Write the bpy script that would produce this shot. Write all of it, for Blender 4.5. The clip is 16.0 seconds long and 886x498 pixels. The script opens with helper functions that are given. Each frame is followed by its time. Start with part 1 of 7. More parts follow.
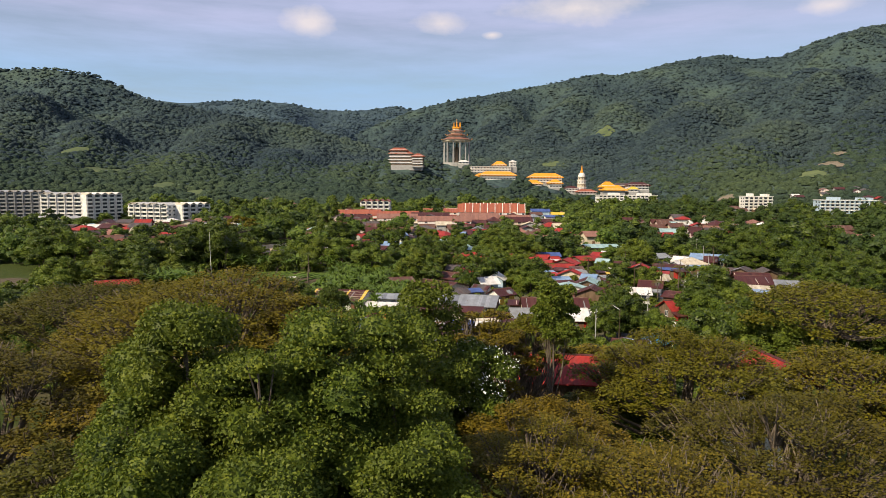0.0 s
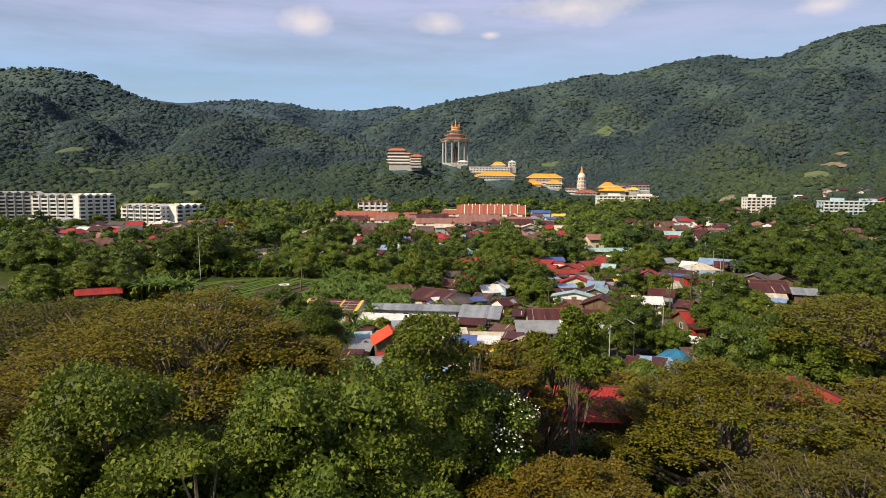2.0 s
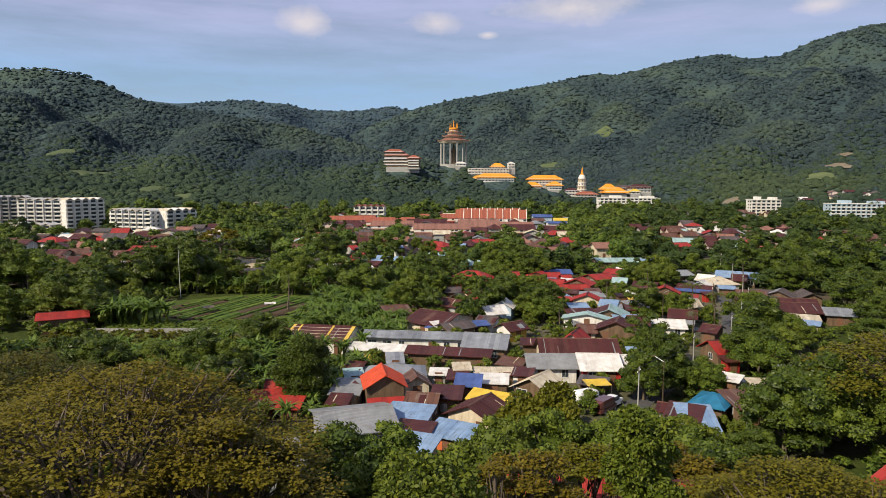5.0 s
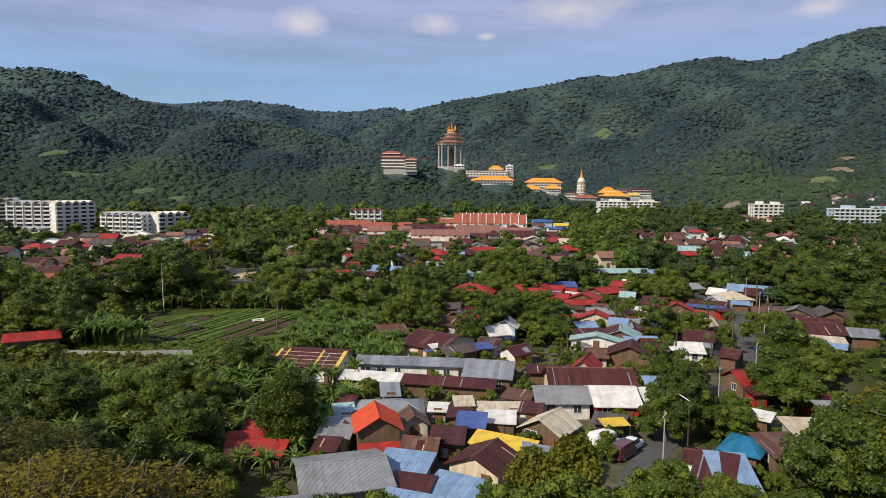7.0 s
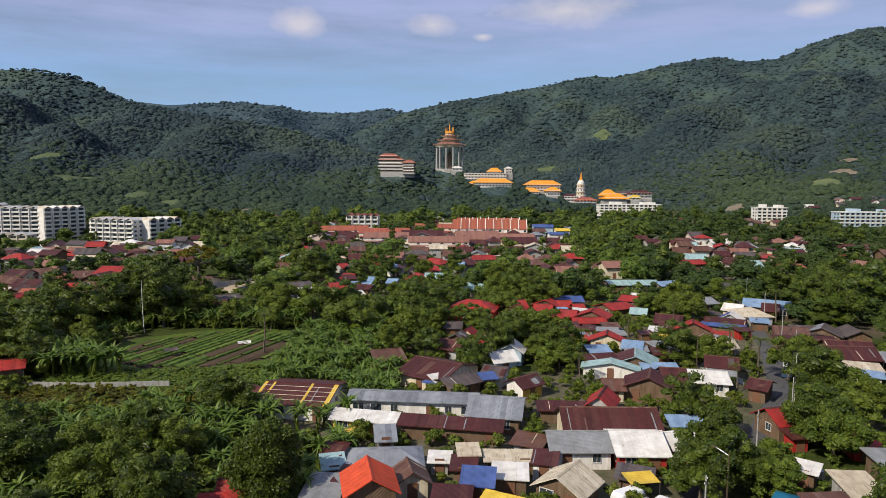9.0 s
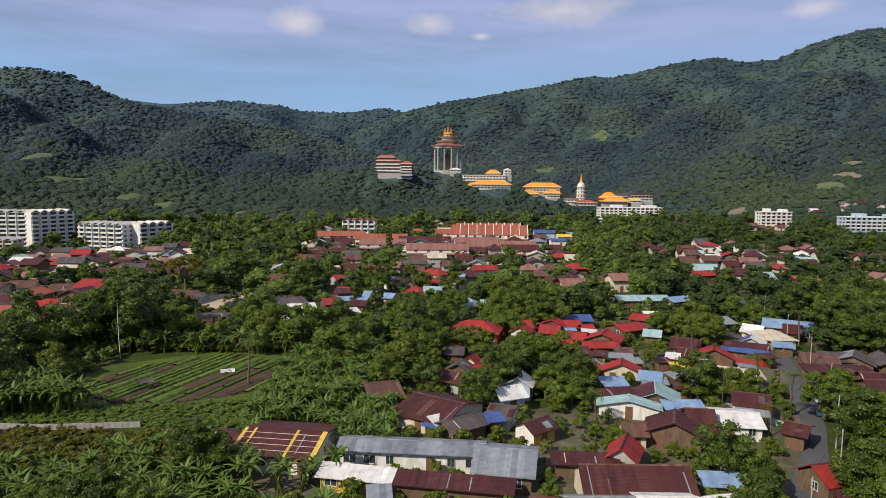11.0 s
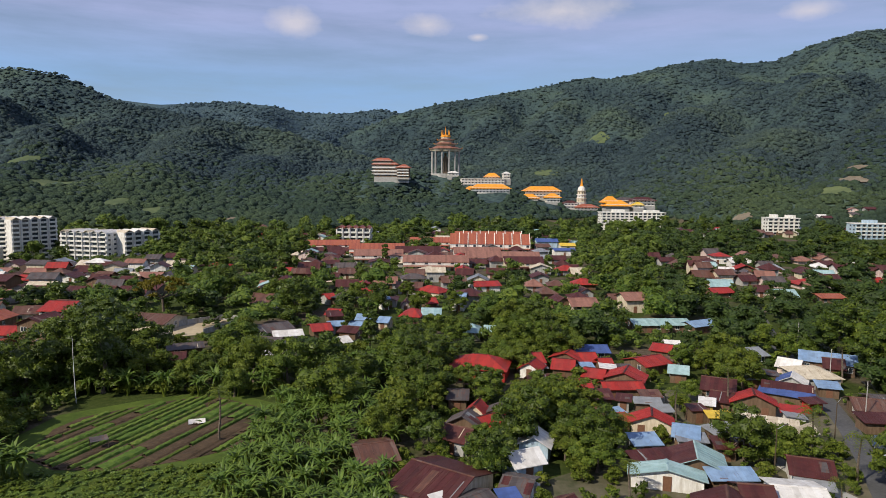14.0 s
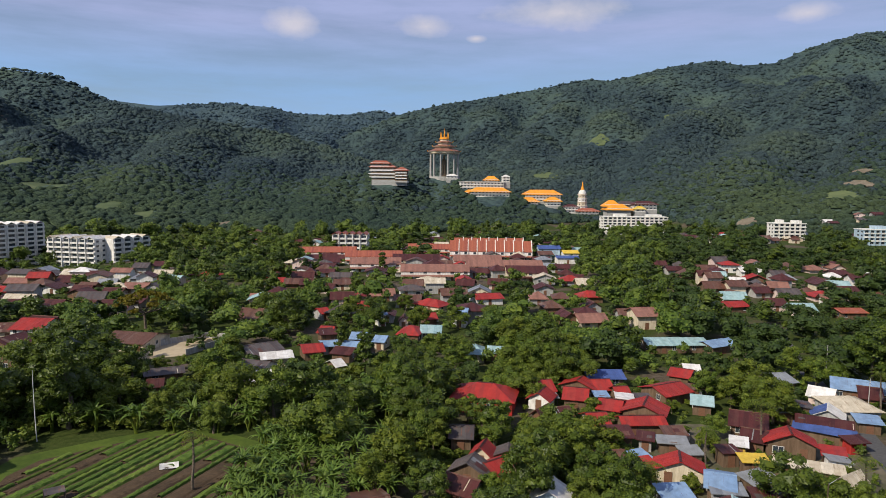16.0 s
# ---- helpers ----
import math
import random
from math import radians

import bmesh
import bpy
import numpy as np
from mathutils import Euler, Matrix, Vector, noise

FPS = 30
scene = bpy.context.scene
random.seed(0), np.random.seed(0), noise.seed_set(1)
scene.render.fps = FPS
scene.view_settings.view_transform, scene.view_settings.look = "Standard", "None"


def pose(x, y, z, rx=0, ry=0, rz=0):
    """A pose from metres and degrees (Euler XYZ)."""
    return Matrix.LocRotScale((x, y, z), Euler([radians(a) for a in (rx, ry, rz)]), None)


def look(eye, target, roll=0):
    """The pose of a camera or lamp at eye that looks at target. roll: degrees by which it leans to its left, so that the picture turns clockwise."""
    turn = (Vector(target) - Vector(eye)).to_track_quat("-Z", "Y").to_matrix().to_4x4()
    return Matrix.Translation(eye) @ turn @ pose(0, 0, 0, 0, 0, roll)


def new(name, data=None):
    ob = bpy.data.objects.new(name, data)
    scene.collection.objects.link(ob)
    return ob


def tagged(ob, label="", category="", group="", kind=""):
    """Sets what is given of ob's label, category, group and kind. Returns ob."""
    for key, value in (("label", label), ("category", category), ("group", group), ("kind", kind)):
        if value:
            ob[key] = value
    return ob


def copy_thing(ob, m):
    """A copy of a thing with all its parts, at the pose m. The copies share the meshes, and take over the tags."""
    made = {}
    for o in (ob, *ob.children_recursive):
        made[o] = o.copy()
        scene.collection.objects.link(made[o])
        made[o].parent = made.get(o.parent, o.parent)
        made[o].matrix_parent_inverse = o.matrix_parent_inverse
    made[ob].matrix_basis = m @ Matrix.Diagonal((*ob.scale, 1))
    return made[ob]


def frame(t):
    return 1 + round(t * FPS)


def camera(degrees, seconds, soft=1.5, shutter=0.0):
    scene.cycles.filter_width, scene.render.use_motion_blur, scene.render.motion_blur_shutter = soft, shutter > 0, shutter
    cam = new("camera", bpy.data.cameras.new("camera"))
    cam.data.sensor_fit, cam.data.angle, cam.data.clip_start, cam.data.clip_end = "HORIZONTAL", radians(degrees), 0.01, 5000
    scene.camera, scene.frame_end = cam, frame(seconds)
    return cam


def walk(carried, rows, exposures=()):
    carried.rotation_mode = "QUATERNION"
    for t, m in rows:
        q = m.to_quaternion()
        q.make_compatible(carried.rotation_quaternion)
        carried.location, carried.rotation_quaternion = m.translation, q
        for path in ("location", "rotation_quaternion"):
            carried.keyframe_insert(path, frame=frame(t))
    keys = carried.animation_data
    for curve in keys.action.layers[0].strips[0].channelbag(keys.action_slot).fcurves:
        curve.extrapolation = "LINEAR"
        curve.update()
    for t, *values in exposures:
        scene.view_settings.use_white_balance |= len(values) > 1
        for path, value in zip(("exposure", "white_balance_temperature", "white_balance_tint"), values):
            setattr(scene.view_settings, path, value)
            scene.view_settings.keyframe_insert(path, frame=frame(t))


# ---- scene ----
cam = camera(67.0, 16.0, soft=0.7)
PATH = [
    (0, (2.005, 7.836, 28.38), (1.971, 9.825, 28.173), 0.4),
    (0.5, (1.801, 9.806, 28.441), (1.768, 11.795, 28.234), 0.3),
    (1, (1.696, 11.881, 28.56), (1.665, 13.87, 28.353), 0.4),
    (1.5, (1.599, 14.096, 28.768), (1.57, 16.086, 28.561), 0.3),
    (2, (1.464, 16.345, 29.019), (1.435, 18.335, 28.812), 0.4),
    (2.5, (1.336, 18.654, 29.274), (1.308, 20.643, 29.068), 0.4),
    (3, (1.223, 21.028, 29.532), (1.197, 23.017, 29.326), 0.4),
    (3.5, (1.15, 23.45, 29.784), (1.124, 25.439, 29.578), 0.3),
    (4, (1.106, 25.866, 30.096), (1.081, 27.856, 29.891), 0.3),
    (6.3, (0.441, 36.851, 32.789), (0.424, 38.84, 32.579), 0.4),
    (6.5, (0.393, 37.837, 32.879), (0.377, 39.826, 32.673), 0.5),
    (7, (0.301, 40.45, 33.353), (0.286, 42.439, 33.149), 0.5),
    (7.5, (0.159, 43.155, 33.973), (0.147, 45.144, 33.769), 0.5),
    (8, (0.055, 45.882, 34.578), (0.043, 47.871, 34.374), 0.5),
    (8.5, (-0.127, 48.693, 35.168), (-0.137, 50.683, 34.964), 0.5),
    (9, (-0.303, 51.597, 35.693), (-0.311, 53.587, 35.491), 0.4),
    (11.5, (-1.231, 66.425, 39.483), (-1.23, 68.414, 39.279), 0.6),
    (12, (-1.389, 69.372, 39.995), (-1.387, 71.362, 39.792), 0.6),
    (12.5, (-1.507, 72.335, 40.549), (-1.502, 74.325, 40.347), 0.5),
    (13, (-1.634, 75.404, 41.194), (-1.629, 77.394, 40.993), 0.5),
    (13.5, (-1.808, 78.418, 41.836), (-1.801, 80.408, 41.634), 0.6),
    (14, (-2.03, 81.475, 42.458), (-2.021, 83.465, 42.256), 0.6),
    (14.5, (-2.231, 84.644, 43.074), (-2.22, 86.633, 42.873), 0.6),
    (15, (-2.358, 87.845, 43.674), (-2.347, 89.835, 43.473), 0.6),
    (15.5, (-2.51, 91.04, 44.223), (-2.497, 93.029, 44.023), 0.6),
    (16, (-2.719, 94.241, 44.654), (-2.704, 96.231, 44.456), 0.7),
]
walk(cam, [(t, look(e, g, r)) for t, e, g, r in PATH],
     exposures=[(0, 0.43, 7250, 13), (4, 0.36, 7150, 12), (6.5, 0.15, 6550, 13), (16, 0.10, 6400, 13)])


# ---- light ----
SUN_ELEVATION, SUN_AZIMUTH = 40.0, 229.0  # azimuth clockwise from +y, where the sun stands
sun = new("sun", bpy.data.lights.new("sun", "SUN"))
sun.data.energy, sun.data.angle, sun.data.color = 4.6, radians(0.6), (1.0, 0.92, 0.75)
_a, _e = radians(SUN_AZIMUTH), radians(SUN_ELEVATION)
TO_SUN = Vector((math.sin(_a) * math.cos(_e), math.cos(_a) * math.cos(_e), math.sin(_e)))
sun.matrix_world = look(TO_SUN * 100, (0, 0, 0))
scene.view_settings.exposure = 0.0

world = bpy.data.worlds.new("sky")
scene.world = world
world.use_nodes = True
wn, wl = world.node_tree.nodes, world.node_tree.links
wn.clear()


def wnode(kind, **values):
    n = wn.new(kind)
    for key, value in values.items():
        n.inputs[key].default_value = value
    return n


w_out, w_bg = wn.new("ShaderNodeOutputWorld"), wn.new("ShaderNodeBackground")
w_sky = wn.new("ShaderNodeTexSky")
w_sky.sky_type, w_sky.sun_disc = "NISHITA", False
w_sky.sun_elevation, w_sky.sun_rotation = radians(SUN_ELEVATION), radians(SUN_AZIMUTH)
w_sky.air_density, w_sky.dust_density, w_sky.ozone_density = 1.0, 0.6, 2.0
w_geo = wn.new("ShaderNodeTexCoord")
# thin high haze streaks and a few small cumulus clouds
w_map = wnode("ShaderNodeMapping", Scale=(1.6, 1.6, 11.0))
wl.new(w_geo.outputs["Generated"], w_map.inputs["Vector"])
w_streak = wnode("ShaderNodeTexNoise", Scale=2.2, Detail=6.0, Roughness=0.6)
wl.new(w_map.outputs[0], w_streak.inputs["Vector"])
w_sramp = wn.new("ShaderNodeMapRange")
for key, value in (("From Min", 0.34), ("From Max", 0.66), ("To Min", 0.38), ("To Max", 0.88)):
    w_sramp.inputs[key].default_value = value
wl.new(w_streak.outputs["Fac"], w_sramp.inputs["Value"])
w_mix1 = wn.new("ShaderNodeMixRGB")
# the veil is clearer and bluer low down, lavender higher up
w_sep = wn.new("ShaderNodeSeparateXYZ")
wl.new(w_geo.outputs["Generated"], w_sep.inputs[0])
w_low = wn.new("ShaderNodeMapRange")
for key, value in (("From Min", 0.135), ("From Max", 0.215)):
    w_low.inputs[key].default_value = value
wl.new(w_sep.outputs["Z"], w_low.inputs["Value"])
w_veil = wn.new("ShaderNodeMixRGB")
w_veil.inputs["Color1"].default_value, w_veil.inputs["Color2"].default_value = (3.5, 5.9, 9.6, 1), (4.95, 5.75, 8.9, 1)
wl.new(w_low.outputs[0], w_veil.inputs["Fac"])
wl.new(w_veil.outputs[0], w_mix1.inputs["Color2"])
wl.new(w_sramp.outputs[0], w_mix1.inputs["Fac"])
wl.new(w_sky.outputs[0], w_mix1.inputs["Color1"])
w_map2 = wnode("ShaderNodeMapping", Scale=(1.0, 1.0, 1.6))
wl.new(w_geo.outputs["Generated"], w_map2.inputs["Vector"])
w_puff = wnode("ShaderNodeTexNoise", Scale=14.0, Detail=7.0, Roughness=0.58)
wl.new(w_map2.outputs[0], w_puff.inputs["Vector"])
w_last = None
# each cloud: the way to its middle, its half size across and upright
for way, wide, high in (((-0.206, 0.954, 0.2157), 0.042, 0.022), ((-0.020, 0.975, 0.2190), 0.046, 0.019), ((0.165, 0.958, 0.2360), 0.105, 0.022),
                        ((0.460, 0.862, 0.2170), 0.040, 0.014), ((0.051, 0.978, 0.2045), 0.016, 0.006), ((0.62, 0.70, 0.35), 0.12, 0.04),
                        ((-0.55, 0.75, 0.37), 0.14, 0.04), ((0.05, 0.87, 0.48), 0.16, 0.06), ((-0.75, -0.3, 0.45), 0.2, 0.08), ((0.8, -0.4, 0.4), 0.2, 0.08)):
    sub = wn.new("ShaderNodeVectorMath")
    sub.operation = "SUBTRACT"
    wl.new(w_geo.outputs["Generated"], sub.inputs[0])
    sub.inputs[1].default_value = Vector(way).normalized()
    div = wn.new("ShaderNodeVectorMath")
    div.operation = "DIVIDE"
    wl.new(sub.outputs[0], div.inputs[0])
    div.inputs[1].default_value = (wide, wide * 4, high)
    size = wn.new("ShaderNodeVectorMath")
    size.operation = "LENGTH"
    wl.new(div.outputs[0], size.inputs[0])
    rng = wn.new("ShaderNodeMapRange")
    for key, value in (("From Min", 0.0), ("From Max", 1.5), ("To Min", 0.62), ("To Max", -0.25)):
        rng.inputs[key].default_value = value
    wl.new(size.outputs["Value"], rng.inputs["Value"])
    if w_last is None:
        w_last = rng
    else:
        top = wn.new("ShaderNodeMath")
        top.operation = "MAXIMUM"
        wl.new(w_last.outputs[0], top.inputs[0])
        wl.new(rng.outputs[0], top.inputs[1])
        w_last = top
w_add = wn.new("ShaderNodeMath")
w_add.operation = "ADD"
wl.new(w_last.outputs[0], w_add.inputs[0])
wl.new(w_puff.outputs["Fac"], w_add.inputs[1])
w_cr = wn.new("ShaderNodeMapRange")
for key, value in (("From Min", 0.56), ("From Max", 1.12), ("To Min", 0.0), ("To Max", 0.75)):
    w_cr.inputs[key].default_value = value
wl.new(w_add.outputs[0], w_cr.inputs["Value"])
w_mix2 = wn.new("ShaderNodeMixRGB")
w_mix2.inputs["Color2"].default_value = (8.6, 8.2, 8.6, 1)
wl.new(w_cr.outputs[0], w_mix2.inputs["Fac"])
wl.new(w_mix1.outputs[0], w_mix2.inputs["Color1"])
wl.new(w_mix2.outputs[0], w_bg.inputs["Color"])
w_bg.inputs["Strength"].default_value = 0.076
wl.new(w_bg.outputs[0], w_out.inputs["Surface"])

# ---- materials ----
def material(name, rough=0.8, metal=0.0, spec=0.3):
    m = bpy.data.materials.new(name)
    m.use_nodes = True
    b = m.node_tree.nodes["Principled BSDF"]
    b.inputs["Roughness"].default_value, b.inputs["Metallic"].default_value = rough, metal
    b.inputs["Specular IOR Level"].default_value = spec
    return m, m.node_tree.nodes, m.node_tree.links, b


def noise_node(nodes, links, scale, detail=4.0, vector=None, rough=0.55):
    n = nodes.new("ShaderNodeTexNoise")
    n.inputs["Scale"].default_value, n.inputs["Detail"].default_value, n.inputs["Roughness"].default_value = scale, detail, rough
    if vector is not None:
        links.new(vector, n.inputs["Vector"])
    return n


def ramp_node(nodes, links, source, stops):
    r = nodes.new("ShaderNodeValToRGB")
    el = r.color_ramp.elements
    while len(el) < len(stops):
        el.new(0.5)
    for e, (at, colour) in zip(el, stops):
        e.position, e.color = at, (*colour, 1)
    links.new(source, r.inputs["Fac"])
    return r


def mix_node(nodes, links, fac, one, two, blend="MIX"):
    n = nodes.new("ShaderNodeMixRGB")
    n.blend_type = blend
    for socket, value in ((n.inputs["Fac"], fac), (n.inputs["Color1"], one), (n.inputs["Color2"], two)):
        if isinstance(value, (int, float)):
            socket.default_value = value
        elif isinstance(value, tuple):
            socket.default_value = (*value, 1)
        else:
            links.new(value, socket)
    return n


def bump_node(nodes, links, height, bsdf, strength, distance):
    n = nodes.new("ShaderNodeBump")
    n.inputs["Strength"].default_value, n.inputs["Distance"].default_value = strength, distance
    links.new(height, n.inputs["Height"])
    links.new(n.outputs[0], bsdf.inputs["Normal"])


def leaf_material(name, dark, mid, light, tint, patch=0.35, rough=0.55, spread=0.85):
    """Leaves: three greens leaf by leaf, a tint from tree to tree, and some light through the blade."""
    m, n, l, b = material(name, rough, 0.0, 0.25)
    geo, info, pos = n.new("ShaderNodeNewGeometry"), n.new("ShaderNodeObjectInfo"), n.new("ShaderNodeTexCoord")
    low, high = (tuple(m_ + (c - m_) * spread for m_, c in zip(mid, other)) for other in (dark, light))
    r = ramp_node(n, l, geo.outputs["Random Per Island"], ((0.0, low), (0.5, mid), (1.0, high)))
    big = noise_node(n, l, patch, 3.0, pos.outputs["Object"])
    mixed = mix_node(n, l, big.outputs["Fac"], r.outputs[0], tint)
    fac = n.new("ShaderNodeMath")
    fac.operation = "MULTIPLY"
    l.new(info.outputs["Random"], fac.inputs[0])
    fac.inputs[1].default_value = 0.6
    two = n.new("ShaderNodeMath")
    two.operation = "MULTIPLY"
    l.new(big.outputs["Fac"], two.inputs[0])
    l.new(fac.outputs[0], two.inputs[1])
    l.new(two.outputs[0], mixed.inputs["Fac"])
    l.new(mixed.outputs[0], b.inputs["Base Color"])
    t = n.new("ShaderNodeBsdfTranslucent")
    l.new(mixed.outputs[0], t.inputs["Color"])
    s = n.new("ShaderNodeMixShader")
    s.inputs[0].default_value = 0.28
    l.new(b.outputs[0], s.inputs[1])
    l.new(t.outputs[0], s.inputs[2])
    l.new(s.outputs[0], n["Material Output"].inputs["Surface"])
    return m


def sheet_material(name, colours, rust=0.25, rough=0.55, metal=0.0, stripes=None, rust_colour=(0.13, 0.055, 0.035)):
    """Corrugated roof sheets: the paint differs a little from sheet to sheet, with rust and streaks down the fall."""
    m, n, l, b = material(name, rough, metal, 0.3)
    info, pos = n.new("ShaderNodeObjectInfo"), n.new("ShaderNodeTexCoord")
    sep = n.new("ShaderNodeSeparateXYZ")
    l.new(pos.outputs["Object"], sep.inputs[0])
    # sheets 0.8 m wide
    snap = n.new("ShaderNodeMath")
    snap.operation = "MULTIPLY_ADD"
    l.new(sep.outputs["X"], snap.inputs[0])
    snap.inputs[1].default_value, snap.inputs[2].default_value = 1.2, 50.0
    fl = n.new("ShaderNodeMath")
    fl.operation = "FLOOR"
    l.new(snap.outputs[0], fl.inputs[0])
    add = n.new("ShaderNodeMath")
    add.operation = "MULTIPLY_ADD"
    l.new(info.outputs["Random"], add.inputs[0])
    add.inputs[1].default_value = 313.0
    l.new(fl.outputs[0], add.inputs[2])
    wn_ = n.new("ShaderNodeTexWhiteNoise")
    wn_.noise_dimensions = "1D"
    l.new(add.outputs[0], wn_.inputs["W"])
    r = ramp_node(n, l, wn_.outputs["Value"], tuple((i / max(1, len(colours) - 1), c) for i, c in enumerate(colours)))
    streak = n.new("ShaderNodeMapping")
    streak.inputs["Scale"].default_value = (2.2, 0.35, 0.35)
    l.new(pos.outputs["Object"], streak.inputs["Vector"])
    off = n.new("ShaderNodeVectorMath")
    off.operation = "ADD"
    l.new(streak.outputs[0], off.inputs[0])
    l.new(info.outputs["Random"], off.inputs[1])
    dirt = noise_node(n, l, 1.4, 6.0, off.outputs[0], 0.65)
    cut = n.new("ShaderNodeMapRange")
    cut.inputs["From Min"].default_value, cut.inputs["From Max"].default_value = 0.68 - 0.45 * rust, 0.80 - 0.25 * rust
    l.new(dirt.outputs["Fac"], cut.inputs["Value"])
    rusty = mix_node(n, l, cut.outputs[0], r.outputs[0], rust_colour)
    grime = noise_node(n, l, 0.9, 5.0, pos.outputs["Object"])
    grey = ramp_node(n, l, grime.outputs["Fac"], ((0.3, (0.72, 0.70, 0.68)), (0.65, (1, 1, 1))))
    done = mix_node(n, l, 1.0, rusty.outputs[0], grey.outputs[0], "MULTIPLY")
    l.new(done.outputs[0], b.inputs["Base Color"])
    wave = n.new("ShaderNodeTexWave")
    wave.inputs["Scale"].default_value = 2.6
    l.new(pos.outputs["Object"], wave.inputs["Vector"])
    bump_node(n, l, wave.outputs["Fac"], b, 0.5, 0.03)
    return m


def wall_material(name, colour, stain=0.35, planks=False):
    m, n, l, b = material(name, 0.85, 0.0, 0.2)
    pos = n.new("ShaderNodeTexCoord")
    st = n.new("ShaderNodeMapping")
    st.inputs["Scale"].default_value = (1.5, 1.5, 0.35)
    l.new(pos.outputs["Object"], st.inputs["Vector"])
    d = noise_node(n, l, 1.1, 6.0, st.outputs[0], 0.62)
    fine = noise_node(n, l, 9.0, 3.0, pos.outputs["Object"])
    dirty = tuple(c * (0.62 if i == 0 else 0.58 if i == 1 else 0.52) for i, c in enumerate(colour))
    r = ramp_node(n, l, d.outputs["Fac"], ((0.36, colour), (0.5 + 0.3 * (1 - stain), dirty)))
    f = ramp_node(n, l, fine.outputs["Fac"], ((0.2, (0.9, 0.9, 0.9)), (0.7, (1, 1, 1))))
    c = mix_node(n, l, 1.0, r.outputs[0], f.outputs[0], "MULTIPLY")
    l.new(c.outputs[0], b.inputs["Base Color"])
    if planks:
        w = n.new("ShaderNodeTexWave")
        w.inputs["Scale"].default_value, w.inputs["Distortion"].default_value = 1.6, 0.6
        w.bands_direction = "DIAGONAL"
        l.new(pos.outputs["Object"], w.inputs["Vector"])
        bump_node(n, l, w.outputs["Fac"], b, 0.6, 0.03)
    else:
        bump_node(n, l, fine.outputs["Fac"], b, 0.15, 0.02)
    return m


M = {}
M["leaf_broad"] = leaf_material("broad leaves", (0.035, 0.062, 0.009), (0.077, 0.123, 0.014), (0.171, 0.215, 0.024), (0.131, 0.133, 0.013))
M["leaf_dark"] = leaf_material("dark glossy leaves", (0.025, 0.043, 0.007), (0.053, 0.086, 0.011), (0.123, 0.161, 0.021), (0.077, 0.098, 0.011), 0.5, 0.42)
M["leaf_grand"] = leaf_material("large glossy leaves", (0.030, 0.056, 0.007), (0.078, 0.116, 0.012), (0.169, 0.199, 0.020), (0.116, 0.125, 0.011), 0.3, 0.6, 0.9)
M["leaf_rain"] = leaf_material("olive feathery leaves", (0.071, 0.077, 0.004), (0.109, 0.113, 0.007), (0.158, 0.153, 0.010), (0.182, 0.094, 0.006), 0.14, 0.6)
M["leaf_olive"] = leaf_material("dark olive feathery leaves", (0.042, 0.049, 0.005), (0.071, 0.073, 0.006), (0.116, 0.110, 0.010), (0.119, 0.066, 0.006), 0.2, 0.6)
M["leaf_bush"] = leaf_material("bright shrub leaves", (0.045, 0.070, 0.008), (0.087, 0.127, 0.012), (0.168, 0.190, 0.020), (0.124, 0.132, 0.012))
M["leaf_grass"] = leaf_material("tall grass blades", (0.066, 0.106, 0.010), (0.104, 0.150, 0.015), (0.150, 0.200, 0.026), (0.120, 0.140, 0.020))
M["leaf_banana"] = leaf_material("banana leaves", (0.050, 0.095, 0.015), (0.092, 0.157, 0.024), (0.168, 0.241, 0.042), (0.134, 0.171, 0.025), 0.6, 0.45)
M["leaf_autumn"] = leaf_material("brownish leaves", (0.067, 0.065, 0.005), (0.118, 0.101, 0.007), (0.197, 0.143, 0.012), (0.207, 0.092, 0.007), 0.25, 0.65)
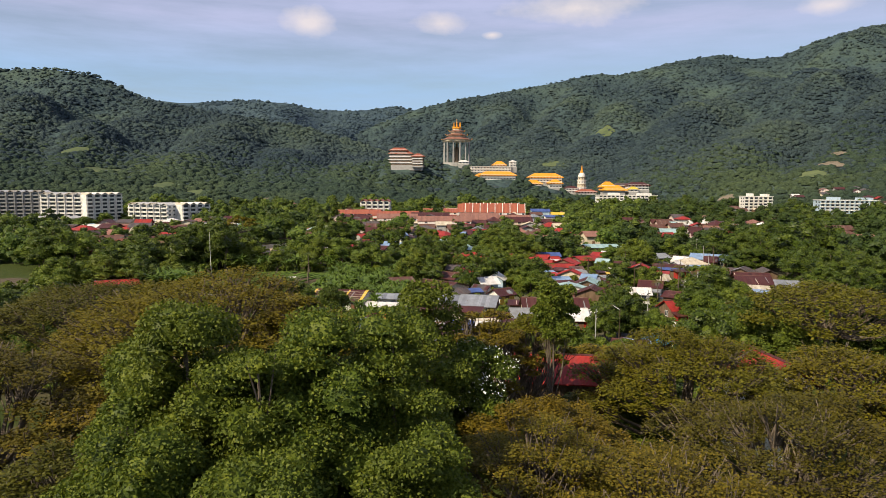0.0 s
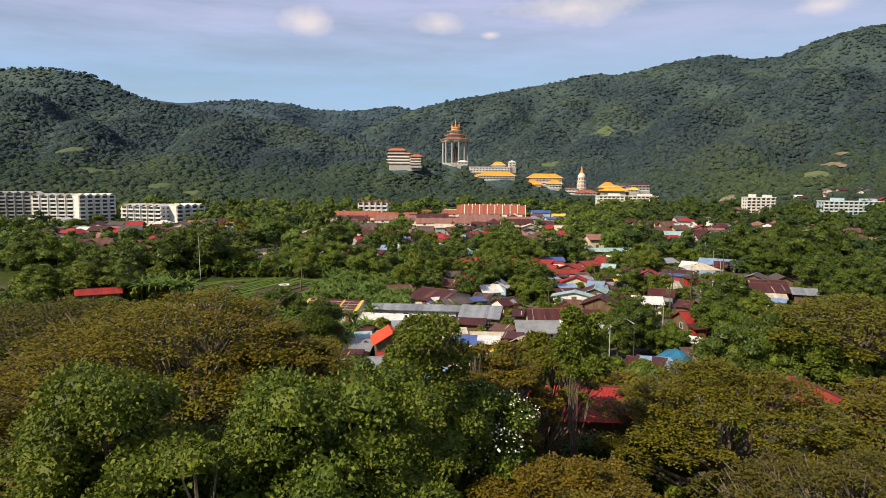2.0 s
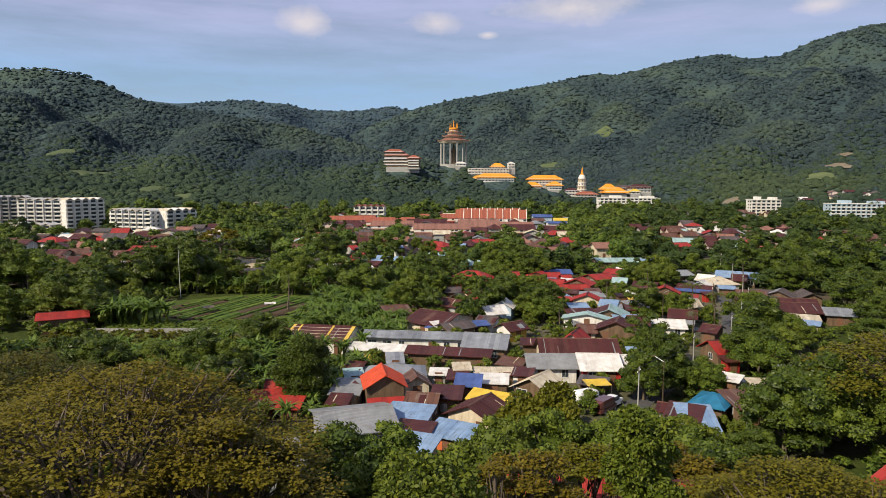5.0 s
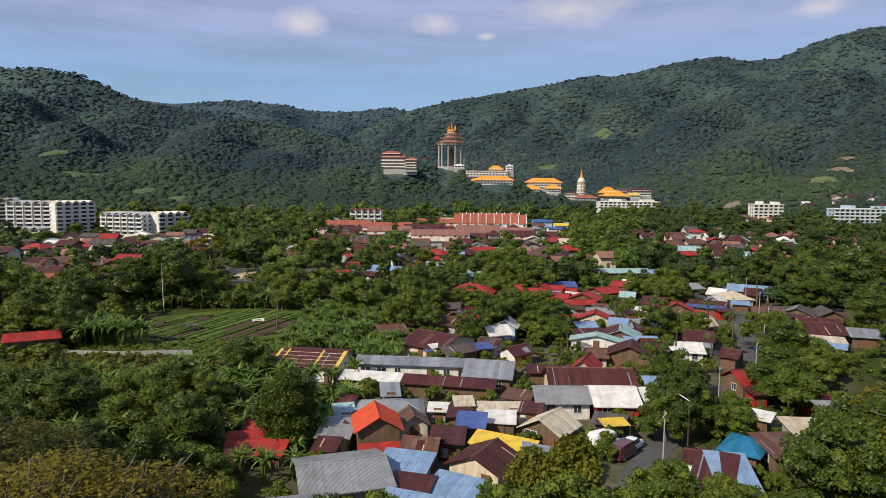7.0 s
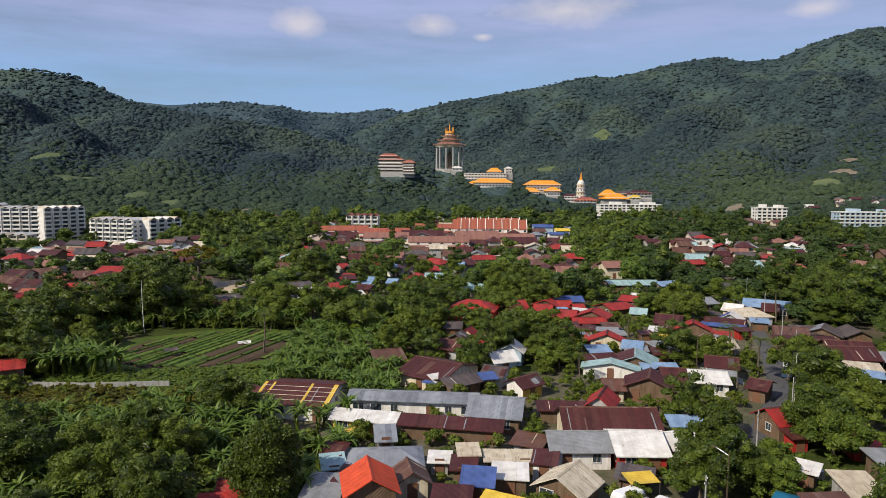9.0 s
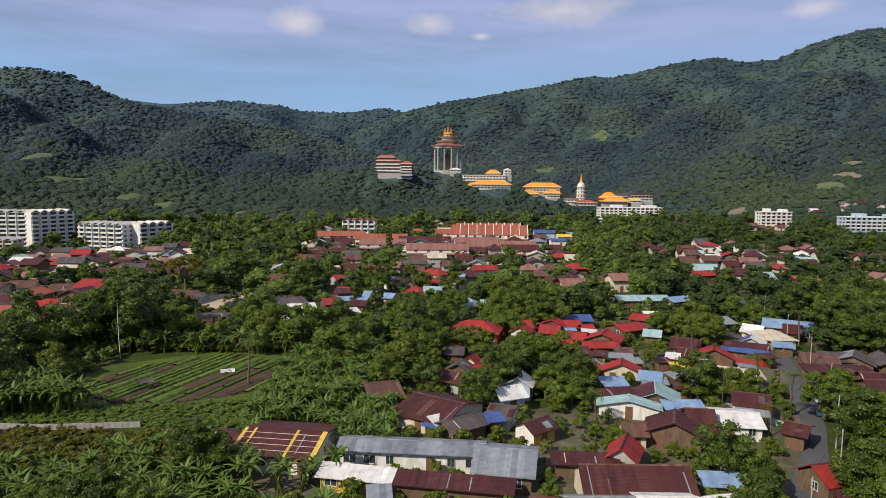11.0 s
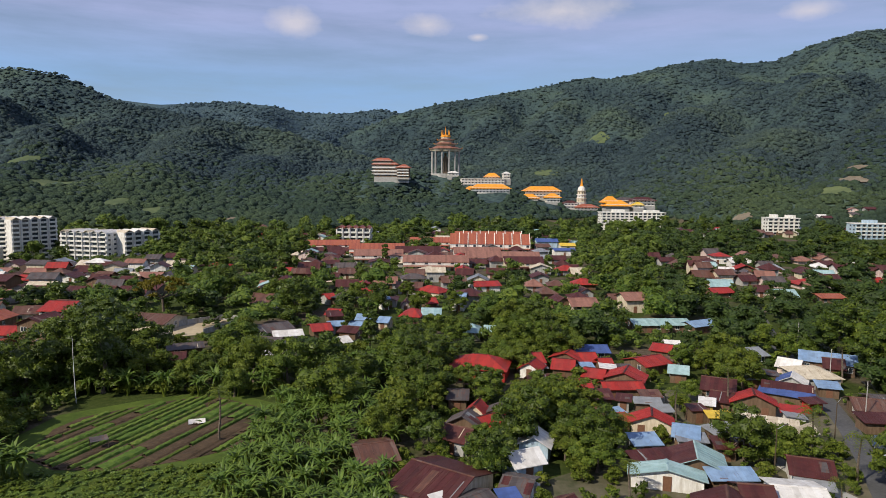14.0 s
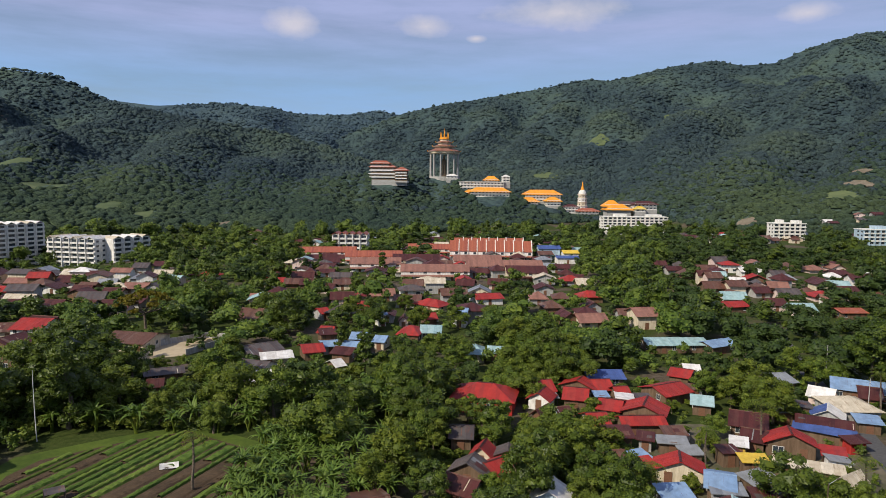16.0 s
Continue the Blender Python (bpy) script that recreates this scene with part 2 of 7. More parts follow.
def hill_leaf_material(name, low, mid, high, crowns=False):
    """Hill woods: crowns differ a little one from another, and stands of trees from stand to stand."""
    m, n, l, b = material(name, 0.9, 0.0, 0.1)
    p, g = n.new("ShaderNodeTexCoord"), n.new("ShaderNodeNewGeometry")
    stand = noise_node(n, l, 0.0042, 5.0, p.outputs["Object"], 0.6)
    near = noise_node(n, l, 0.03, 3.0, p.outputs["Object"])
    twig = noise_node(n, l, 0.26, 4.0, p.outputs["Object"], 0.7)
    colour = ramp_node(n, l, stand.outputs["Fac"], ((0.34, low), (0.5, mid), (0.68, high)))
    for source, stops in ((near.outputs["Fac"], ((0.3, (0.82, 0.84, 0.88)), (0.7, (1.10, 1.08, 1.0)))),
                          (g.outputs["Random Per Island"], ((0.0, (0.90, 0.91, 0.94)), (0.8, (1.0, 1.0, 1.0)), (1.0, (1.16, 1.13, 1.04)))),
                          (twig.outputs["Fac"], ((0.32, (0.62, 0.64, 0.68)), (0.5, (1.0, 1.0, 1.0)), (0.68, (1.36, 1.32, 1.2))))):
        colour = mix_node(n, l, 1.0, colour.outputs[0], ramp_node(n, l, source, stops).outputs[0], "MULTIPLY")
    l.new(colour.outputs[0], b.inputs["Base Color"])
    if crowns:
        # tree tops side by side, about 7 m apart
        cell = n.new("ShaderNodeTexVoronoi")
        cell.feature = "SMOOTH_F1"
        cell.inputs["Scale"].default_value = 0.14
        l.new(p.outputs["Object"], cell.inputs["Vector"])
        dome = n.new("ShaderNodeMath")
        dome.operation = "MULTIPLY"
        l.new(cell.outputs["Distance"], dome.inputs[0])
        dome.inputs[1].default_value = -1.0
        bump_node(n, l, dome.outputs[0], b, 0.8, 6.0)
    else:
        fine = noise_node(n, l, 0.7, 5.0, p.outputs["Object"], 0.75)
        bump_node(n, l, fine.outputs["Fac"], b, 1.0, 3.2)
    return m


# distance haze is painted into these greens as blue, most on the far ridge
M["leaf_hill_haze"] = hill_leaf_material("hill forest leaves tinted by haze", (0.035, 0.057, 0.070), (0.050, 0.076, 0.081), (0.072, 0.103, 0.081))
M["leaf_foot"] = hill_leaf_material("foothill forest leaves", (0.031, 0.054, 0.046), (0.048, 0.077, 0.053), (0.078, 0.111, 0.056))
M["leaf_ridge_haze"] = hill_leaf_material("high ridge forest leaves tinted by haze", (0.045, 0.073, 0.093), (0.054, 0.085, 0.102), (0.064, 0.097, 0.107))
M["canopy"] = hill_leaf_material("closed forest canopy tinted by haze", (0.033, 0.054, 0.060), (0.046, 0.073, 0.072), (0.068, 0.100, 0.073), True)
M["canopy_far_haze"] = hill_leaf_material("closed canopy on the far ridge, tinted by haze", (0.043, 0.071, 0.091), (0.052, 0.083, 0.100), (0.062, 0.095, 0.105), True)
M["leaf_wood"] = leaf_material("valley wood leaves", (0.035, 0.064, 0.010), (0.078, 0.130, 0.019), (0.164, 0.213, 0.030), (0.124, 0.136, 0.018))
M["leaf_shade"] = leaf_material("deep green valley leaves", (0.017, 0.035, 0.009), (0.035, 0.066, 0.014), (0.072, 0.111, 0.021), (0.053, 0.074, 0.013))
M["flower"], _n, _l, _b = material("white blossom", 0.7)
_b.inputs["Base Color"].default_value = (0.75, 0.76, 0.68, 1)
M["bark"], _n, _l, _b = material("bark", 0.9)
_p = _n.new("ShaderNodeTexCoord")
_k = noise_node(_n, _l, 3.0, 6.0, _p.outputs["Object"])
_r = ramp_node(_n, _l, _k.outputs["Fac"], ((0.3, (0.065, 0.050, 0.036)), (0.7, (0.17, 0.135, 0.10))))
_l.new(_r.outputs[0], _b.inputs["Base Color"])
bump_node(_n, _l, _k.outputs["Fac"], _b, 0.6, 0.05)

# ground: grass, bare soil and leaf litter in patches; forest floor on the slopes
M["ground"], _n, _l, _b = material("ground", 0.95, 0.0, 0.1)
_p = _n.new("ShaderNodeTexCoord")
_big = noise_node(_n, _l, 0.035, 5.0, _p.outputs["Object"])
_fine = noise_node(_n, _l, 0.9, 6.0, _p.outputs["Object"], 0.65)
_g = ramp_node(_n, _l, _fine.outputs["Fac"], ((0.3, (0.024, 0.038, 0.008)), (0.55, (0.042, 0.058, 0.012)), (0.8, (0.075, 0.072, 0.026))))
_s = ramp_node(_n, _l, _fine.outputs["Fac"], ((0.3, (0.06, 0.045, 0.03)), (0.75, (0.13, 0.105, 0.075))))
_c = _n.new("ShaderNodeMapRange")
_c.inputs["From Min"].default_value, _c.inputs["From Max"].default_value = 0.52, 0.62
_l.new(_big.outputs["Fac"], _c.inputs["Value"])
_m = mix_node(_n, _l, _c.outputs[0], _g.outputs[0], _s.outputs[0])
_sep = _n.new("ShaderNodeSeparateXYZ")
_l.new(_p.outputs["Object"], _sep.inputs[0])
_hi = _n.new("ShaderNodeMapRange")
_hi.inputs["From Min"].default_value, _hi.inputs["From Max"].default_value = 2.0, 7.0
_l.new(_sep.outputs["Z"], _hi.inputs["Value"])
# slope floor in the same haze-tinted blue green as the canopy
_f = ramp_node(_n, _l, _fine.outputs["Fac"], ((0.3, (0.030, 0.052, 0.048)), (0.7, (0.052, 0.080, 0.066))))
_m2 = mix_node(_n, _l, _hi.outputs[0], _m.outputs[0], _f.outputs[0])
_l.new(_m2.outputs[0], _b.inputs["Base Color"])
bump_node(_n, _l, _fine.outputs["Fac"], _b, 0.7, 0.3)


def plain(name, lo, hi, scale=1.0, rough=0.9, bump=0.3, metal=0.0):
    m, n, l, b = material(name, rough, metal, 0.25)
    p = n.new("ShaderNodeTexCoord")
    k = noise_node(n, l, scale, 6.0, p.outputs["Object"], 0.62)
    k2 = noise_node(n, l, scale * 0.12, 3.0, p.outputs["Object"])
    av = n.new("ShaderNodeMath")
    av.operation = "MULTIPLY_ADD"
    l.new(k2.outputs["Fac"], av.inputs[0])
    av.inputs[1].default_value = 0.5
    half = n.new("ShaderNodeMath")
    half.operation = "MULTIPLY"
    half.inputs[1].default_value = 0.5
    l.new(k.outputs["Fac"], half.inputs[0])
    l.new(half.outputs[0], av.inputs[2])
    r = ramp_node(n, l, av.outputs[0], ((0.35, lo), (0.65, hi)))
    l.new(r.outputs[0], b.inputs["Base Color"])
    bump_node(n, l, k.outputs["Fac"], b, bump, 0.05)
    return m


M["asphalt"] = plain("asphalt", (0.056, 0.056, 0.058), (0.098, 0.098, 0.099), 2.0)
M["concrete"] = plain("concrete", (0.24, 0.235, 0.22), (0.42, 0.41, 0.38), 1.0)
M["soil"] = plain("tilled soil", (0.036, 0.024, 0.013), (0.088, 0.058, 0.032), 2.5, 0.95, 0.8)
M["crop"] = plain("vegetable leaves", (0.036, 0.074, 0.008), (0.092, 0.142, 0.018), 3.5, 0.8, 0.9)
M["lettuce"] = plain("pale salad leaves", (0.068, 0.112, 0.013), (0.120, 0.164, 0.024), 3.0, 0.8, 0.9)
M["grass"] = plain("grass", (0.034, 0.060, 0.006), (0.078, 0.112, 0.012), 0.8, 0.9, 0.8)
M["yard"] = plain("trodden ground and weeds", (0.034, 0.044, 0.014), (0.150, 0.125, 0.085), 0.45)
M["rough_grass"] = plain("rough dry grass", (0.040, 0.050, 0.010), (0.120, 0.098, 0.036), 0.5, 0.95, 0.9)
M["court"] = plain("pale sandy court", (0.30, 0.24, 0.15), (0.44, 0.36, 0.24), 0.5)
M["scrub"] = plain("hill scrub and grass", (0.055, 0.080, 0.034), (0.115, 0.140, 0.055), 0.12, 0.95, 0.8)
M["sand"] = plain("bare sandy ground", (0.108, 0.086, 0.054), (0.216, 0.180, 0.130), 0.7)
M["maroon"] = sheet_material("maroon roof sheets", ((0.048, 0.013, 0.011), (0.082, 0.020, 0.017), (0.060, 0.015, 0.013), (0.095, 0.032, 0.026)), 0.35, 0.55, 0.0, None, (0.085, 0.036, 0.024))
M["rust"] = sheet_material("rusted roof sheets", ((0.085, 0.034, 0.024), (0.14, 0.08, 0.058), (0.065, 0.030, 0.023), (0.20, 0.145, 0.115)), 0.7)
M["stripe"] = sheet_material("maroon and yellow roof sheets", ((0.085, 0.022, 0.018), (0.075, 0.020, 0.016), (0.095, 0.030, 0.022)), 0.25)
M["red"] = sheet_material("red roof sheets", ((0.30, 0.023, 0.018), (0.38, 0.032, 0.023), (0.25, 0.024, 0.020), (0.33, 0.04, 0.03)), 0.25, 0.6, 0.0, None, (0.16, 0.03, 0.025))
M["orange"] = sheet_material("orange red roof sheets", ((0.58, 0.070, 0.024), (0.62, 0.085, 0.028)), 0.03)
M["grey"] = sheet_material("grey roof sheets", ((0.235, 0.245, 0.25), (0.27, 0.28, 0.285), (0.22, 0.23, 0.235)), 0.10, 0.5, 0.1)
M["greyblue"] = sheet_material("blue grey roof sheets", ((0.17, 0.185, 0.21), (0.29, 0.31, 0.335), (0.21, 0.225, 0.25)), 0.12, 0.5, 0.1)
M["white"] = sheet_material("white roof sheets", ((0.70, 0.68, 0.64), (0.60, 0.58, 0.54), (0.74, 0.73, 0.70)), 0.12, 0.6, 0.0)
M["cream"] = sheet_material("weathered cream roof sheets", ((0.56, 0.49, 0.37), (0.48, 0.41, 0.30), (0.62, 0.56, 0.44)), 0.30, 0.7, 0.0, None, (0.24, 0.18, 0.12))
M["blue"] = sheet_material("blue roof sheets", ((0.055, 0.095, 0.26), (0.07, 0.115, 0.31), (0.05, 0.085, 0.23)), 0.12)
M["skyblue"] = sheet_material("light blue roof sheets", ((0.17, 0.27, 0.43), (0.23, 0.34, 0.50), (0.20, 0.30, 0.45)), 0.15)
M["teal"] = sheet_material("pale teal roof sheets", ((0.27, 0.41, 0.41), (0.34, 0.48, 0.48), (0.23, 0.36, 0.38)), 0.15)
M["deepteal"] = sheet_material("deep blue roof sheets", ((0.015, 0.14, 0.26), (0.02, 0.17, 0.30)), 0.08)
M["yellow"] = sheet_material("yellow roof sheets", ((0.62, 0.42, 0.05), (0.68, 0.48, 0.06)), 0.08)
M["tile"] = sheet_material("terracotta tile roof", ((0.30, 0.085, 0.045), (0.36, 0.11, 0.06), (0.26, 0.07, 0.045)), 0.15)
M["brick"] = sheet_material("pinkish brown roof tiles", ((0.24, 0.115, 0.085), (0.29, 0.14, 0.10), (0.20, 0.095, 0.07)), 0.15)
M["gold"] = sheet_material("golden glazed roof tiles", ((0.74, 0.28, 0.022), (0.82, 0.36, 0.03)), 0.04, 0.4)
M["darkgrey"] = sheet_material("dark weathered roof sheets", ((0.075, 0.065, 0.062), (0.11, 0.095, 0.09), (0.06, 0.05, 0.05)), 0.35)
M["w_white"] = wall_material("white plaster", (0.78, 0.77, 0.73), 0.3)
M["w_cream"] = wall_material("cream plaster", (0.66, 0.58, 0.44), 0.35)
M["w_yellow"] = wall_material("ochre yellow plaster", (0.60, 0.40, 0.08), 0.35)
M["w_grey"] = wall_material("grey plaster", (0.40, 0.40, 0.39), 0.4)
M["w_red"] = wall_material("red painted boards", (0.40, 0.035, 0.028), 0.3, True)
M["w_wood"] = wall_material("weathered boards", (0.17, 0.115, 0.075), 0.5, True)
M["w_pink"] = wall_material("pale pink plaster", (0.68, 0.54, 0.50), 0.35)
M["w_blue"] = wall_material("pale blue plaster", (0.42, 0.55, 0.66), 0.3)
M["w_orange"] = wall_material("orange plaster", (0.62, 0.16, 0.06), 0.3)
M["glass"], _n, _l, _b = material("window glass", 0.12, 0.0, 0.6)
_b.inputs["Base Color"].default_value = (0.035, 0.045, 0.055, 1)
M["frame"] = plain("painted window frame", (0.45, 0.44, 0.42), (0.62, 0.61, 0.58), 3.0, 0.6, 0.1)
M["door"] = plain("brown painted door", (0.12, 0.06, 0.035), (0.20, 0.10, 0.06), 3.0, 0.6, 0.1)
M["dark"] = plain("dark weathered timber", (0.03, 0.025, 0.022), (0.07, 0.055, 0.045), 2.0, 0.8, 0.2)
M["metal"] = plain("galvanised steel", (0.35, 0.35, 0.35), (0.5, 0.5, 0.5), 4.0, 0.45, 0.1, 0.6)
M["bronze"] = plain("bronze", (0.10, 0.075, 0.05), (0.16, 0.12, 0.08), 1.0, 0.45, 0.1, 0.5)

# ---- building helpers ----
def part(name, data, mat, parent, label="", at=None):
    """Links a bmesh or a mesh as one part under a thing."""
    if isinstance(data, bmesh.types.BMesh):
        me = bpy.data.meshes.new(name)
        data.to_mesh(me)
        data.free()
    else:
        me = data
    if mat is not None and not me.materials:
        me.materials.append(M[mat])
    ob = new(name, me)
    ob.parent = parent
    if at is not None:
        ob.matrix_basis = at
    if label:
        ob["label"] = label
    return ob


def empty(name, m, label, category, group="", kind=""):
    ob = new(name)
    ob.empty_display_size = 0.5
    ob.matrix_basis = m
    return tagged(ob, label, category, group, kind)


def mesh_from(name, verts, faces, mat=None, smooth=False):
    me = bpy.data.meshes.new(name)
    me.from_pydata([tuple(v) for v in verts], [], [tuple(f) for f in faces])
    if mat:
        me.materials.append(M[mat])
    if smooth:
        me.polygons.foreach_set("use_smooth", [True] * len(me.polygons))
    me.update()
    return me


def mesh_arrays(name, verts, quads, mat=None):
    """A mesh from numpy arrays: verts (n, 3), faces (m, 3 or 4)."""
    me = bpy.data.meshes.new(name)
    k = quads.shape[1]
    me.vertices.add(len(verts))
    me.vertices.foreach_set("co", np.ascontiguousarray(verts, dtype=np.float32).ravel())
    me.loops.add(quads.size)
    me.loops.foreach_set("vertex_index", np.ascontiguousarray(quads, dtype=np.int32).ravel())
    me.polygons.add(len(quads))
    me.polygons.foreach_set("loop_start", np.arange(0, quads.size, k, dtype=np.int32))
    me.polygons.foreach_set("loop_total", np.full(len(quads), k, dtype=np.int32))
    if mat:
        me.materials.append(M[mat])
    me.update(calc_edges=True)
    return me


def box(bm, x0, x1, y0, y1, z0, z1):
    v = [bm.verts.new(c) for c in ((x0, y0, z0), (x1, y0, z0), (x1, y1, z0), (x0, y1, z0), (x0, y0, z1), (x1, y0, z1), (x1, y1, z1), (x0, y1, z1))]
    for f in ((3, 2, 1, 0), (4, 5, 6, 7), (0, 1, 5, 4), (1, 2, 6, 5), (2, 3, 7, 6), (3, 0, 4, 7)):
        bm.faces.new([v[i] for i in f])


def tube(bm, a, b, r0, r1, n=7):
    """A tapered round bar from a to b."""
    a, b = Vector(a), Vector(b)
    q = (b - a).to_track_quat("Z", "Y")
    rings = []
    for p, r in ((a, r0), (b, r1)):
        rings.append([bm.verts.new(p + q @ Vector((r * math.cos(i * math.tau / n), r * math.sin(i * math.tau / n), 0))) for i in range(n)])
    for i in range(n):
        bm.faces.new((rings[0][i], rings[0][(i + 1) % n], rings[1][(i + 1) % n], rings[1][i]))
    bm.faces.new(rings[1])
    bm.faces.new(rings[0][::-1])


def slab(bm, corners, thick):
    """A flat plate: its upper corners, counter-clockwise from above, and its thickness downwards."""
    up = [bm.verts.new(c) for c in corners]
    low = [bm.verts.new((c[0], c[1], c[2] - thick)) for c in corners]
    bm.faces.new(up)
    bm.faces.new(low[::-1])
    for i in range(len(up)):
        j = (i + 1) % len(up)
        bm.faces.new((low[i], low[j], up[j], up[i]))


# ---- the ground and the hills ----
CENTRE_Y = 46.0


def ridge_table(points, far):
    """Ridge points (x, y, z) as bearing, distance and height."""
    a = [math.atan2(x, y - CENTRE_Y) for x, y, z in points]
    return np.array(a), np.array([math.hypot(x, y - CENTRE_Y) for x, y, z in points]), np.array([z for x, y, z in points])


RIDGES = [
    # west hill with the spur that runs down behind the temple: bearing, distance, height; where its slope starts; steepness
    (ridge_table([(-1500, 1600, 250), (-1120, 1746, 302), (-1049, 1746, 303), (-936, 1746, 288), (-881, 1746, 268), (-819, 1746, 236), (-723, 1646, 208),
                  (-517, 1546, 170), (-342, 1546, 143), (-217, 1546, 108), (-116, 1500, 74), (0, 1450, 50), (120, 1450, 0)], 0), ((0.0, 560), (1.0, 560)), 1.15),
    # the far middle ridge
    (ridge_table([(-1900, 2700, 330), (-1266, 2746, 342), (-1109, 2746, 325), (-816, 2746, 338), (-659, 2746, 325), (-569, 2746, 302), (-389, 2746, 297),
                  (-232, 2746, 318), (-153, 2746, 296), (300, 2746, 200), (700, 2700, 100)], 0), ((0.0, 1300), (1.0, 1300)), 1.0),
    # the long east hill
    (ridge_table([(-500, 2200, 60), (-300, 2346, 200), (-131, 2346, 264), (-26, 2346, 290), (202, 2346, 330), (486, 2346, 385), (562, 2346, 380), (768, 2346, 430),
                  (899, 2346, 450), (994, 2346, 435), (1107, 2346, 445), (1217, 2346, 496), (1364, 2346, 537), (1453, 2346, 545), (2100, 2346, 560)], 0), ((-0.4, 1250), (0.02, 1120), (0.20, 1010), (0.32, 800), (0.42, 690), (0.7, 640)), 1.0),
    # the foothill that carries the temple
    (ridge_table([(-420, 900, 0), (-260, 960, 30), (-150, 960, 46), (-80, 930, 52), (-12, 960, 47), (60, 920, 38), (105, 890, 25), (165, 880, 14), (240, 880, 4), (330, 900, 0)], 0), ((0.0, 640), (1.0, 640)), 2.4),
]


def ground_height(x, y, only=None):
    """Height of the bare ground, or of one of the ridges alone; x and y are arrays."""
    x, y = np.asarray(x, float), np.asarray(y, float)
    a, r = np.arctan2(x, y - CENTRE_Y), np.hypot(x, y - CENTRE_Y)
    z = np.zeros_like(r)
    for (ra, rd, rz), start, power in (RIDGES if only is None else [RIDGES[only]]):
        d, h = np.interp(a, ra, rd), np.interp(a, ra, rz) * 1.012
        start = np.interp(a, [q[0] for q in start], [q[1] for q in start])
        front = np.clip((r - start) / np.maximum(d - start, 1), 0, 1) ** power
        back = np.clip(1 - (r - d) / 900, 0, 1)
        fold = 0.10 * np.sin(a * 23 + r * 0.005 + 1.3) + 0.07 * np.sin(a * 57 - r * 0.008 + 2 * np.sin(a * 9)) + 0.045 * np.sin(r * 0.015 + a * 31)
        if power < 2:
            # spurs with gullies between them
            gully = np.abs(np.sin(a * 13 + 0.9 * np.sin(r * 0.0032 + 1) + 0.7)) * 0.24 + np.abs(np.sin(a * 31 - r * 0.0022 + 1.1 * np.sin(a * 7))) * 0.13
            fold = fold * 0.8 + gully - 0.40
        ease = np.clip((1 - front) * 4, 0, 1) * np.clip(front * 5, 0, 1)
        z = np.maximum(z, h * np.where(r < d, front * (1 + fold * ease), back))
    dip = -14 * np.exp(-((x + 310) / 130) ** 2 - ((y - 520) / 120) ** 2) - 9 * np.exp(-((x - 205) / 90) ** 2 - ((y - 780) / 70) ** 2)
    knoll = 11 * np.exp(-((x + 60) / 34) ** 2 - ((y - 908) / 34) ** 2) + 4 * np.exp(-((x - 4) / 30) ** 2 - ((y - 970) / 26) ** 2)
    return np.where(y < CENTRE_Y + 50, 0.0, z) + dip + knoll


def ground_at(x, y):
    return float(ground_height(np.array([x]), np.array([y]))[0])


def ground_mesh():
    xs = np.concatenate((np.arange(-4000, -1600, 200), np.arange(-1600, 1900, 22), np.arange(1900, 4001, 200)))
    ys = np.concatenate((np.arange(-3000, 0, 300), np.arange(0, 520, 40), np.arange(520, 2900, 22), np.arange(2900, 4600, 150)))
    gx, gy = np.meshgrid(xs, ys)
    v = np.stack((gx.ravel(), gy.ravel(), ground_height(gx.ravel(), gy.ravel())), 1)
    n = len(xs)
    i = np.arange(len(ys) - 1)[:, None] * n + np.arange(n - 1)[None, :]
    q = np.stack((i, i + 1, i + 1 + n, i + n), -1).reshape(-1, 4)
    me = mesh_arrays("ground", v, q, "ground")
    me.polygons.foreach_set("use_smooth", [True] * len(me.polygons))
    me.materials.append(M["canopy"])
    me.materials.append(M["canopy_far_haze"])
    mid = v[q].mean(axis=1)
    # slopes take the haze-tinted canopy, the far ridge the bluer one
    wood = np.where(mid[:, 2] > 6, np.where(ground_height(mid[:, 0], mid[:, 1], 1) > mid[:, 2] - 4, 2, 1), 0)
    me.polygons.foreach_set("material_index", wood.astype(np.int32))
    return tagged(new("ground", me), "grassy valley floor rising into steep green hills", "ground", kind="structure")


ground_mesh()


def clump(seed, rings=3, seg=7):
    """A rough low-poly tree crown of radius 1, flat below: verts and triangles."""
    rng = np.random.default_rng(seed)
    v, f = [(0, 0, 1.0 + rng.uniform(-0.1, 0.2))], []
    for k in range(1, rings + 1):
        e = math.pi / 2 - k * (math.pi * 0.62) / rings
        for j in range(seg):
            t = (j + 0.5 * (k % 2)) * math.tau / seg + rng.uniform(-0.2, 0.2)
            s = rng.uniform(0.62, 1.30)
            v.append((s * math.cos(e) * math.cos(t), s * math.cos(e) * math.sin(t), math.sin(e) * rng.uniform(0.8, 1.15)))
    for j in range(seg):
        f.append((0, 1 + j, 1 + (j + 1) % seg))
    for k in range(rings - 1):
        for j in range(seg):
            a, b = 1 + k * seg + j, 1 + k * seg + (j + 1) % seg
            c, d = a + seg, b + seg
            f += [(a, c, d), (a, d, b)]
    return np.array(v), np.array(f)


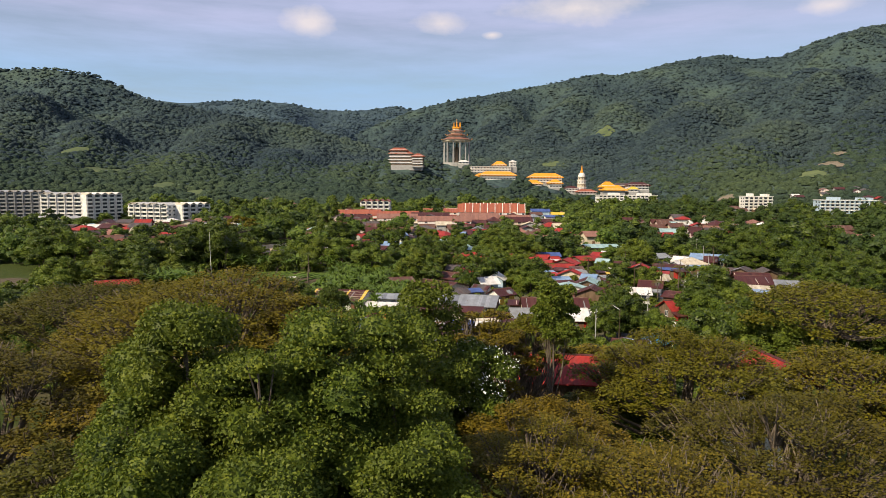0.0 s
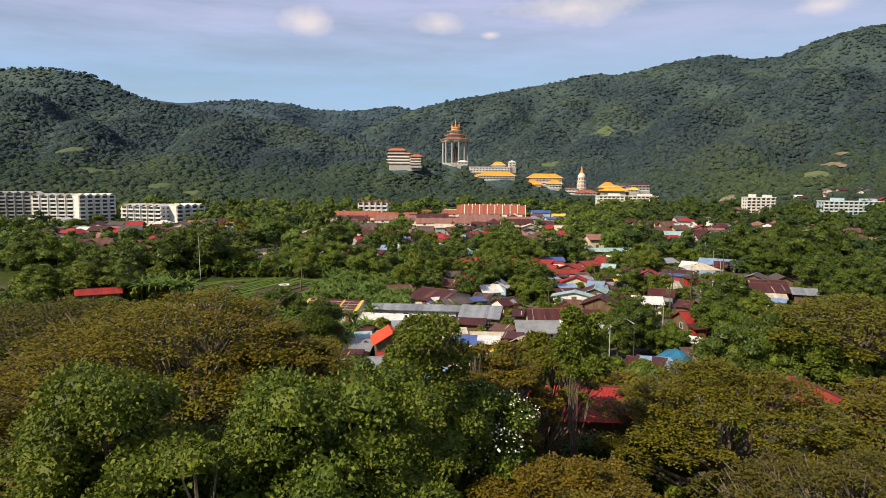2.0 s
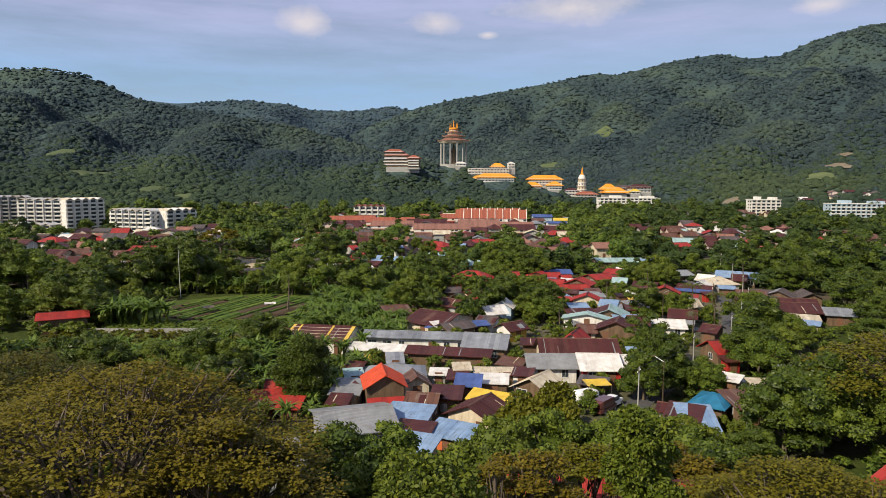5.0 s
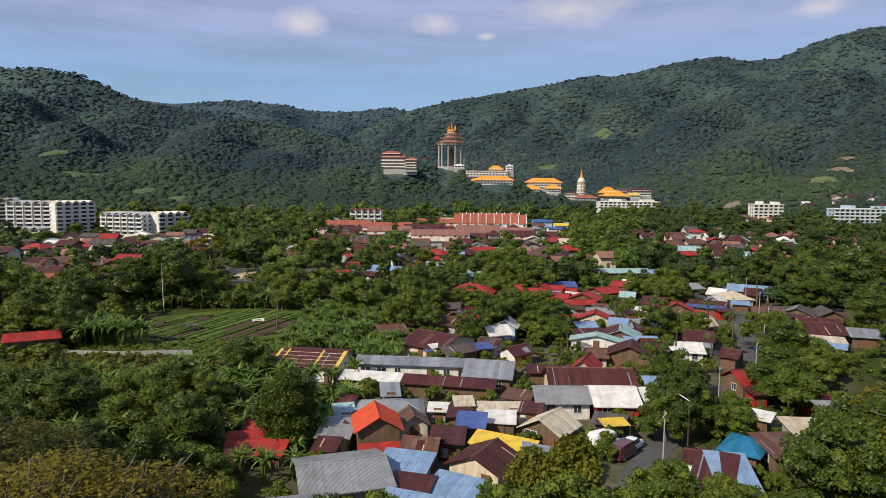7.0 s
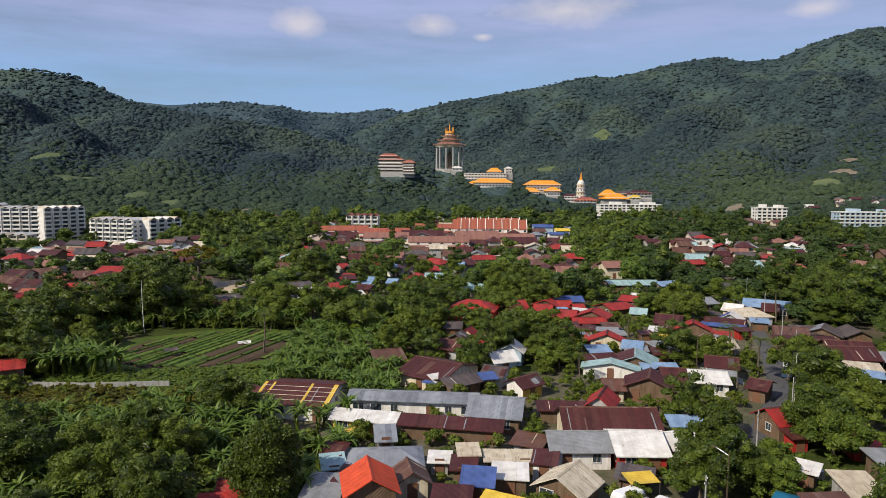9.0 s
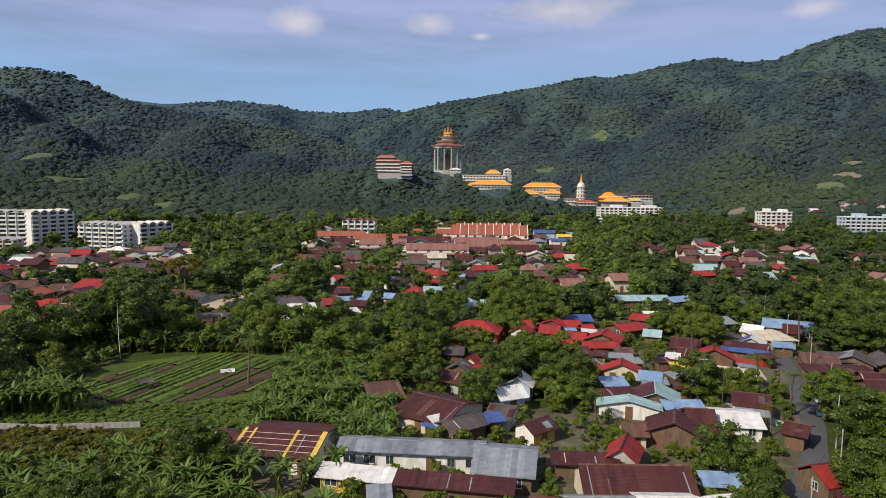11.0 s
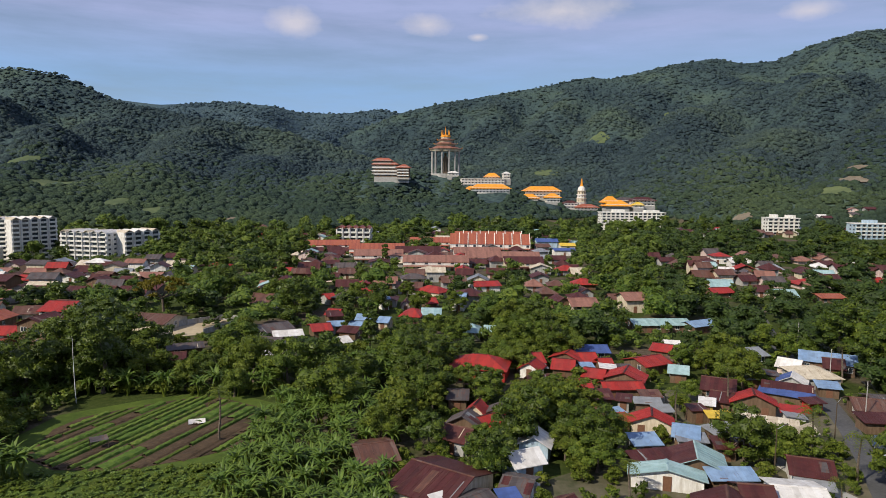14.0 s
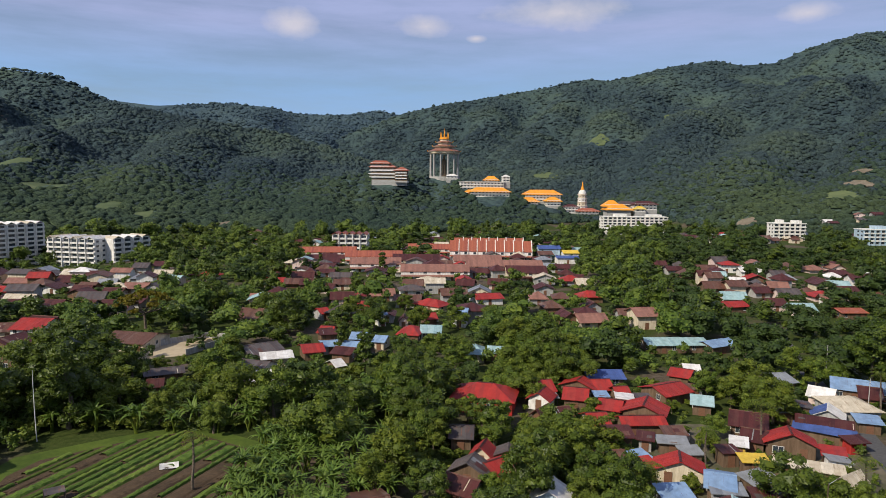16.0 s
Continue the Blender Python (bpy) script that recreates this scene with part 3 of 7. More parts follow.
def hill_forest():
    """Woods on all the slopes that face the valley, one crown beside the other."""
    rng = np.random.default_rng(5)
    n = 126000
    a = rng.uniform(-0.68, 0.68, n)
    r = 600 + 2250 * rng.random(n) ** 1.5
    x, y = np.sin(a) * r, np.cos(a) * r + CENTRE_Y
    z = ground_height(x, y)
    # only where the slope faces the valley, and not on crests' far sides
    sky = np.full(len(a), -1.0)
    for s in np.linspace(0.25, 0.985, 60):
        sky = np.maximum(sky, (ground_height(x * s, (y - CENTRE_Y) * s + CENTRE_Y) + 3 - 40) / (r * s))
    keep = ((z + 14 - 40) / r > sky) & (z > 2.5)
    # clearings: temple terraces and a few cut slopes
    for cx, cy, cr in CLEARINGS:
        keep &= (np.hypot(x - cx, (y - cy) * 0.6) > cr) | ((rng.random(n) < 0.25) & (cy > 1000))
    size = (1.8 + 4.0 * rng.random(n) ** 3.0) * (0.74 + r / 3600)
    want = np.clip(1.9 * 700 / r, 0.55, 1)
    keep &= rng.random(n) < want
    x, y, z, size, r = x[keep], y[keep], z[keep], size[keep], r[keep]
    # lighter secondary woods on foothills, haze-tinted old forest above, bluest on the far ridge
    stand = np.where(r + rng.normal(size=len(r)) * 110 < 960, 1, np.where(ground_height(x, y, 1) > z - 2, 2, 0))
    protos = []
    for k in range(8):
        protos.append(clump(40 + k, 2, 6))
    vs, fs, kinds, base = [], [], [], 0
    which = rng.integers(0, 8, len(x))
    for k, (pv, pf) in enumerate(protos):
        i = np.where(which == k)[0]
        t = rng.uniform(0, math.tau, len(i))
        c, s = np.cos(t)[:, None], np.sin(t)[:, None]
        stretch = rng.uniform(0.40, 0.80, len(i))[:, None]
        wide = rng.uniform(0.75, 1.35, len(i))[:, None]
        vx = (pv[None, :, 0] * c * wide - pv[None, :, 1] * s) * size[i][:, None] + x[i][:, None]
        vy = (pv[None, :, 0] * s * wide + pv[None, :, 1] * c) * size[i][:, None] + y[i][:, None]
        vz = pv[None, :, 2] * size[i][:, None] * stretch + z[i][:, None] + size[i][:, None] * 0.25
        v = np.stack((vx, vy, vz), -1).reshape(-1, 3)
        f = (pf[None] + (np.arange(len(i)) * len(pv))[:, None, None] + base).reshape(-1, 3)
        vs.append(v)
        fs.append(f)
        kinds.append(np.repeat(stand[i], len(pf)))
        base += len(v)
    me = mesh_arrays("hill_forest", np.concatenate(vs), np.concatenate(fs), "leaf_hill_haze")
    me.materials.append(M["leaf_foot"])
    me.materials.append(M["leaf_ridge_haze"])
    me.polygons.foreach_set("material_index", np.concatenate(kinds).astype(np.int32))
    me.polygons.foreach_set("use_smooth", [True] * len(me.polygons))
    return tagged(new("hill_forest", me), "dense green tropical forest covering the hills", "forest", kind="stuff")


# cut slopes and orchards on the hills: x, y, half width, surface
CUTS = [(340, 1553, 26, "scrub"), (197, 1337, 22, "scrub"), (435, 793, 13, "sand"), (400, 762, 14, "scrub"), (-490, 872, 16, "scrub"), (-402, 780, 20, "scrub"),
        (-257, 679, 10, "scrub"), (-182, 660, 7, "sand"), (297, 742, 10, "sand"), (592, 1852, 14, "scrub"), (-714, 1199, 12, "sand"), (470, 844, 9, "sand"), (-488, 1010, 8, "scrub"), (-300, 700, 12, "scrub")]


def hill_clearing(x, y, r, mat):
    """A cleared patch with a ragged edge that lies on the slope."""
    rng = random.Random(round(x))
    v, f, n, rings = [(x, y)], [], 18, 5
    rag = [rng.uniform(0.7, 1.15) for _ in range(n)]
    for k in range(1, rings + 1):
        for j in range(n):
            s = r * k / rings * rag[j]
            v.append((x + s * math.cos(j * math.tau / n), y + 1.6 * s * math.sin(j * math.tau / n)))
    z = ground_height(np.array([q[0] for q in v]), np.array([q[1] for q in v])) + 1.2
    for j in range(n):
        f.append((0, 1 + j, 1 + (j + 1) % n))
        for k in range(rings - 1):
            a, b = 1 + k * n + j, 1 + k * n + (j + 1) % n
            f.append((a, a + n, b + n, b))
    me = mesh_from("hill_clearing", [(q[0], q[1], h) for q, h in zip(v, z)], f, mat, True)
    return tagged(new("hill_clearing", me), "cleared slope among the hill forest", "clearing", kind="structure")


for cut in CUTS:
    hill_clearing(*cut)

CLEARINGS = [(4, 974, 20), (50, 922, 26), (60, 888, 22), (120, 882, 20), (164, 870, 11), (200, 848, 20), (220, 856, 15), (-66, 909, 16), (-48, 902, 7)] + [(x, y, r * 0.95) for x, y, r, _ in CUTS]
hill_forest()

# ---- trees ----
def leaf_cloud(rng, blobs, count, size, flat=0.5, droop=0.3, level=0.0, rough=0.16):
    """Small leaf sprays (folded diamonds) over the outside of many round clumps."""
    c = np.array([b[:3] for b in blobs])
    rad = np.array([b[3] for b in blobs])
    w = rad ** 2
    squash = np.array([1, 1, flat + 0.3])
    many = int(count * 2.6)
    k = rng.choice(len(blobs), many, p=w / w.sum())
    d = rng.normal(size=(many, 3))
    d[:, 2] = np.abs(d[:, 2]) * 0.9 - 0.5 * (rng.random(many) < 0.45)
    d /= np.linalg.norm(d, axis=1)[:, None]
    p = c[k] + d * rad[k][:, None] * rng.uniform(0.35 if flat <= 0.3 else 0.87 if rough < 0.5 else 0.76, 1.08 if rough < 0.5 else 1.16, many)[:, None] * squash
    # leaves grow on the outside of the whole crown, not within other clumps
    free = np.ones(many, bool)
    for j in range(len(blobs)):
        free &= (k == j) | (np.linalg.norm((p - c[j]) / squash, axis=1) > rad[j] * 0.86)
    pick = np.concatenate((np.where(free)[0], np.where(~free)[0]))[:count]
    k, d, p = k[pick], d[pick], p[pick]
    # the way each spray points: outwards, sideways and a little down
    out = d * 0.8 + rng.normal(size=(count, 3)) * 0.6
    out[:, 2] -= droop
    out /= np.linalg.norm(out, axis=1)[:, None]
    nrm = d * 0.9 + np.array([0, 0, 0.4 + 1.6 * level]) + rng.normal(size=(count, 3)) * rough
    out[:, 2] *= 1 - 0.7 * level
    side = np.cross(out, nrm)
    side /= np.linalg.norm(side, axis=1)[:, None] + 1e-9
    s = (size * rng.uniform(0.6, 1.4, count))[:, None]
    up = np.cross(side, out)
    v = np.stack((p - out * s * 0.5, p + side * s * 0.36 + up * s * 0.06, p + out * s * 0.6, p - side * s * 0.36 + up * s * 0.06), 1).reshape(-1, 3)
    q = np.arange(count * 4).reshape(-1, 4)
    return v, q


def core_cloud(blobs, scale=0.66, flat=0.7, seg=6):
    """Closed rough cores inside the clumps, so that no sky shows through the dense parts."""
    vs, fs, base = [], [], 0
    for i, (x, y, z, r) in enumerate(blobs):
        pv, pf = clump(100 + i % 7, 3, seg)
        vs.append(pv * np.array([1, 1, flat]) * r * scale + np.array([x, y, z]))
        fs.append(pf + base)
        base += len(pv)
    v, f = np.concatenate(vs), np.concatenate(fs)
    return v, np.concatenate((f, f[:, 2:3]), 1)


def crown_mesh(name, seed, blobs, count, size, mat, flat=0.5, droop=0.3, core=0.84, level=0.0, rough=0.16):
    rng = np.random.default_rng(seed)
    v, q = leaf_cloud(rng, blobs, count, size, flat, droop, level, rough)
    me = mesh_arrays(name, v, q, mat)
    if core:
        cv, cf = core_cloud(blobs, core, flat + 0.25)
        v = np.concatenate((v, cv))
        tri = cf[:, :3] + len(q) * 4
        bpy.data.meshes.remove(me)
        me = bpy.data.meshes.new(name)
        me.from_pydata(v.tolist(), [], q.tolist() + tri.tolist())
        me.materials.append(M[mat])
        me.update()
    return me


def round_blobs(seed, radius, height, base, count, spread=1.0, lump=(0.26, 0.42)):
    """Clump centres for a rounded crown whose top is at height and whose underside is at base."""
    rng = random.Random(seed)
    mid, half = (height + base) / 2, (height - base) / 2
    blobs = []
    for i in range(count):
        t, u = rng.uniform(0, math.tau), rng.random() ** (0.5 if lump[0] > 0.2 else 0.22)
        e = rng.uniform(-0.95, 1.0)
        rr = radius * (1 - 0.62 * max(0, e) ** 1.6 - 0.25 * max(0, -e)) * u * spread
        b = radius * rng.uniform(*lump)
        blobs.append((rr * math.cos(t), rr * math.sin(t), mid + e * (half - b * 0.55), b))
    inner = min(radius, half) * 0.7
    for k in range(max(1, round(1.1 * half / radius))):
        n = max(1, round(1.1 * half / radius))
        blobs.append((0, 0, mid + (k - (n - 1) / 2) * inner * 1.35, inner))
    return blobs


def umbrella_blobs(seed, radius, height, count, sag=0.30):
    """Clumps of a wide flat rain tree: tiers near the top of a shallow dome."""
    rng = random.Random(seed)
    blobs = []
    for i in range(count):
        t, u = i * 2.399963 + rng.uniform(-0.3, 0.3), math.sqrt((i + 0.5) / count)
        rr = radius * u
        top = height * (1 - sag * u ** 2.2) - rng.uniform(0, height * 0.10)
        blobs.append((rr * math.cos(t), rr * math.sin(t), top - 0.8, radius * rng.uniform(0.12, 0.21)))
    return blobs


def trunk_mesh(name, seed, height, radius, blobs, limbs=6, fork=0.45, twigs=2):
    """A tapered, slightly bent trunk with limbs that reach into the clumps."""
    rng = random.Random(seed)
    bm = bmesh.new()
    lean = Vector((rng.uniform(-0.4, 0.4), rng.uniform(-0.4, 0.4), 0))
    p0, p1, p2 = Vector((0, 0, -0.3)), Vector((0, 0, height * fork * 0.5)) + lean * 0.5, Vector((0, 0, height * fork)) + lean
    tube(bm, p0, (0, 0, 0.5), radius * 1.5, radius * 1.05)
    tube(bm, (0, 0, 0.5), p1, radius * 1.05, radius * 0.85)
    tube(bm, p1, p2, radius * 0.85, radius * 0.7)
    pick = blobs if len(blobs) <= limbs else rng.sample(blobs, limbs)
    for x, y, z, r in pick:
        end = Vector((x, y, z))
        midp = p2.lerp(end, 0.5) + Vector((0, 0, -0.12 * (end - p2).length)) + Vector((rng.uniform(-0.4, 0.4), rng.uniform(-0.4, 0.4), 0))
        tube(bm, p2, midp, radius * 0.5, radius * 0.3, 5)
        tube(bm, midp, end, radius * 0.3, radius * 0.1, 5)
        for _ in range(twigs):
            tip = end + Vector((rng.uniform(-r, r), rng.uniform(-r, r), rng.uniform(0, r * 0.6)))
            tube(bm, midp.lerp(end, rng.uniform(0.3, 0.8)), tip, radius * 0.14, radius * 0.05, 4)
    me = bpy.data.meshes.new(name)
    bm.to_mesh(me)
    bm.free()
    me.materials.append(M["bark"])
    return me


def tree_kind(name, label, category, trunk, crown, group):
    """The first tree of a kind, put aside at its own place later: returns a maker."""
    state = {"first": None}

    def make(x, y, scale=1.0, turn=0.0, tall=1.0, z=None):
        ground = ground_at(x, y) if z is None else z
        m = pose(x, y, ground, 0, 0, turn) @ Matrix.Diagonal((scale, scale, scale * tall, 1))
        if state["first"] is None:
            t = empty(name, m, label, category, group)
            part("trunk", trunk, None, t)
            part("crown", crown, None, t)
            state["first"] = t
            return t
        t = copy_thing(state["first"], m)
        t.matrix_basis = m
        return t

    return make


def broad_tree(seed, radius, height, base, leaves, size, mat, label, blobs=16, trunk_r=0.28, name="tree", group="valley trees"):
    b = round_blobs(seed, radius, height, base, round(blobs * 1.7), 1.0, (0.20, 0.34))
    return tree_kind(name, label, "tree", trunk_mesh("trunk", seed, height, trunk_r, b, 7), crown_mesh("crown", seed, b, leaves, size, mat, rough=0.49), group)


# valley trees of several habits, about 8 to 11 m tall at scale 1
VALLEY = [
    broad_tree(1, 4.2, 9.0, 0.8, 2700, 0.33, "leaf_broad", "broad-leaved green tree with a rounded dense crown"),
    broad_tree(2, 3.6, 10.5, 0.8, 2700, 0.33, "leaf_dark", "tall dark green tree with a dense oval crown"),
    broad_tree(3, 5.0, 8.5, 1.0, 2900, 0.35, "leaf_broad", "spreading green tree with uneven leafy clumps"),
    broad_tree(4, 3.8, 8.0, 0.5, 2500, 0.33, "leaf_bush", "bright green leafy tree growing low to the ground"),
    broad_tree(5, 4.6, 10.0, 1.0, 2900, 0.35, "leaf_dark", "dark glossy fruit tree with a heavy crown"),
    broad_tree(6, 3.4, 7.0, 0.8, 2200, 0.29, "leaf_broad", "low bushy green tree among the houses"),
]
# the same habits with finer leaves for those that the camera passes near
NEAR = [
    broad_tree(1, 4.2, 9.0, 1.2, 4800, 0.29, "leaf_broad", "broad-leaved green tree with a rounded dense crown", 22),
    broad_tree(2, 3.6, 10.5, 1.2, 4800, 0.29, "leaf_dark", "tall dark green tree with a dense oval crown", 22),
    broad_tree(3, 5.0, 8.5, 1.4, 5200, 0.31, "leaf_broad", "spreading green tree with uneven leafy clumps", 24),
    broad_tree(4, 3.8, 8.0, 0.6, 4400, 0.29, "leaf_bush", "bright green leafy tree growing low to the ground", 20),
    broad_tree(5, 4.6, 10.0, 1.6, 5200, 0.31, "leaf_dark", "dark glossy fruit tree with a heavy crown", 24),
    broad_tree(6, 3.4, 7.0, 0.4, 3800, 0.27, "leaf_broad", "low bushy green tree among the houses", 18),
]
SHRUBS = [
    broad_tree(11, 2.0, 3.2, 0.1, 1300, 0.26, "leaf_bush", "rounded green garden shrub beside the houses", 12, 0.08, "shrub", "garden shrubs"),
    broad_tree(12, 1.5, 3.6, 0.1, 1200, 0.24, "leaf_broad", "upright leafy green shrub between the roofs", 10, 0.07, "shrub", "garden shrubs"),
]
_b = umbrella_blobs(7, 6.0, 9.5, 22)
VALLEY_RAIN = tree_kind("rain_tree", "wide flat-crowned olive green rain tree", "tree", trunk_mesh("trunk", 7, 9.5, 0.35, _b, 9, 0.4),
                        crown_mesh("crown", 7, _b, 2200, 0.5, "leaf_rain", 0.25, 0.1, 0.75), "valley rain trees")
_b = round_blobs(8, 1.8, 11.0, 1.0, 12)
CYPRESS = tree_kind("conifer", "slender dark green conical tree", "tree", trunk_mesh("trunk", 8, 11.0, 0.2, _b, 5),
                    crown_mesh("crown", 8, _b, 700, 0.6, "leaf_dark"), "slender trees")


def woods(name, label, spots, seed, mats=("leaf_broad", "leaf_dark", "leaf_bush"), leaves=200, clumps=8):
    """Trees too far off to be told apart, joined: crowns of leaf sprays on short trunks. spots: x, y, radius, height, material."""
    rng = np.random.default_rng(seed)
    for k, mat in enumerate(mats):
        vs, fs, base = [], [], 0
        protos = []
        for s in range(5):
            b = round_blobs(200 + s + 10 * k, 1.0, 2.0, 0.1, clumps)
            v, q = leaf_cloud(np.random.default_rng(s), b, leaves, 2.9 / math.sqrt(leaves), 0.55, 0.3)
            cv, cf = core_cloud(b, 0.86, 0.82, 6)
            protos.append((np.concatenate((v, cv)), np.concatenate((q, cf + len(v)))))
        for x, y, r, h, m in spots:
            if m != k:
                continue
            pv, pf = protos[rng.integers(0, 5)]
            t = rng.uniform(0, math.tau)
            c, s_ = math.cos(t), math.sin(t)
            v = np.stack(((pv[:, 0] * c - pv[:, 1] * s_) * r + x, (pv[:, 0] * s_ + pv[:, 1] * c) * r + y, pv[:, 2] * h / 2 + ground_at(x, y)), 1)
            vs.append(v)
            fs.append(pf + base)
            base += len(v)
        if vs:
            v, f = np.concatenate(vs), np.concatenate(fs)
            tri = f[:, 2] == f[:, 3]
            me = bpy.data.meshes.new(name)
            me.from_pydata(v.tolist(), [], f[~tri].tolist() + f[tri][:, :3].tolist())
            me.materials.append(M[mat])
            me.update()
            tagged(new(name, me), label, "woods", kind="stuff")


def frond(bm, root, turn, length, rise, width, bend=0.9, n=5):
    """One arching leaf blade with a fold along its rib."""
    prev = None
    for i in range(n + 1):
        s = i / n
        out, up = length * s * math.cos(rise - bend * s), length * s * math.sin(rise - bend * s)
        w = width * math.sin(math.pi * min(0.97, 0.12 + s * 0.9)) * 0.5
        c = Vector(root) + Vector((out * math.cos(turn), out * math.sin(turn), up))
        side = Vector((-math.sin(turn), math.cos(turn), 0)) * w
        row = [bm.verts.new(c - side - Vector((0, 0, w * 0.35))), bm.verts.new(c), bm.verts.new(c + side - Vector((0, 0, w * 0.35)))]
        if prev:
            bm.faces.new((prev[0], prev[1], row[1], row[0]))
            bm.faces.new((prev[1], prev[2], row[2], row[1]))
        prev = row


def banana_kind(seed):
    rng = random.Random(seed)
    bm = bmesh.new()
    for k in range(3):
        tube(bm, (rng.uniform(-0.5, 0.5), rng.uniform(-0.5, 0.5), -0.1), (rng.uniform(-0.6, 0.6), rng.uniform(-0.6, 0.6), 2.2), 0.16, 0.09, 6)
    tm = bpy.data.meshes.new("stem")
    bm.to_mesh(tm)
    bm.free()
    tm.materials.append(M["leaf_bush"])
    bm = bmesh.new()
    for k in range(3):
        root = (rng.uniform(-0.7, 0.7), rng.uniform(-0.7, 0.7), rng.uniform(1.7, 2.5))
        for j in range(11):
            frond(bm, root, j * 2.4 + k + rng.uniform(-0.3, 0.3), rng.uniform(1.3, 2.2), rng.uniform(0.95, 1.5), rng.uniform(0.26, 0.4), rng.uniform(0.5, 1.3))
    cm = bpy.data.meshes.new("leaves")
    bm.to_mesh(cm)
    bm.free()
    cm.materials.append(M["leaf_banana"])
    return tree_kind("banana_plant", "clump of banana plants with long arching green leaves", "banana plant", tm, cm, "banana grove")


BANANA = [banana_kind(31), banana_kind(32), banana_kind(33)]


def palm_kind(seed, height):
    rng = random.Random(seed)
    bm = bmesh.new()
    a = Vector((0, 0, -0.2))
    for k in range(5):
        b = Vector((0.25 * math.sin(k * 0.7), 0.1 * k, height * (k + 1) / 5))
        tube(bm, a, b, 0.22 - 0.02 * k, 0.20 - 0.02 * k, 7)
        a = b
    tm = bpy.data.meshes.new("trunk")
    bm.to_mesh(tm)
    bm.free()
    tm.materials.append(M["bark"])
    bm = bmesh.new()
    for j in range(22):
        turn, length, rise = j * 2.4, rng.uniform(2.4, 3.2), rng.uniform(-0.1, 1.3)
        prev = None
        for i in range(1, 8):
            s = i / 8
            c = a + Vector((length * s * math.cos(rise - 1.3 * s) * math.cos(turn), length * s * math.cos(rise - 1.3 * s) * math.sin(turn), length * s * math.sin(rise - 1.3 * s)))
            side = Vector((-math.sin(turn), math.cos(turn), 0))
            for sign in (-1, 1):
                w = 0.75 * math.sin(math.pi * (0.15 + 0.8 * s))
                tip = c + side * sign * w + Vector((math.cos(turn) * 0.25, math.sin(turn) * 0.25, -0.35 * w))
                bm.faces.new([bm.verts.new(c), bm.verts.new(c + Vector((math.cos(turn) * 0.2, math.sin(turn) * 0.2, 0))), bm.verts.new(tip)])
    cm = bpy.data.meshes.new("crown")
    bm.to_mesh(cm)
    bm.free()
    cm.materials.append(M["leaf_bush"])
    return tree_kind("palm_tree", "coconut palm with drooping green fronds", "palm tree", tm, cm, "coconut palms")


PALM = palm_kind(41, 8.0)

# ---- houses ----
ROOF_WORDS = {"maroon": "maroon metal roof", "rust": "rusted metal roof", "stripe": "maroon and yellow striped metal roof", "red": "bright red metal roof", "orange": "orange red gabled roof",
              "grey": "grey metal roof", "greyblue": "blue grey metal roof", "white": "white metal roof", "cream": "weathered cream roof", "blue": "blue metal roof",
              "skyblue": "light blue metal roof", "teal": "pale teal metal roof", "deepteal": "deep blue metal roof", "yellow": "yellow metal roof",
              "tile": "terracotta tiled roof", "brick": "brown tiled roof", "gold": "golden tiled roof", "darkgrey": "dark weathered metal roof"}
WALL_WORDS = {"w_white": "white walls", "w_cream": "cream walls", "w_yellow": "ochre yellow walls", "w_grey": "grey walls", "w_red": "red board walls",
              "w_wood": "weathered board walls", "w_pink": "pale pink walls", "w_blue": "pale blue walls", "w_orange": "orange walls"}


def shell(bm, top, faces, thick):
    """A closed thin shell under a sheet of faces: the same faces thick metres lower, and a rim along the open edges."""
    up = [bm.verts.new(c) for c in top]
    low = [bm.verts.new((c[0], c[1], c[2] - thick)) for c in top]
    edges = {}
    for f in faces:
        bm.faces.new([up[i] for i in f])
        bm.faces.new([low[i] for i in reversed(f)])
        for a, b in zip(f, f[1:] + f[:1]):
            edges[(a, b)] = edges.get((b, a)) is None
            if (b, a) in edges:
                edges[(b, a)] = edges[(a, b)] = False
    for (a, b), rim in edges.items():
        if rim:
            bm.faces.new((low[a], low[b], up[b], up[a]))


def roof_mesh(length, depth, rise, kind, over=0.5, thick=0.12):
    """A roof with its ridge along x: gable, hip, shed (rising to the back) or flat; the eaves at z = 0."""
    bm = bmesh.new()
    L, D = length / 2 + over, depth / 2 + over
    drop = rise * over / (depth / 2)
    if kind == "gable":
        shell(bm, ((-L, -D, -drop), (L, -D, -drop), (L, 0, rise), (-L, 0, rise), (L, D, -drop), (-L, D, -drop)), [[0, 1, 2, 3], [3, 2, 4, 5]], thick)
    elif kind == "hip":
        K = max(0.3, L - D)
        shell(bm, ((-L, -D, -drop), (L, -D, -drop), (K, 0, rise), (-K, 0, rise), (L, D, -drop), (-L, D, -drop)), [[0, 1, 2, 3], [4, 5, 3, 2], [1, 4, 2], [5, 0, 3]], thick)
    elif kind == "shed":
        slab(bm, ((-L, -D, -drop * 0.5), (L, -D, -drop * 0.5), (L, D, rise), (-L, D, rise)), thick)
    else:
        slab(bm, ((-L, -D, 0.15), (L, -D, 0.15), (L, D, 0.15), (-L, D, 0.15)), 0.25)
    me = bpy.data.meshes.new("roof")
    bm.to_mesh(me)
    bm.free()
    return me


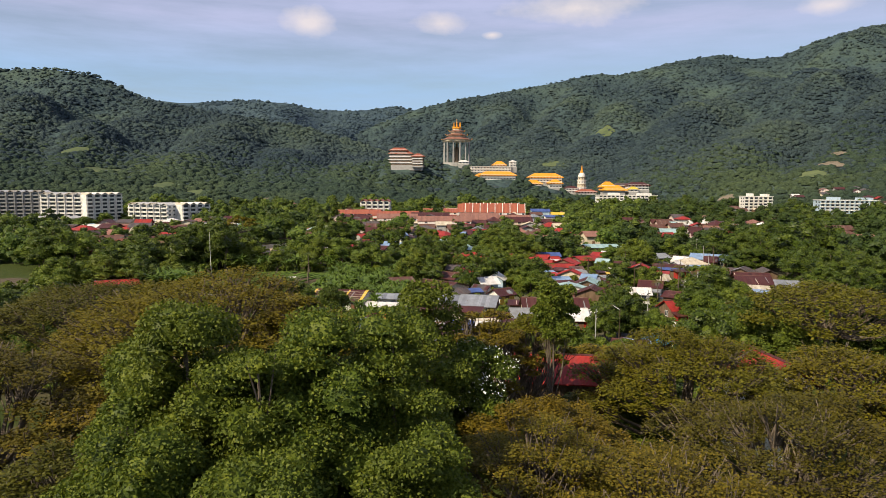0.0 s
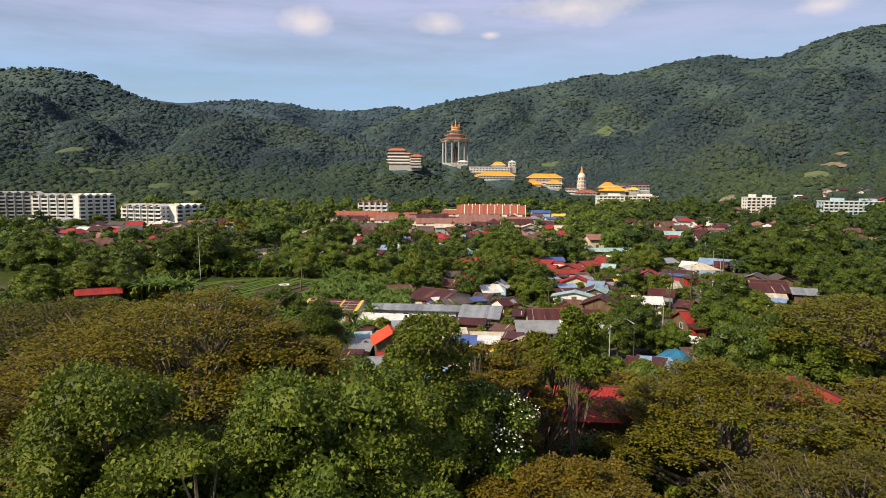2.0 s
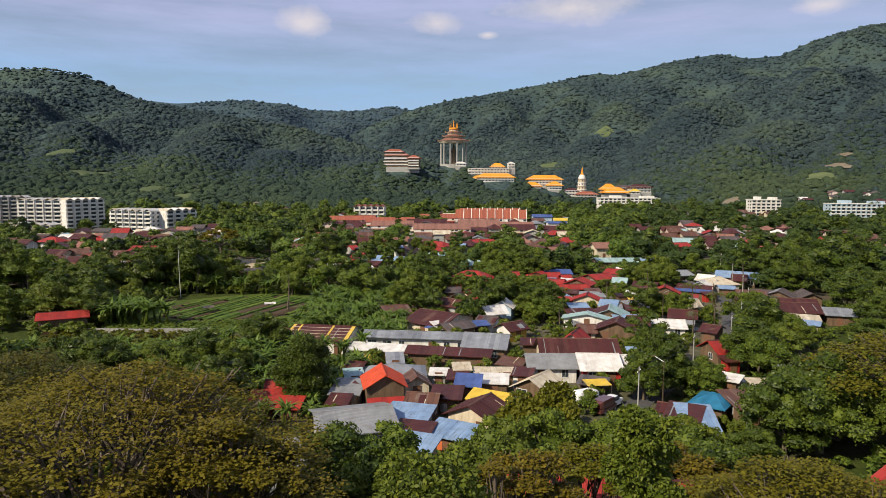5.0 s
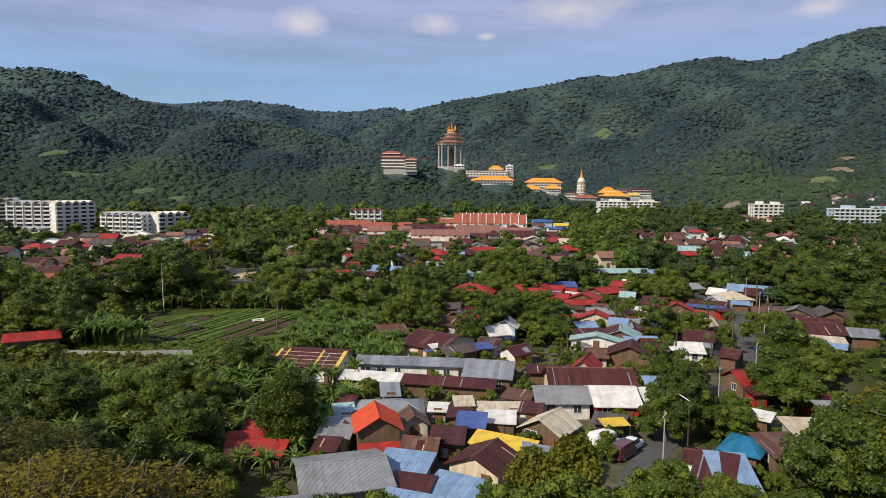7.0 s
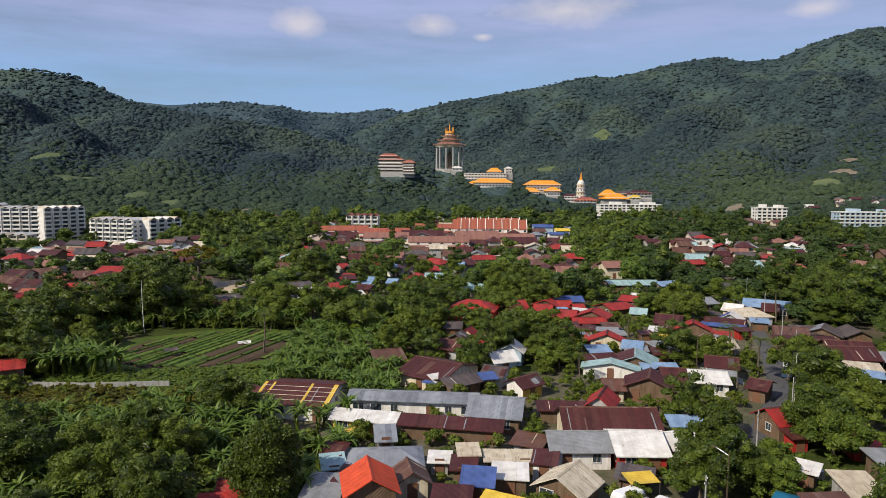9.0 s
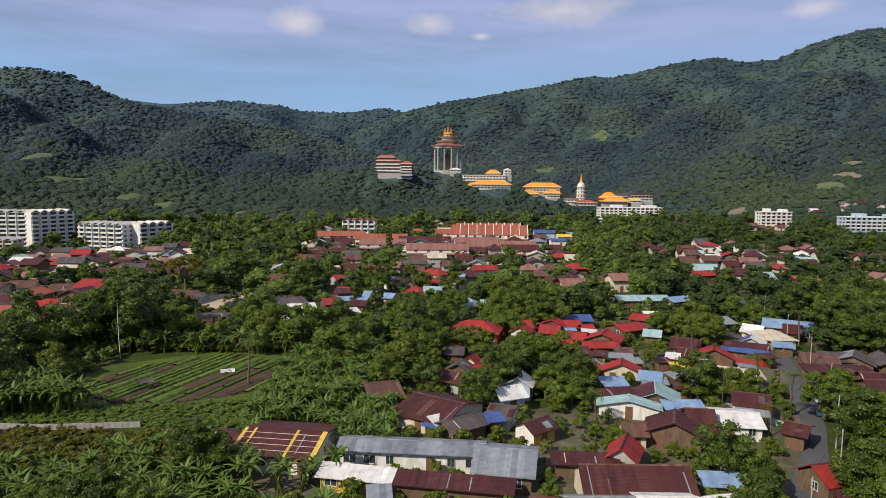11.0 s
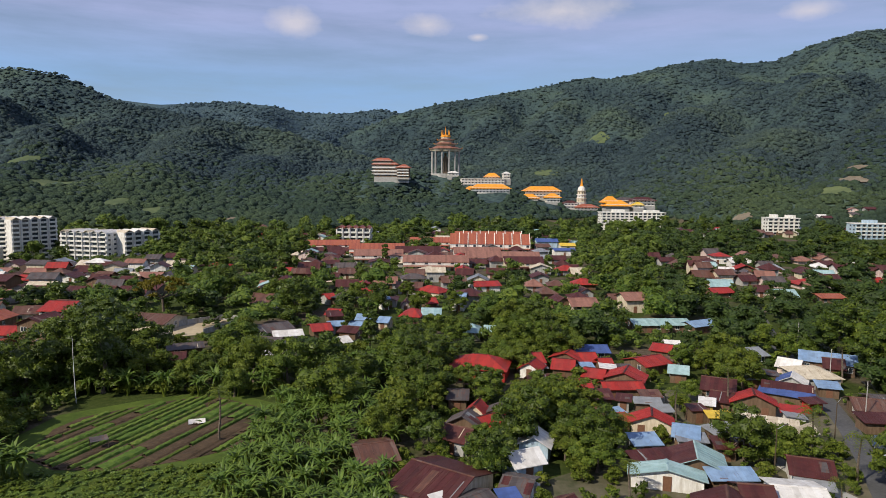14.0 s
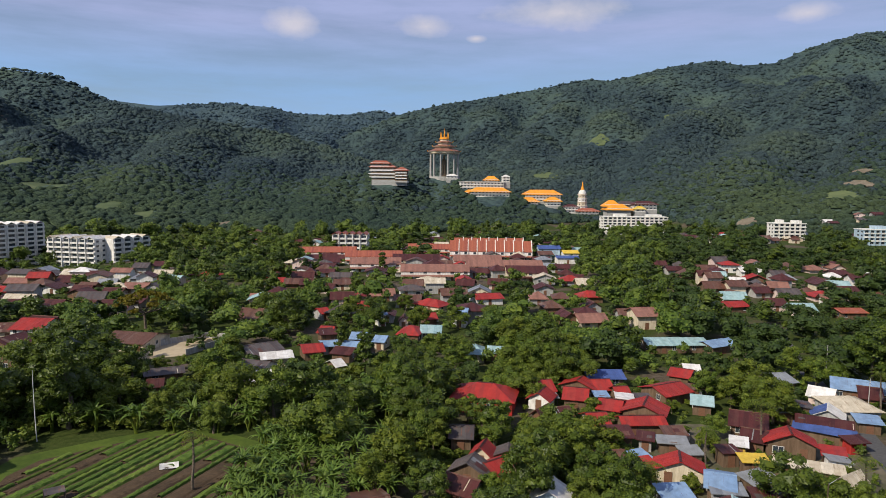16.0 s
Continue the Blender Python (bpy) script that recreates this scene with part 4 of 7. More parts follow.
def ridge_cap(length, depth, rise, kind, over=0.5):
    """The bent strip along a ridge."""
    L = length / 2 + over + 0.02 if kind == "gable" else max(0.3, length / 2 - depth / 2)
    bm = bmesh.new()
    fall = rise / (depth / 2) * 0.2
    shell(bm, ((-L, -0.2, rise + 0.05 - fall), (L, -0.2, rise + 0.05 - fall), (L, 0, rise + 0.06), (-L, 0, rise + 0.06), (L, 0.2, rise + 0.05 - fall), (-L, 0.2, rise + 0.05 - fall)),
          [[0, 1, 2, 3], [3, 2, 4, 5]], 0.05)
    return bm


def wall_mesh(w, d, eave, rise, kind):
    """The shell of a house; its gable ends reach up under the roof. Ridge along x."""
    bm = bmesh.new()
    x, y = w / 2, d / 2
    if kind == "gable":
        prof = [(-y, 0), (y, 0), (y, eave), (0, eave + rise - 0.06), (-y, eave)]
    elif kind == "shed":
        prof = [(-y, 0), (y, 0), (y, eave + rise * 0.93), (-y, eave)]
    else:
        prof = [(-y, 0), (y, 0), (y, eave), (-y, eave)]
    a = [bm.verts.new((-x, p, q - (0.25 if q == 0 else 0.13))) for p, q in prof]
    b = [bm.verts.new((x, p, q - (0.25 if q == 0 else 0.13))) for p, q in prof]
    bm.faces.new(a[::-1])
    bm.faces.new(b)
    for i in range(len(prof)):
        j = (i + 1) % len(prof)
        bm.faces.new((a[i], a[j], b[j], b[i]))
    bmesh.ops.recalc_face_normals(bm, faces=bm.faces)
    me = bpy.data.meshes.new("wall")
    bm.to_mesh(me)
    bm.free()
    return me


def window_meshes(w, h):
    bm = bmesh.new()
    for x0, x1, z0, z1 in ((-w / 2 - 0.07, -w / 2, -0.07, h + 0.07), (w / 2, w / 2 + 0.07, -0.07, h + 0.07), (-w / 2, w / 2, h, h + 0.07),
                           (-w / 2 - 0.1, w / 2 + 0.1, -0.14, 0.0), (-0.03, 0.03, 0, h)):
        box(bm, x0, x1, -0.07, 0.02, z0, z1)
    f = bpy.data.meshes.new("window")
    bm.to_mesh(f)
    bm.free()
    f.materials.append(M["frame"])
    bm = bmesh.new()
    box(bm, -w / 2, w / 2, -0.025, 0.02, 0, h)
    p = bpy.data.meshes.new("pane")
    bm.to_mesh(p)
    bm.free()
    p.materials.append(M["glass"])
    return f, p


def far_window_mesh(w, h):
    """A window for distant buildings: pane and frame in one."""
    bm = bmesh.new()
    box(bm, -w / 2, w / 2, -0.03, 0.02, 0, h)
    box(bm, -w / 2 - 0.1, w / 2 + 0.1, -0.16, 0.02, -0.14, 0.0)
    for i, f in enumerate(bm.faces):
        f.material_index = 0 if i < 6 else 1
    me = bpy.data.meshes.new("window")
    bm.to_mesh(me)
    bm.free()
    me.materials.append(M["glass"])
    me.materials.append(M["frame"])
    return me


WINDOW = window_meshes(1.2, 1.1)
FAR_WINDOW = far_window_mesh(1.2, 1.1)
bm = bmesh.new()
box(bm, -0.5, 0.5, -0.05, 0.02, 0, 2.05)
box(bm, -0.58, -0.5, -0.08, 0.02, 0, 2.13)
box(bm, 0.5, 0.58, -0.08, 0.02, 0, 2.13)
box(bm, -0.5, 0.5, -0.08, 0.02, 2.05, 2.13)
DOOR = bpy.data.meshes.new("door")
bm.to_mesh(DOOR)
bm.free()
DOOR.materials.append(M["door"])
bm = bmesh.new()
tube(bm, (0, 0, -0.1), (0, 0, 1.0), 0.06, 0.06, 5)
POST = bpy.data.meshes.new("post")
bm.to_mesh(POST)
bm.free()
POST.materials.append(M["dark"])


def add_window(thing, x, y, z, turn=0.0, wide=1.0, high=1.0):
    m = pose(x, y, z, 0, 0, turn) @ Matrix.Diagonal((wide, 1, high, 1))
    if thing.matrix_basis.translation.y > 290:
        return part("window", FAR_WINDOW, None, thing, at=m)
    w = part("window", WINDOW[0], None, thing, at=m)
    part("pane", WINDOW[1], None, w)
    return w


HOUSE_SPOTS = []  # footprints that trees keep clear of: x, y, radius


def roof_sheets(roof, length, depth, rise, kind, over, rng):
    """Odd replaced sheets, pale lap strips and weights that lie on the front slope of a roof."""
    L, D = length / 2 + over, depth / 2 + over
    low = -rise * over / (depth / 2) * (1.0 if kind == "gable" else 0.5)
    y0, y1, z0, z1 = -D, (0.0 if kind == "gable" else D), low, rise
    for k in range(rng.choice((0, 1, 1, 2)) + int(length / 8)):
        thin = rng.random() < 0.55
        w = rng.uniform(0.10, 0.2) if thin else rng.uniform(0.7, 1.3)
        a, b = sorted((rng.uniform(0.0, 0.5), rng.uniform(0.5, 0.98)))
        if thin:
            a, b = rng.uniform(0, 0.3), rng.uniform(0.6, 0.98)
        px = rng.uniform(-L, L - w)
        lift = 0.03 + 0.012 * k
        bm = bmesh.new()
        slab(bm, [(px + dx, y0 + (y1 - y0) * s, z0 + (z1 - z0) * s + lift) for dx, s in ((0, a), (w, a), (w, b), (0, b))], 0.02)
        part("roof_sheet", bm, rng.choice(("cream", "grey", "rust")) if thin else rng.choice(("rust", "maroon", "darkgrey", "maroon", "rust", "grey")), roof)


def roof_ribs(length, depth, rise, kind, over, both):
    """Standing seams that run down the fall of a sheet roof, 0.9 m apart."""
    L, D = length / 2 + over, depth / 2 + over
    low = -rise * over / (depth / 2) * (1.0 if kind == "gable" else 0.5)
    bm = bmesh.new()
    n = max(2, round(2 * L / 0.9))
    for i in range(1, n):
        px = -L + 2 * L * i / n
        for sign in ((-1, 1) if both else (-1,)):
            y0, y1 = sign * D, (0.0 if kind == "gable" else -sign * D)
            a, b = (px - 0.03, px + 0.03) if sign < 0 else (px + 0.03, px - 0.03)
            slab(bm, [(a, y0, low + 0.025), (b, y0, low + 0.025), (b, y1, rise + 0.025), (a, y1, rise + 0.025)], 0.05)
    return bm


def house(x, y, turn, w, d, eave, rise, kind, roof, wall, front="", over=0.5, porch=False, storeys=1, group="village houses", floor=0.0, half=""):
    """A house with its front towards -y before it is turned. kind: gable_x (slope to the front), gable_y (gable to the front), hip, shed, flat."""
    z = ground_at(x, y) + floor
    cover = {"tile": "tiled", "gold": "tiled"}.get(roof, "metal")
    size = "two-storey" if storeys > 1 else "small" if w < 6 else "low" if eave < 3 else "single-storey"
    t = empty("town_house" if group == "town houses" else "house", pose(x, y, z, 0, 0, turn), f"{size} house, {ROOF_WORDS[roof]}, {WALL_WORDS[front or wall]}", "town house" if group == "town houses" else "house", group)
    HOUSE_SPOTS.append((x, y, math.hypot(w, d) / 2, turn, w, d))
    shape = {"gable_x": "gable", "gable_y": "gable"}.get(kind, kind)
    spin = Matrix.Rotation(math.pi / 2, 4, "Z") if kind == "gable_y" else Matrix.Identity(4)
    rw, rd = (d, w) if kind == "gable_y" else (w, d)
    part("wall", wall_mesh(rw - 0.2, rd - 0.2, eave, rise * (1 - 0.2 / rd), shape), wall, t, at=spin)
    top = part("roof", roof_mesh(rw, rd, rise, shape, over), roof, t, at=Matrix.Translation((0, 0, eave)) @ spin)
    if half:
        L, D, low = rw / 2 + over, rd / 2 + over, -rise * over / (rd / 2)
        bm = bmesh.new()
        slab(bm, [(-L, D, low + 0.03), (-L, 0, rise + 0.03), (L, 0, rise + 0.03), (L, D, low + 0.03)][::-1 if kind != "gable_y" else 1], 0.025)
        part("roof_slope", bm, half, t, ROOF_WORDS[half], at=Matrix.Translation((0, 0, eave)) @ spin)
    if shape in ("gable", "hip") and y < 420:
        part("ridge_cap", ridge_cap(rw, rd, rise, shape, over), {"maroon": "rust", "red": "maroon"}.get(roof, roof), t, at=Matrix.Translation((0, 0, eave)) @ spin)
    if group == "village houses" and shape in ("gable", "shed") and w > 4.6:
        part("roof_seams", roof_ribs(rw, rd, rise, shape, over, kind == "gable_y"), roof, t, at=Matrix.Translation((0, 0, eave)) @ spin)
    if group == "village houses" and shape in ("gable", "shed") and roof in ("maroon", "rust", "darkgrey", "stripe"):
        roof_sheets(top, rw, rd, rise, shape, over, random.Random(round(x * 31 + y * 17)))
    if front:
        bm = bmesh.new()
        box(bm, -w / 2 + 0.1, w / 2 - 0.1, -0.03, 0.03, 0, eave - 0.2)
        part("front_wall", bm, front, t, at=pose(0, -d / 2 + 0.08, 0))
    rng = random.Random(round(x * 7 + y * 13))
    fy = -d / 2 + (0.03 if front else 0.09)
    far = group == "town houses"
    n = max(1, int(w / (3.6 if far else 2.7)))
    slot = w / n
    door_at = rng.randrange(n)
    for s in range(storeys):
        base = s * eave / storeys
        for i in range(n):
            px = -w / 2 + slot * (i + 0.5)
            if y > 470 and i % 2:
                continue
            if s == 0 and i == door_at:
                part("door", DOOR, None, t, at=pose(px, fy, 0.02))
            elif eave / storeys > 2.2 and rng.random() < 0.8:
                add_window(t, px, fy, base + 1.0, 0, rng.choice((0.8, 1.0, 1.3)), 1.0)
        for side in (1 if x < 0 else -1,):
            for i in range(0 if far else int(d / 4.5)):
                if eave / storeys > 2.2:
                    add_window(t, side * (w / 2 - 0.09), -d / 2 + 2.2 + i * 3.6, base + 1.0, 90 * side, 0.8, 0.9)
    if porch:
        pd = min(2.6, d * 0.35)
        slope = roof_mesh(w * 0.9, pd, 0.5, "shed", 0.25)
        part("porch_roof", slope, rng.choice((roof, "rust", "grey")), t, at=pose(0, -d / 2 - pd / 2 - 0.05, eave - 0.75))
        for px in (-w * 0.42, 0, w * 0.42):
            part("post", POST, None, t, at=pose(px, -d / 2 - pd + 0.1, 0) @ Matrix.Diagonal((1, 1, eave - 0.85, 1)))
    return t

# the village houses
house(-5.0, 151.7, -5, 19.2, 4.7, 2.9, 0.6, "gable_x", "greyblue", "w_white")
house(1.3, 105.9, -27, 5.0, 3.4, 2.2, 0.5, "shed", "skyblue", "w_orange")
house(-4.3, 110.8, -14, 5.0, 5, 2.3, 0.6, "shed", "skyblue", "w_grey")
house(-2.6, 116.1, -10, 3.6, 5, 2.4, 1.1, "gable_x", "rust", "w_wood")
house(-10.7, 108.1, 18, 8.6, 9, 2.9, 1.2, "gable_x", "grey", "w_grey")
house(-79.0, 165.7, 28, 8.7, 8, 3.2, 0.7, "gable_x", "red", "w_wood")
house(30.7, 108.9, -10, 3.5, 8, 2.5, 0.8, "shed", "skyblue", "w_cream")
house(29.0, 109.4, -27, 3.5, 8, 2.5, 0.8, "shed", "maroon", "w_wood")
house(30.5, 113.8, -27, 5.1, 3.5, 2.4, 0.5, "gable_x", "maroon", "w_white")
house(53.5, 127.4, -2, 4.6, 7, 2.7, 0.7, "shed", "grey", "w_wood")
house(45.7, 123.0, -4, 3.5, 5, 2.4, 0.5, "shed", "cream", "w_grey")
house(39.9, 117.0, 5, 4.2, 5, 2.4, 0.7, "shed", "rust", "w_wood")
house(79.4, 182.2, -11, 8.0, 9, 3.0, 1.8, "gable_x", "maroon", "w_wood")
house(38.6, 163.5, -9, 3.5, 8, 2.7, 1.6, "gable_x", "maroon", "w_wood", porch=True)
house(8.8, 167.2, -21, 3.5, 6, 2.4, 0.9, "gable_x", "darkgrey", "w_white")
house(91.3, 199.4, -10, 5.1, 7, 2.5, 1.2, "gable_y", "darkgrey", "w_wood")
house(86.6, 178.4, -16, 5.3, 8, 2.5, 0.9, "gable_x", "greyblue", "w_wood")
house(45.2, 230.1, 28, 7.2, 7, 2.4, 1.1, "gable_x", "red", "w_wood")
house(34.5, 240.8, 2, 7.7, 7, 2.4, 0.9, "gable_x", "blue", "w_wood")
house(61.6, 273.2, 4, 16.4, 9, 2.4, 0.9, "gable_x", "teal", "w_wood")
house(72.7, 271.5, 27, 9.0, 6, 2.4, 0.9, "gable_x", "skyblue", "w_wood")
house(15.4, 341.0, 16, 10.4, 9, 2.5, 1.3, "gable_x", "red", "w_white")
house(-44.5, 244.2, -16, 7.6, 8, 2.5, 1.3, "gable_x", "darkgrey", "w_white")
house(102.4, 329.9, 16, 8.6, 8, 2.5, 1.3, "gable_x", "red", "w_wood")
house(138.4, 320.6, 3, 8.9, 8, 2.5, 0.9, "gable_x", "tile", "w_wood")
house(-7.0, 114.2, 12, 4.8, 2.2, 2.1, 0.9, "shed", "red", "w_cream", over=0.3)
house(86.6, 228.3, -26, 3.6, 8, 2.5, 1.3, "gable_x", "maroon", "w_wood")
house(50.9, 173.1, -20, 5.1, 7, 2.7, 1.1, "gable_x", "maroon", "w_white", porch=True)
house(81.7, 202.7, -11, 5.7, 8, 2.5, 0.9, "gable_x", "darkgrey", "w_wood")
house(13.0, 181.3, -17, 4.6, 4.0, 2.9, 1.3, "gable_y", "white", "w_blue")
house(0.5, 119.3, -6, 3.5, 4, 2.4, 0.4, "shed", "maroon", "w_wood")
house(-13.3, 121.2, -4, 3.5, 5, 2.4, 0.5, "shed", "grey", "w_cream")
house(10.8, 135.8, -24, 3.5, 3, 2.2, 0.4, "shed", "rust", "w_grey")
house(21.9, 126.5, -21, 3.5, 3, 2.0, 0.3, "shed", "darkgrey", "w_wood")
house(77.5, 200.6, -18, 6.5, 7, 2.5, 1.1, "gable_x", "rust", "w_wood")
house(71.2, 238.1, 19, 6.9, 7, 2.5, 1.1, "gable_x", "greyblue", "w_wood")
house(87.2, 231.7, -28, 10.9, 8, 2.9, 1.3, "gable_x", "skyblue", "w_wood")
house(19.2, 231.2, 11, 3.6, 7, 2.5, 1.3, "gable_x", "red", "w_wood", porch=True)
house(50.0, 223.2, -20, 3.5, 6, 2.4, 0.9, "gable_x", "teal", "w_wood")
house(24.3, 195.3, 6, 4.3, 6, 2.4, 0.9, "gable_x", "rust", "w_wood")
house(38.5, 187.2, -21, 3.5, 6, 2.4, 0.9, "gable_x", "skyblue", "w_wood")
house(-8.2, 119.6, 12, 5.1, 5.3, 4.1, 1.5, "gable_y", "orange", "w_wood", over=0.45, storeys=2)
house(-4.2, 124.8, 13, 3.7, 3.6, 2.4, 1.2, "gable_y", "rust", "w_cream", over=0.45)
house(-7.7, 130.7, 5, 9.0, 5.2, 2.2, 0.9, "hip", "greyblue", "w_cream", over=0.45)
house(-13.6, 128.7, 16, 2.2, 2.2, 2.0, 0.7, "shed", "teal", "w_grey", over=0.45)
house(-23.0, 121.3, 2, 2.8, 2.2, 2.6, 0.9, "gable_x", "red", "w_red", over=0.45)
house(-23.7, 117.9, 9, 3.9, 3.0, 1.9, 0.7, "shed", "red", "w_red", over=0.45)
house(-23.8, 115.2, 31, 2.2, 2.2, 1.7, 0.4, "shed", "maroon", "w_wood", over=0.45)
house(-20.1, 115.9, -5, 2.5, 2.2, 1.8, 0.7, "shed", "red", "w_wood", over=0.45)
house(4.6, 112.1, -31, 6.2, 5.4, 2.6, 1.4, "gable_y", "maroon", "w_cream", over=0.45)
house(7.1, 117.5, -27, 7.2, 2.2, 2.2, 0.6, "shed", "yellow", "w_yellow", over=0.45)
house(3.5, 123.2, -8, 3.1, 2.2, 2.7, 0.9, "shed", "blue", "w_yellow", over=0.45)
house(13.5, 123.3, -36, 5.5, 5.0, 2.5, 1.5, "gable_y", "cream", "w_wood", over=0.45)
house(16.8, 135.0, 1, 7.4, 6.4, 2.6, 1.3, "gable_x", "grey", "w_white", over=0.45)
house(24.2, 135.0, -1, 6.0, 8.7, 2.6, 1.4, "gable_x", "white", "w_red", over=0.45)
house(30.2, 136.1, 14, 4.3, 4.8, 2.4, 1.2, "gable_x", "white", "w_wood", over=0.45)
house(8.0, 131.2, 0, 6.2, 2.2, 2.0, 0.3, "shed", "cream", "w_wood", over=0.45)
house(36.2, 118.3, -37, 4.0, 5.9, 2.2, 0.9, "hip", "deepteal", "w_wood", over=0.45)
house(42.7, 128.4, -38, 2.4, 2.2, 2.1, 0.4, "shed", "white", "w_wood", over=0.45)
house(33.9, 143.1, -4, 4.7, 2.2, 2.1, 0.6, "shed", "skyblue", "w_grey", over=0.45)
house(-29.9, 154.0, -38, 5.4, 4.7, 2.4, 1.0, "gable_x", "stripe", "w_wood", over=0.45)
house(-11.6, 143.6, -11, 9.0, 2.2, 2.3, 0.6, "shed", "white", "w_yellow", over=0.45)
house(0.6, 141.5, -10, 13.9, 2.2, 2.2, 0.6, "shed", "maroon", "w_wood", over=0.45)
house(-8.2, 138.3, 8, 2.2, 3.6, 1.8, 0.7, "shed", "greyblue", "w_grey", over=0.45)
house(7.5, 147.9, -11, 7.3, 9.4, 2.7, 1.4, "gable_x", "greyblue", "w_wood", over=0.45)
house(2.1, 128.8, -6, 2.5, 2.9, 2.0, 0.4, "shed", "maroon", "w_wood", over=0.45)
house(-0.8, 130.9, -3, 2.2, 2.2, 1.9, 0.3, "shed", "white", "w_grey", over=0.45)
house(13.0, 160.7, 38, 4.6, 4.0, 2.4, 1.1, "gable_x", "maroon", "w_white", over=0.45, front="w_yellow")
house(23.7, 150.9, -24, 3.8, 5.4, 2.6, 1.5, "gable_y", "red", "w_grey", over=0.45)
house(18.0, 148.8, -4, 8.2, 2.4, 2.2, 0.5, "shed", "maroon", "w_wood", over=0.45)
house(22.2, 141.3, 0, 12.6, 8.6, 2.7, 2.2, "gable_x", "maroon", "w_cream", over=0.45)
house(33.7, 160.2, -20, 7.7, 5.8, 2.6, 1.7, "gable_y", "maroon", "w_wood", over=0.45)
house(45.0, 165.2, -10, 6.1, 8.0, 2.4, 0.9, "gable_x", "white", "w_white", over=0.45)
house(52.3, 160.4, -38, 2.8, 5.4, 2.4, 0.9, "gable_x", "maroon", "w_wood", over=0.45)
house(30.1, 171.6, -15, 9.8, 3.0, 2.2, 1.1, "gable_y", "teal", "w_white", over=0.45)
house(38.9, 171.0, 1, 6.0, 2.2, 2.1, 0.6, "shed", "skyblue", "w_wood", over=0.45)
house(35.8, 175.9, -16, 7.7, 6.3, 2.2, 1.6, "gable_y", "teal", "w_wood", over=0.45, half="maroon")
house(30.3, 182.7, 6, 4.0, 3.0, 2.4, 0.6, "shed", "skyblue", "w_grey", over=0.45)
house(29.5, 176.7, 14, 6.2, 2.2, 2.4, 0.5, "shed", "maroon", "w_wood", over=0.45)
house(34.1, 191.3, -16, 6.7, 3.8, 2.7, 1.4, "gable_y", "red", "w_cream", over=0.45)
house(29.1, 192.9, 17, 3.1, 2.2, 2.2, 0.5, "shed", "red", "w_wood", over=0.45)
house(28.8, 195.0, 27, 3.5, 2.2, 2.4, 0.5, "shed", "skyblue", "w_cream", over=0.45)
house(38.3, 184.4, -7, 4.1, 2.4, 2.2, 0.4, "shed", "greyblue", "w_grey", over=0.45)
house(42.6, 182.0, -6, 2.8, 3.3, 2.2, 0.5, "shed", "maroon", "w_wood", over=0.45)
house(27.6, 160.4, -3, 3.0, 5.2, 2.2, 1.0, "gable_x", "rust", "w_cream", over=0.45)
house(-1.4, 168.4, -34, 9.3, 12.0, 2.4, 1.6, "gable_x", "maroon", "w_cream", over=0.45)
house(-2.1, 161.5, -38, 2.2, 2.2, 2.2, 0.3, "shed", "blue", "w_wood", over=0.45)
house(-1.2, 162.1, 33, 2.2, 2.2, 2.3, 0.7, "shed", "white", "w_wood", over=0.45)
house(1.7, 161.8, 38, 6.4, 4.9, 2.3, 0.9, "gable_x", "darkgrey", "w_wood", over=0.45)
house(7.1, 163.7, 15, 2.2, 2.2, 2.4, 0.4, "shed", "blue", "w_wood", over=0.45)
house(-11.8, 178.5, 19, 5.5, 8.6, 2.2, 1.1, "gable_x", "rust", "w_wood", over=0.45)
house(2.5, 190.1, -20, 5.3, 3.5, 2.6, 1.5, "gable_y", "darkgrey", "w_wood", over=0.45)
house(1.2, 184.2, -32, 4.7, 4.7, 2.6, 1.3, "gable_x", "maroon", "w_grey", over=0.45)
house(4.8, 196.9, -19, 3.1, 3.2, 2.4, 1.3, "gable_y", "red", "w_cream", over=0.45)
house(6.8, 191.9, 38, 5.1, 4.7, 2.2, 1.1, "gable_x", "red", "w_wood", over=0.45)
house(8.8, 196.8, -9, 4.3, 2.7, 2.2, 0.9, "gable_y", "darkgrey", "w_wood", over=0.45)
house(1.7, 205.7, -4, 3.5, 6.2, 2.2, 0.9, "gable_x", "darkgrey", "w_wood", over=0.45)
house(7.1, 224.7, -13, 12.0, 9.0, 3.0, 2.0, "hip", "red", "w_red", over=0.45)
house(18.4, 224.7, -26, 4.3, 4.4, 2.4, 1.3, "gable_y", "red", "w_white", over=0.45)
house(17.0, 215.7, -38, 2.2, 3.6, 2.2, 1.0, "gable_y", "maroon", "w_wood", over=0.45)
house(20.8, 216.1, 16, 2.2, 4.6, 2.2, 1.0, "gable_x", "maroon", "w_blue", over=0.45)
house(27.7, 232.6, -30, 7.3, 3.3, 2.4, 1.4, "gable_y", "red", "w_wood", over=0.45)
house(25.8, 227.0, -15, 4.4, 7.3, 2.2, 1.3, "gable_x", "red", "w_wood", over=0.45)
house(31.8, 233.3, 5, 4.0, 6.8, 2.2, 1.2, "gable_x", "red", "w_wood", over=0.45)
house(30.8, 226.9, 2, 2.3, 2.2, 2.1, 0.3, "shed", "skyblue", "w_wood", over=0.45)
house(35.1, 228.5, 8, 2.5, 5.0, 2.2, 1.2, "gable_x", "red", "w_wood", over=0.45)
house(31.3, 220.7, -22, 4.0, 6.8, 2.2, 1.0, "gable_x", "red", "w_wood", over=0.45)
house(36.9, 217.2, -25, 7.6, 5.6, 2.6, 1.5, "gable_y", "red", "w_wood", over=0.45)
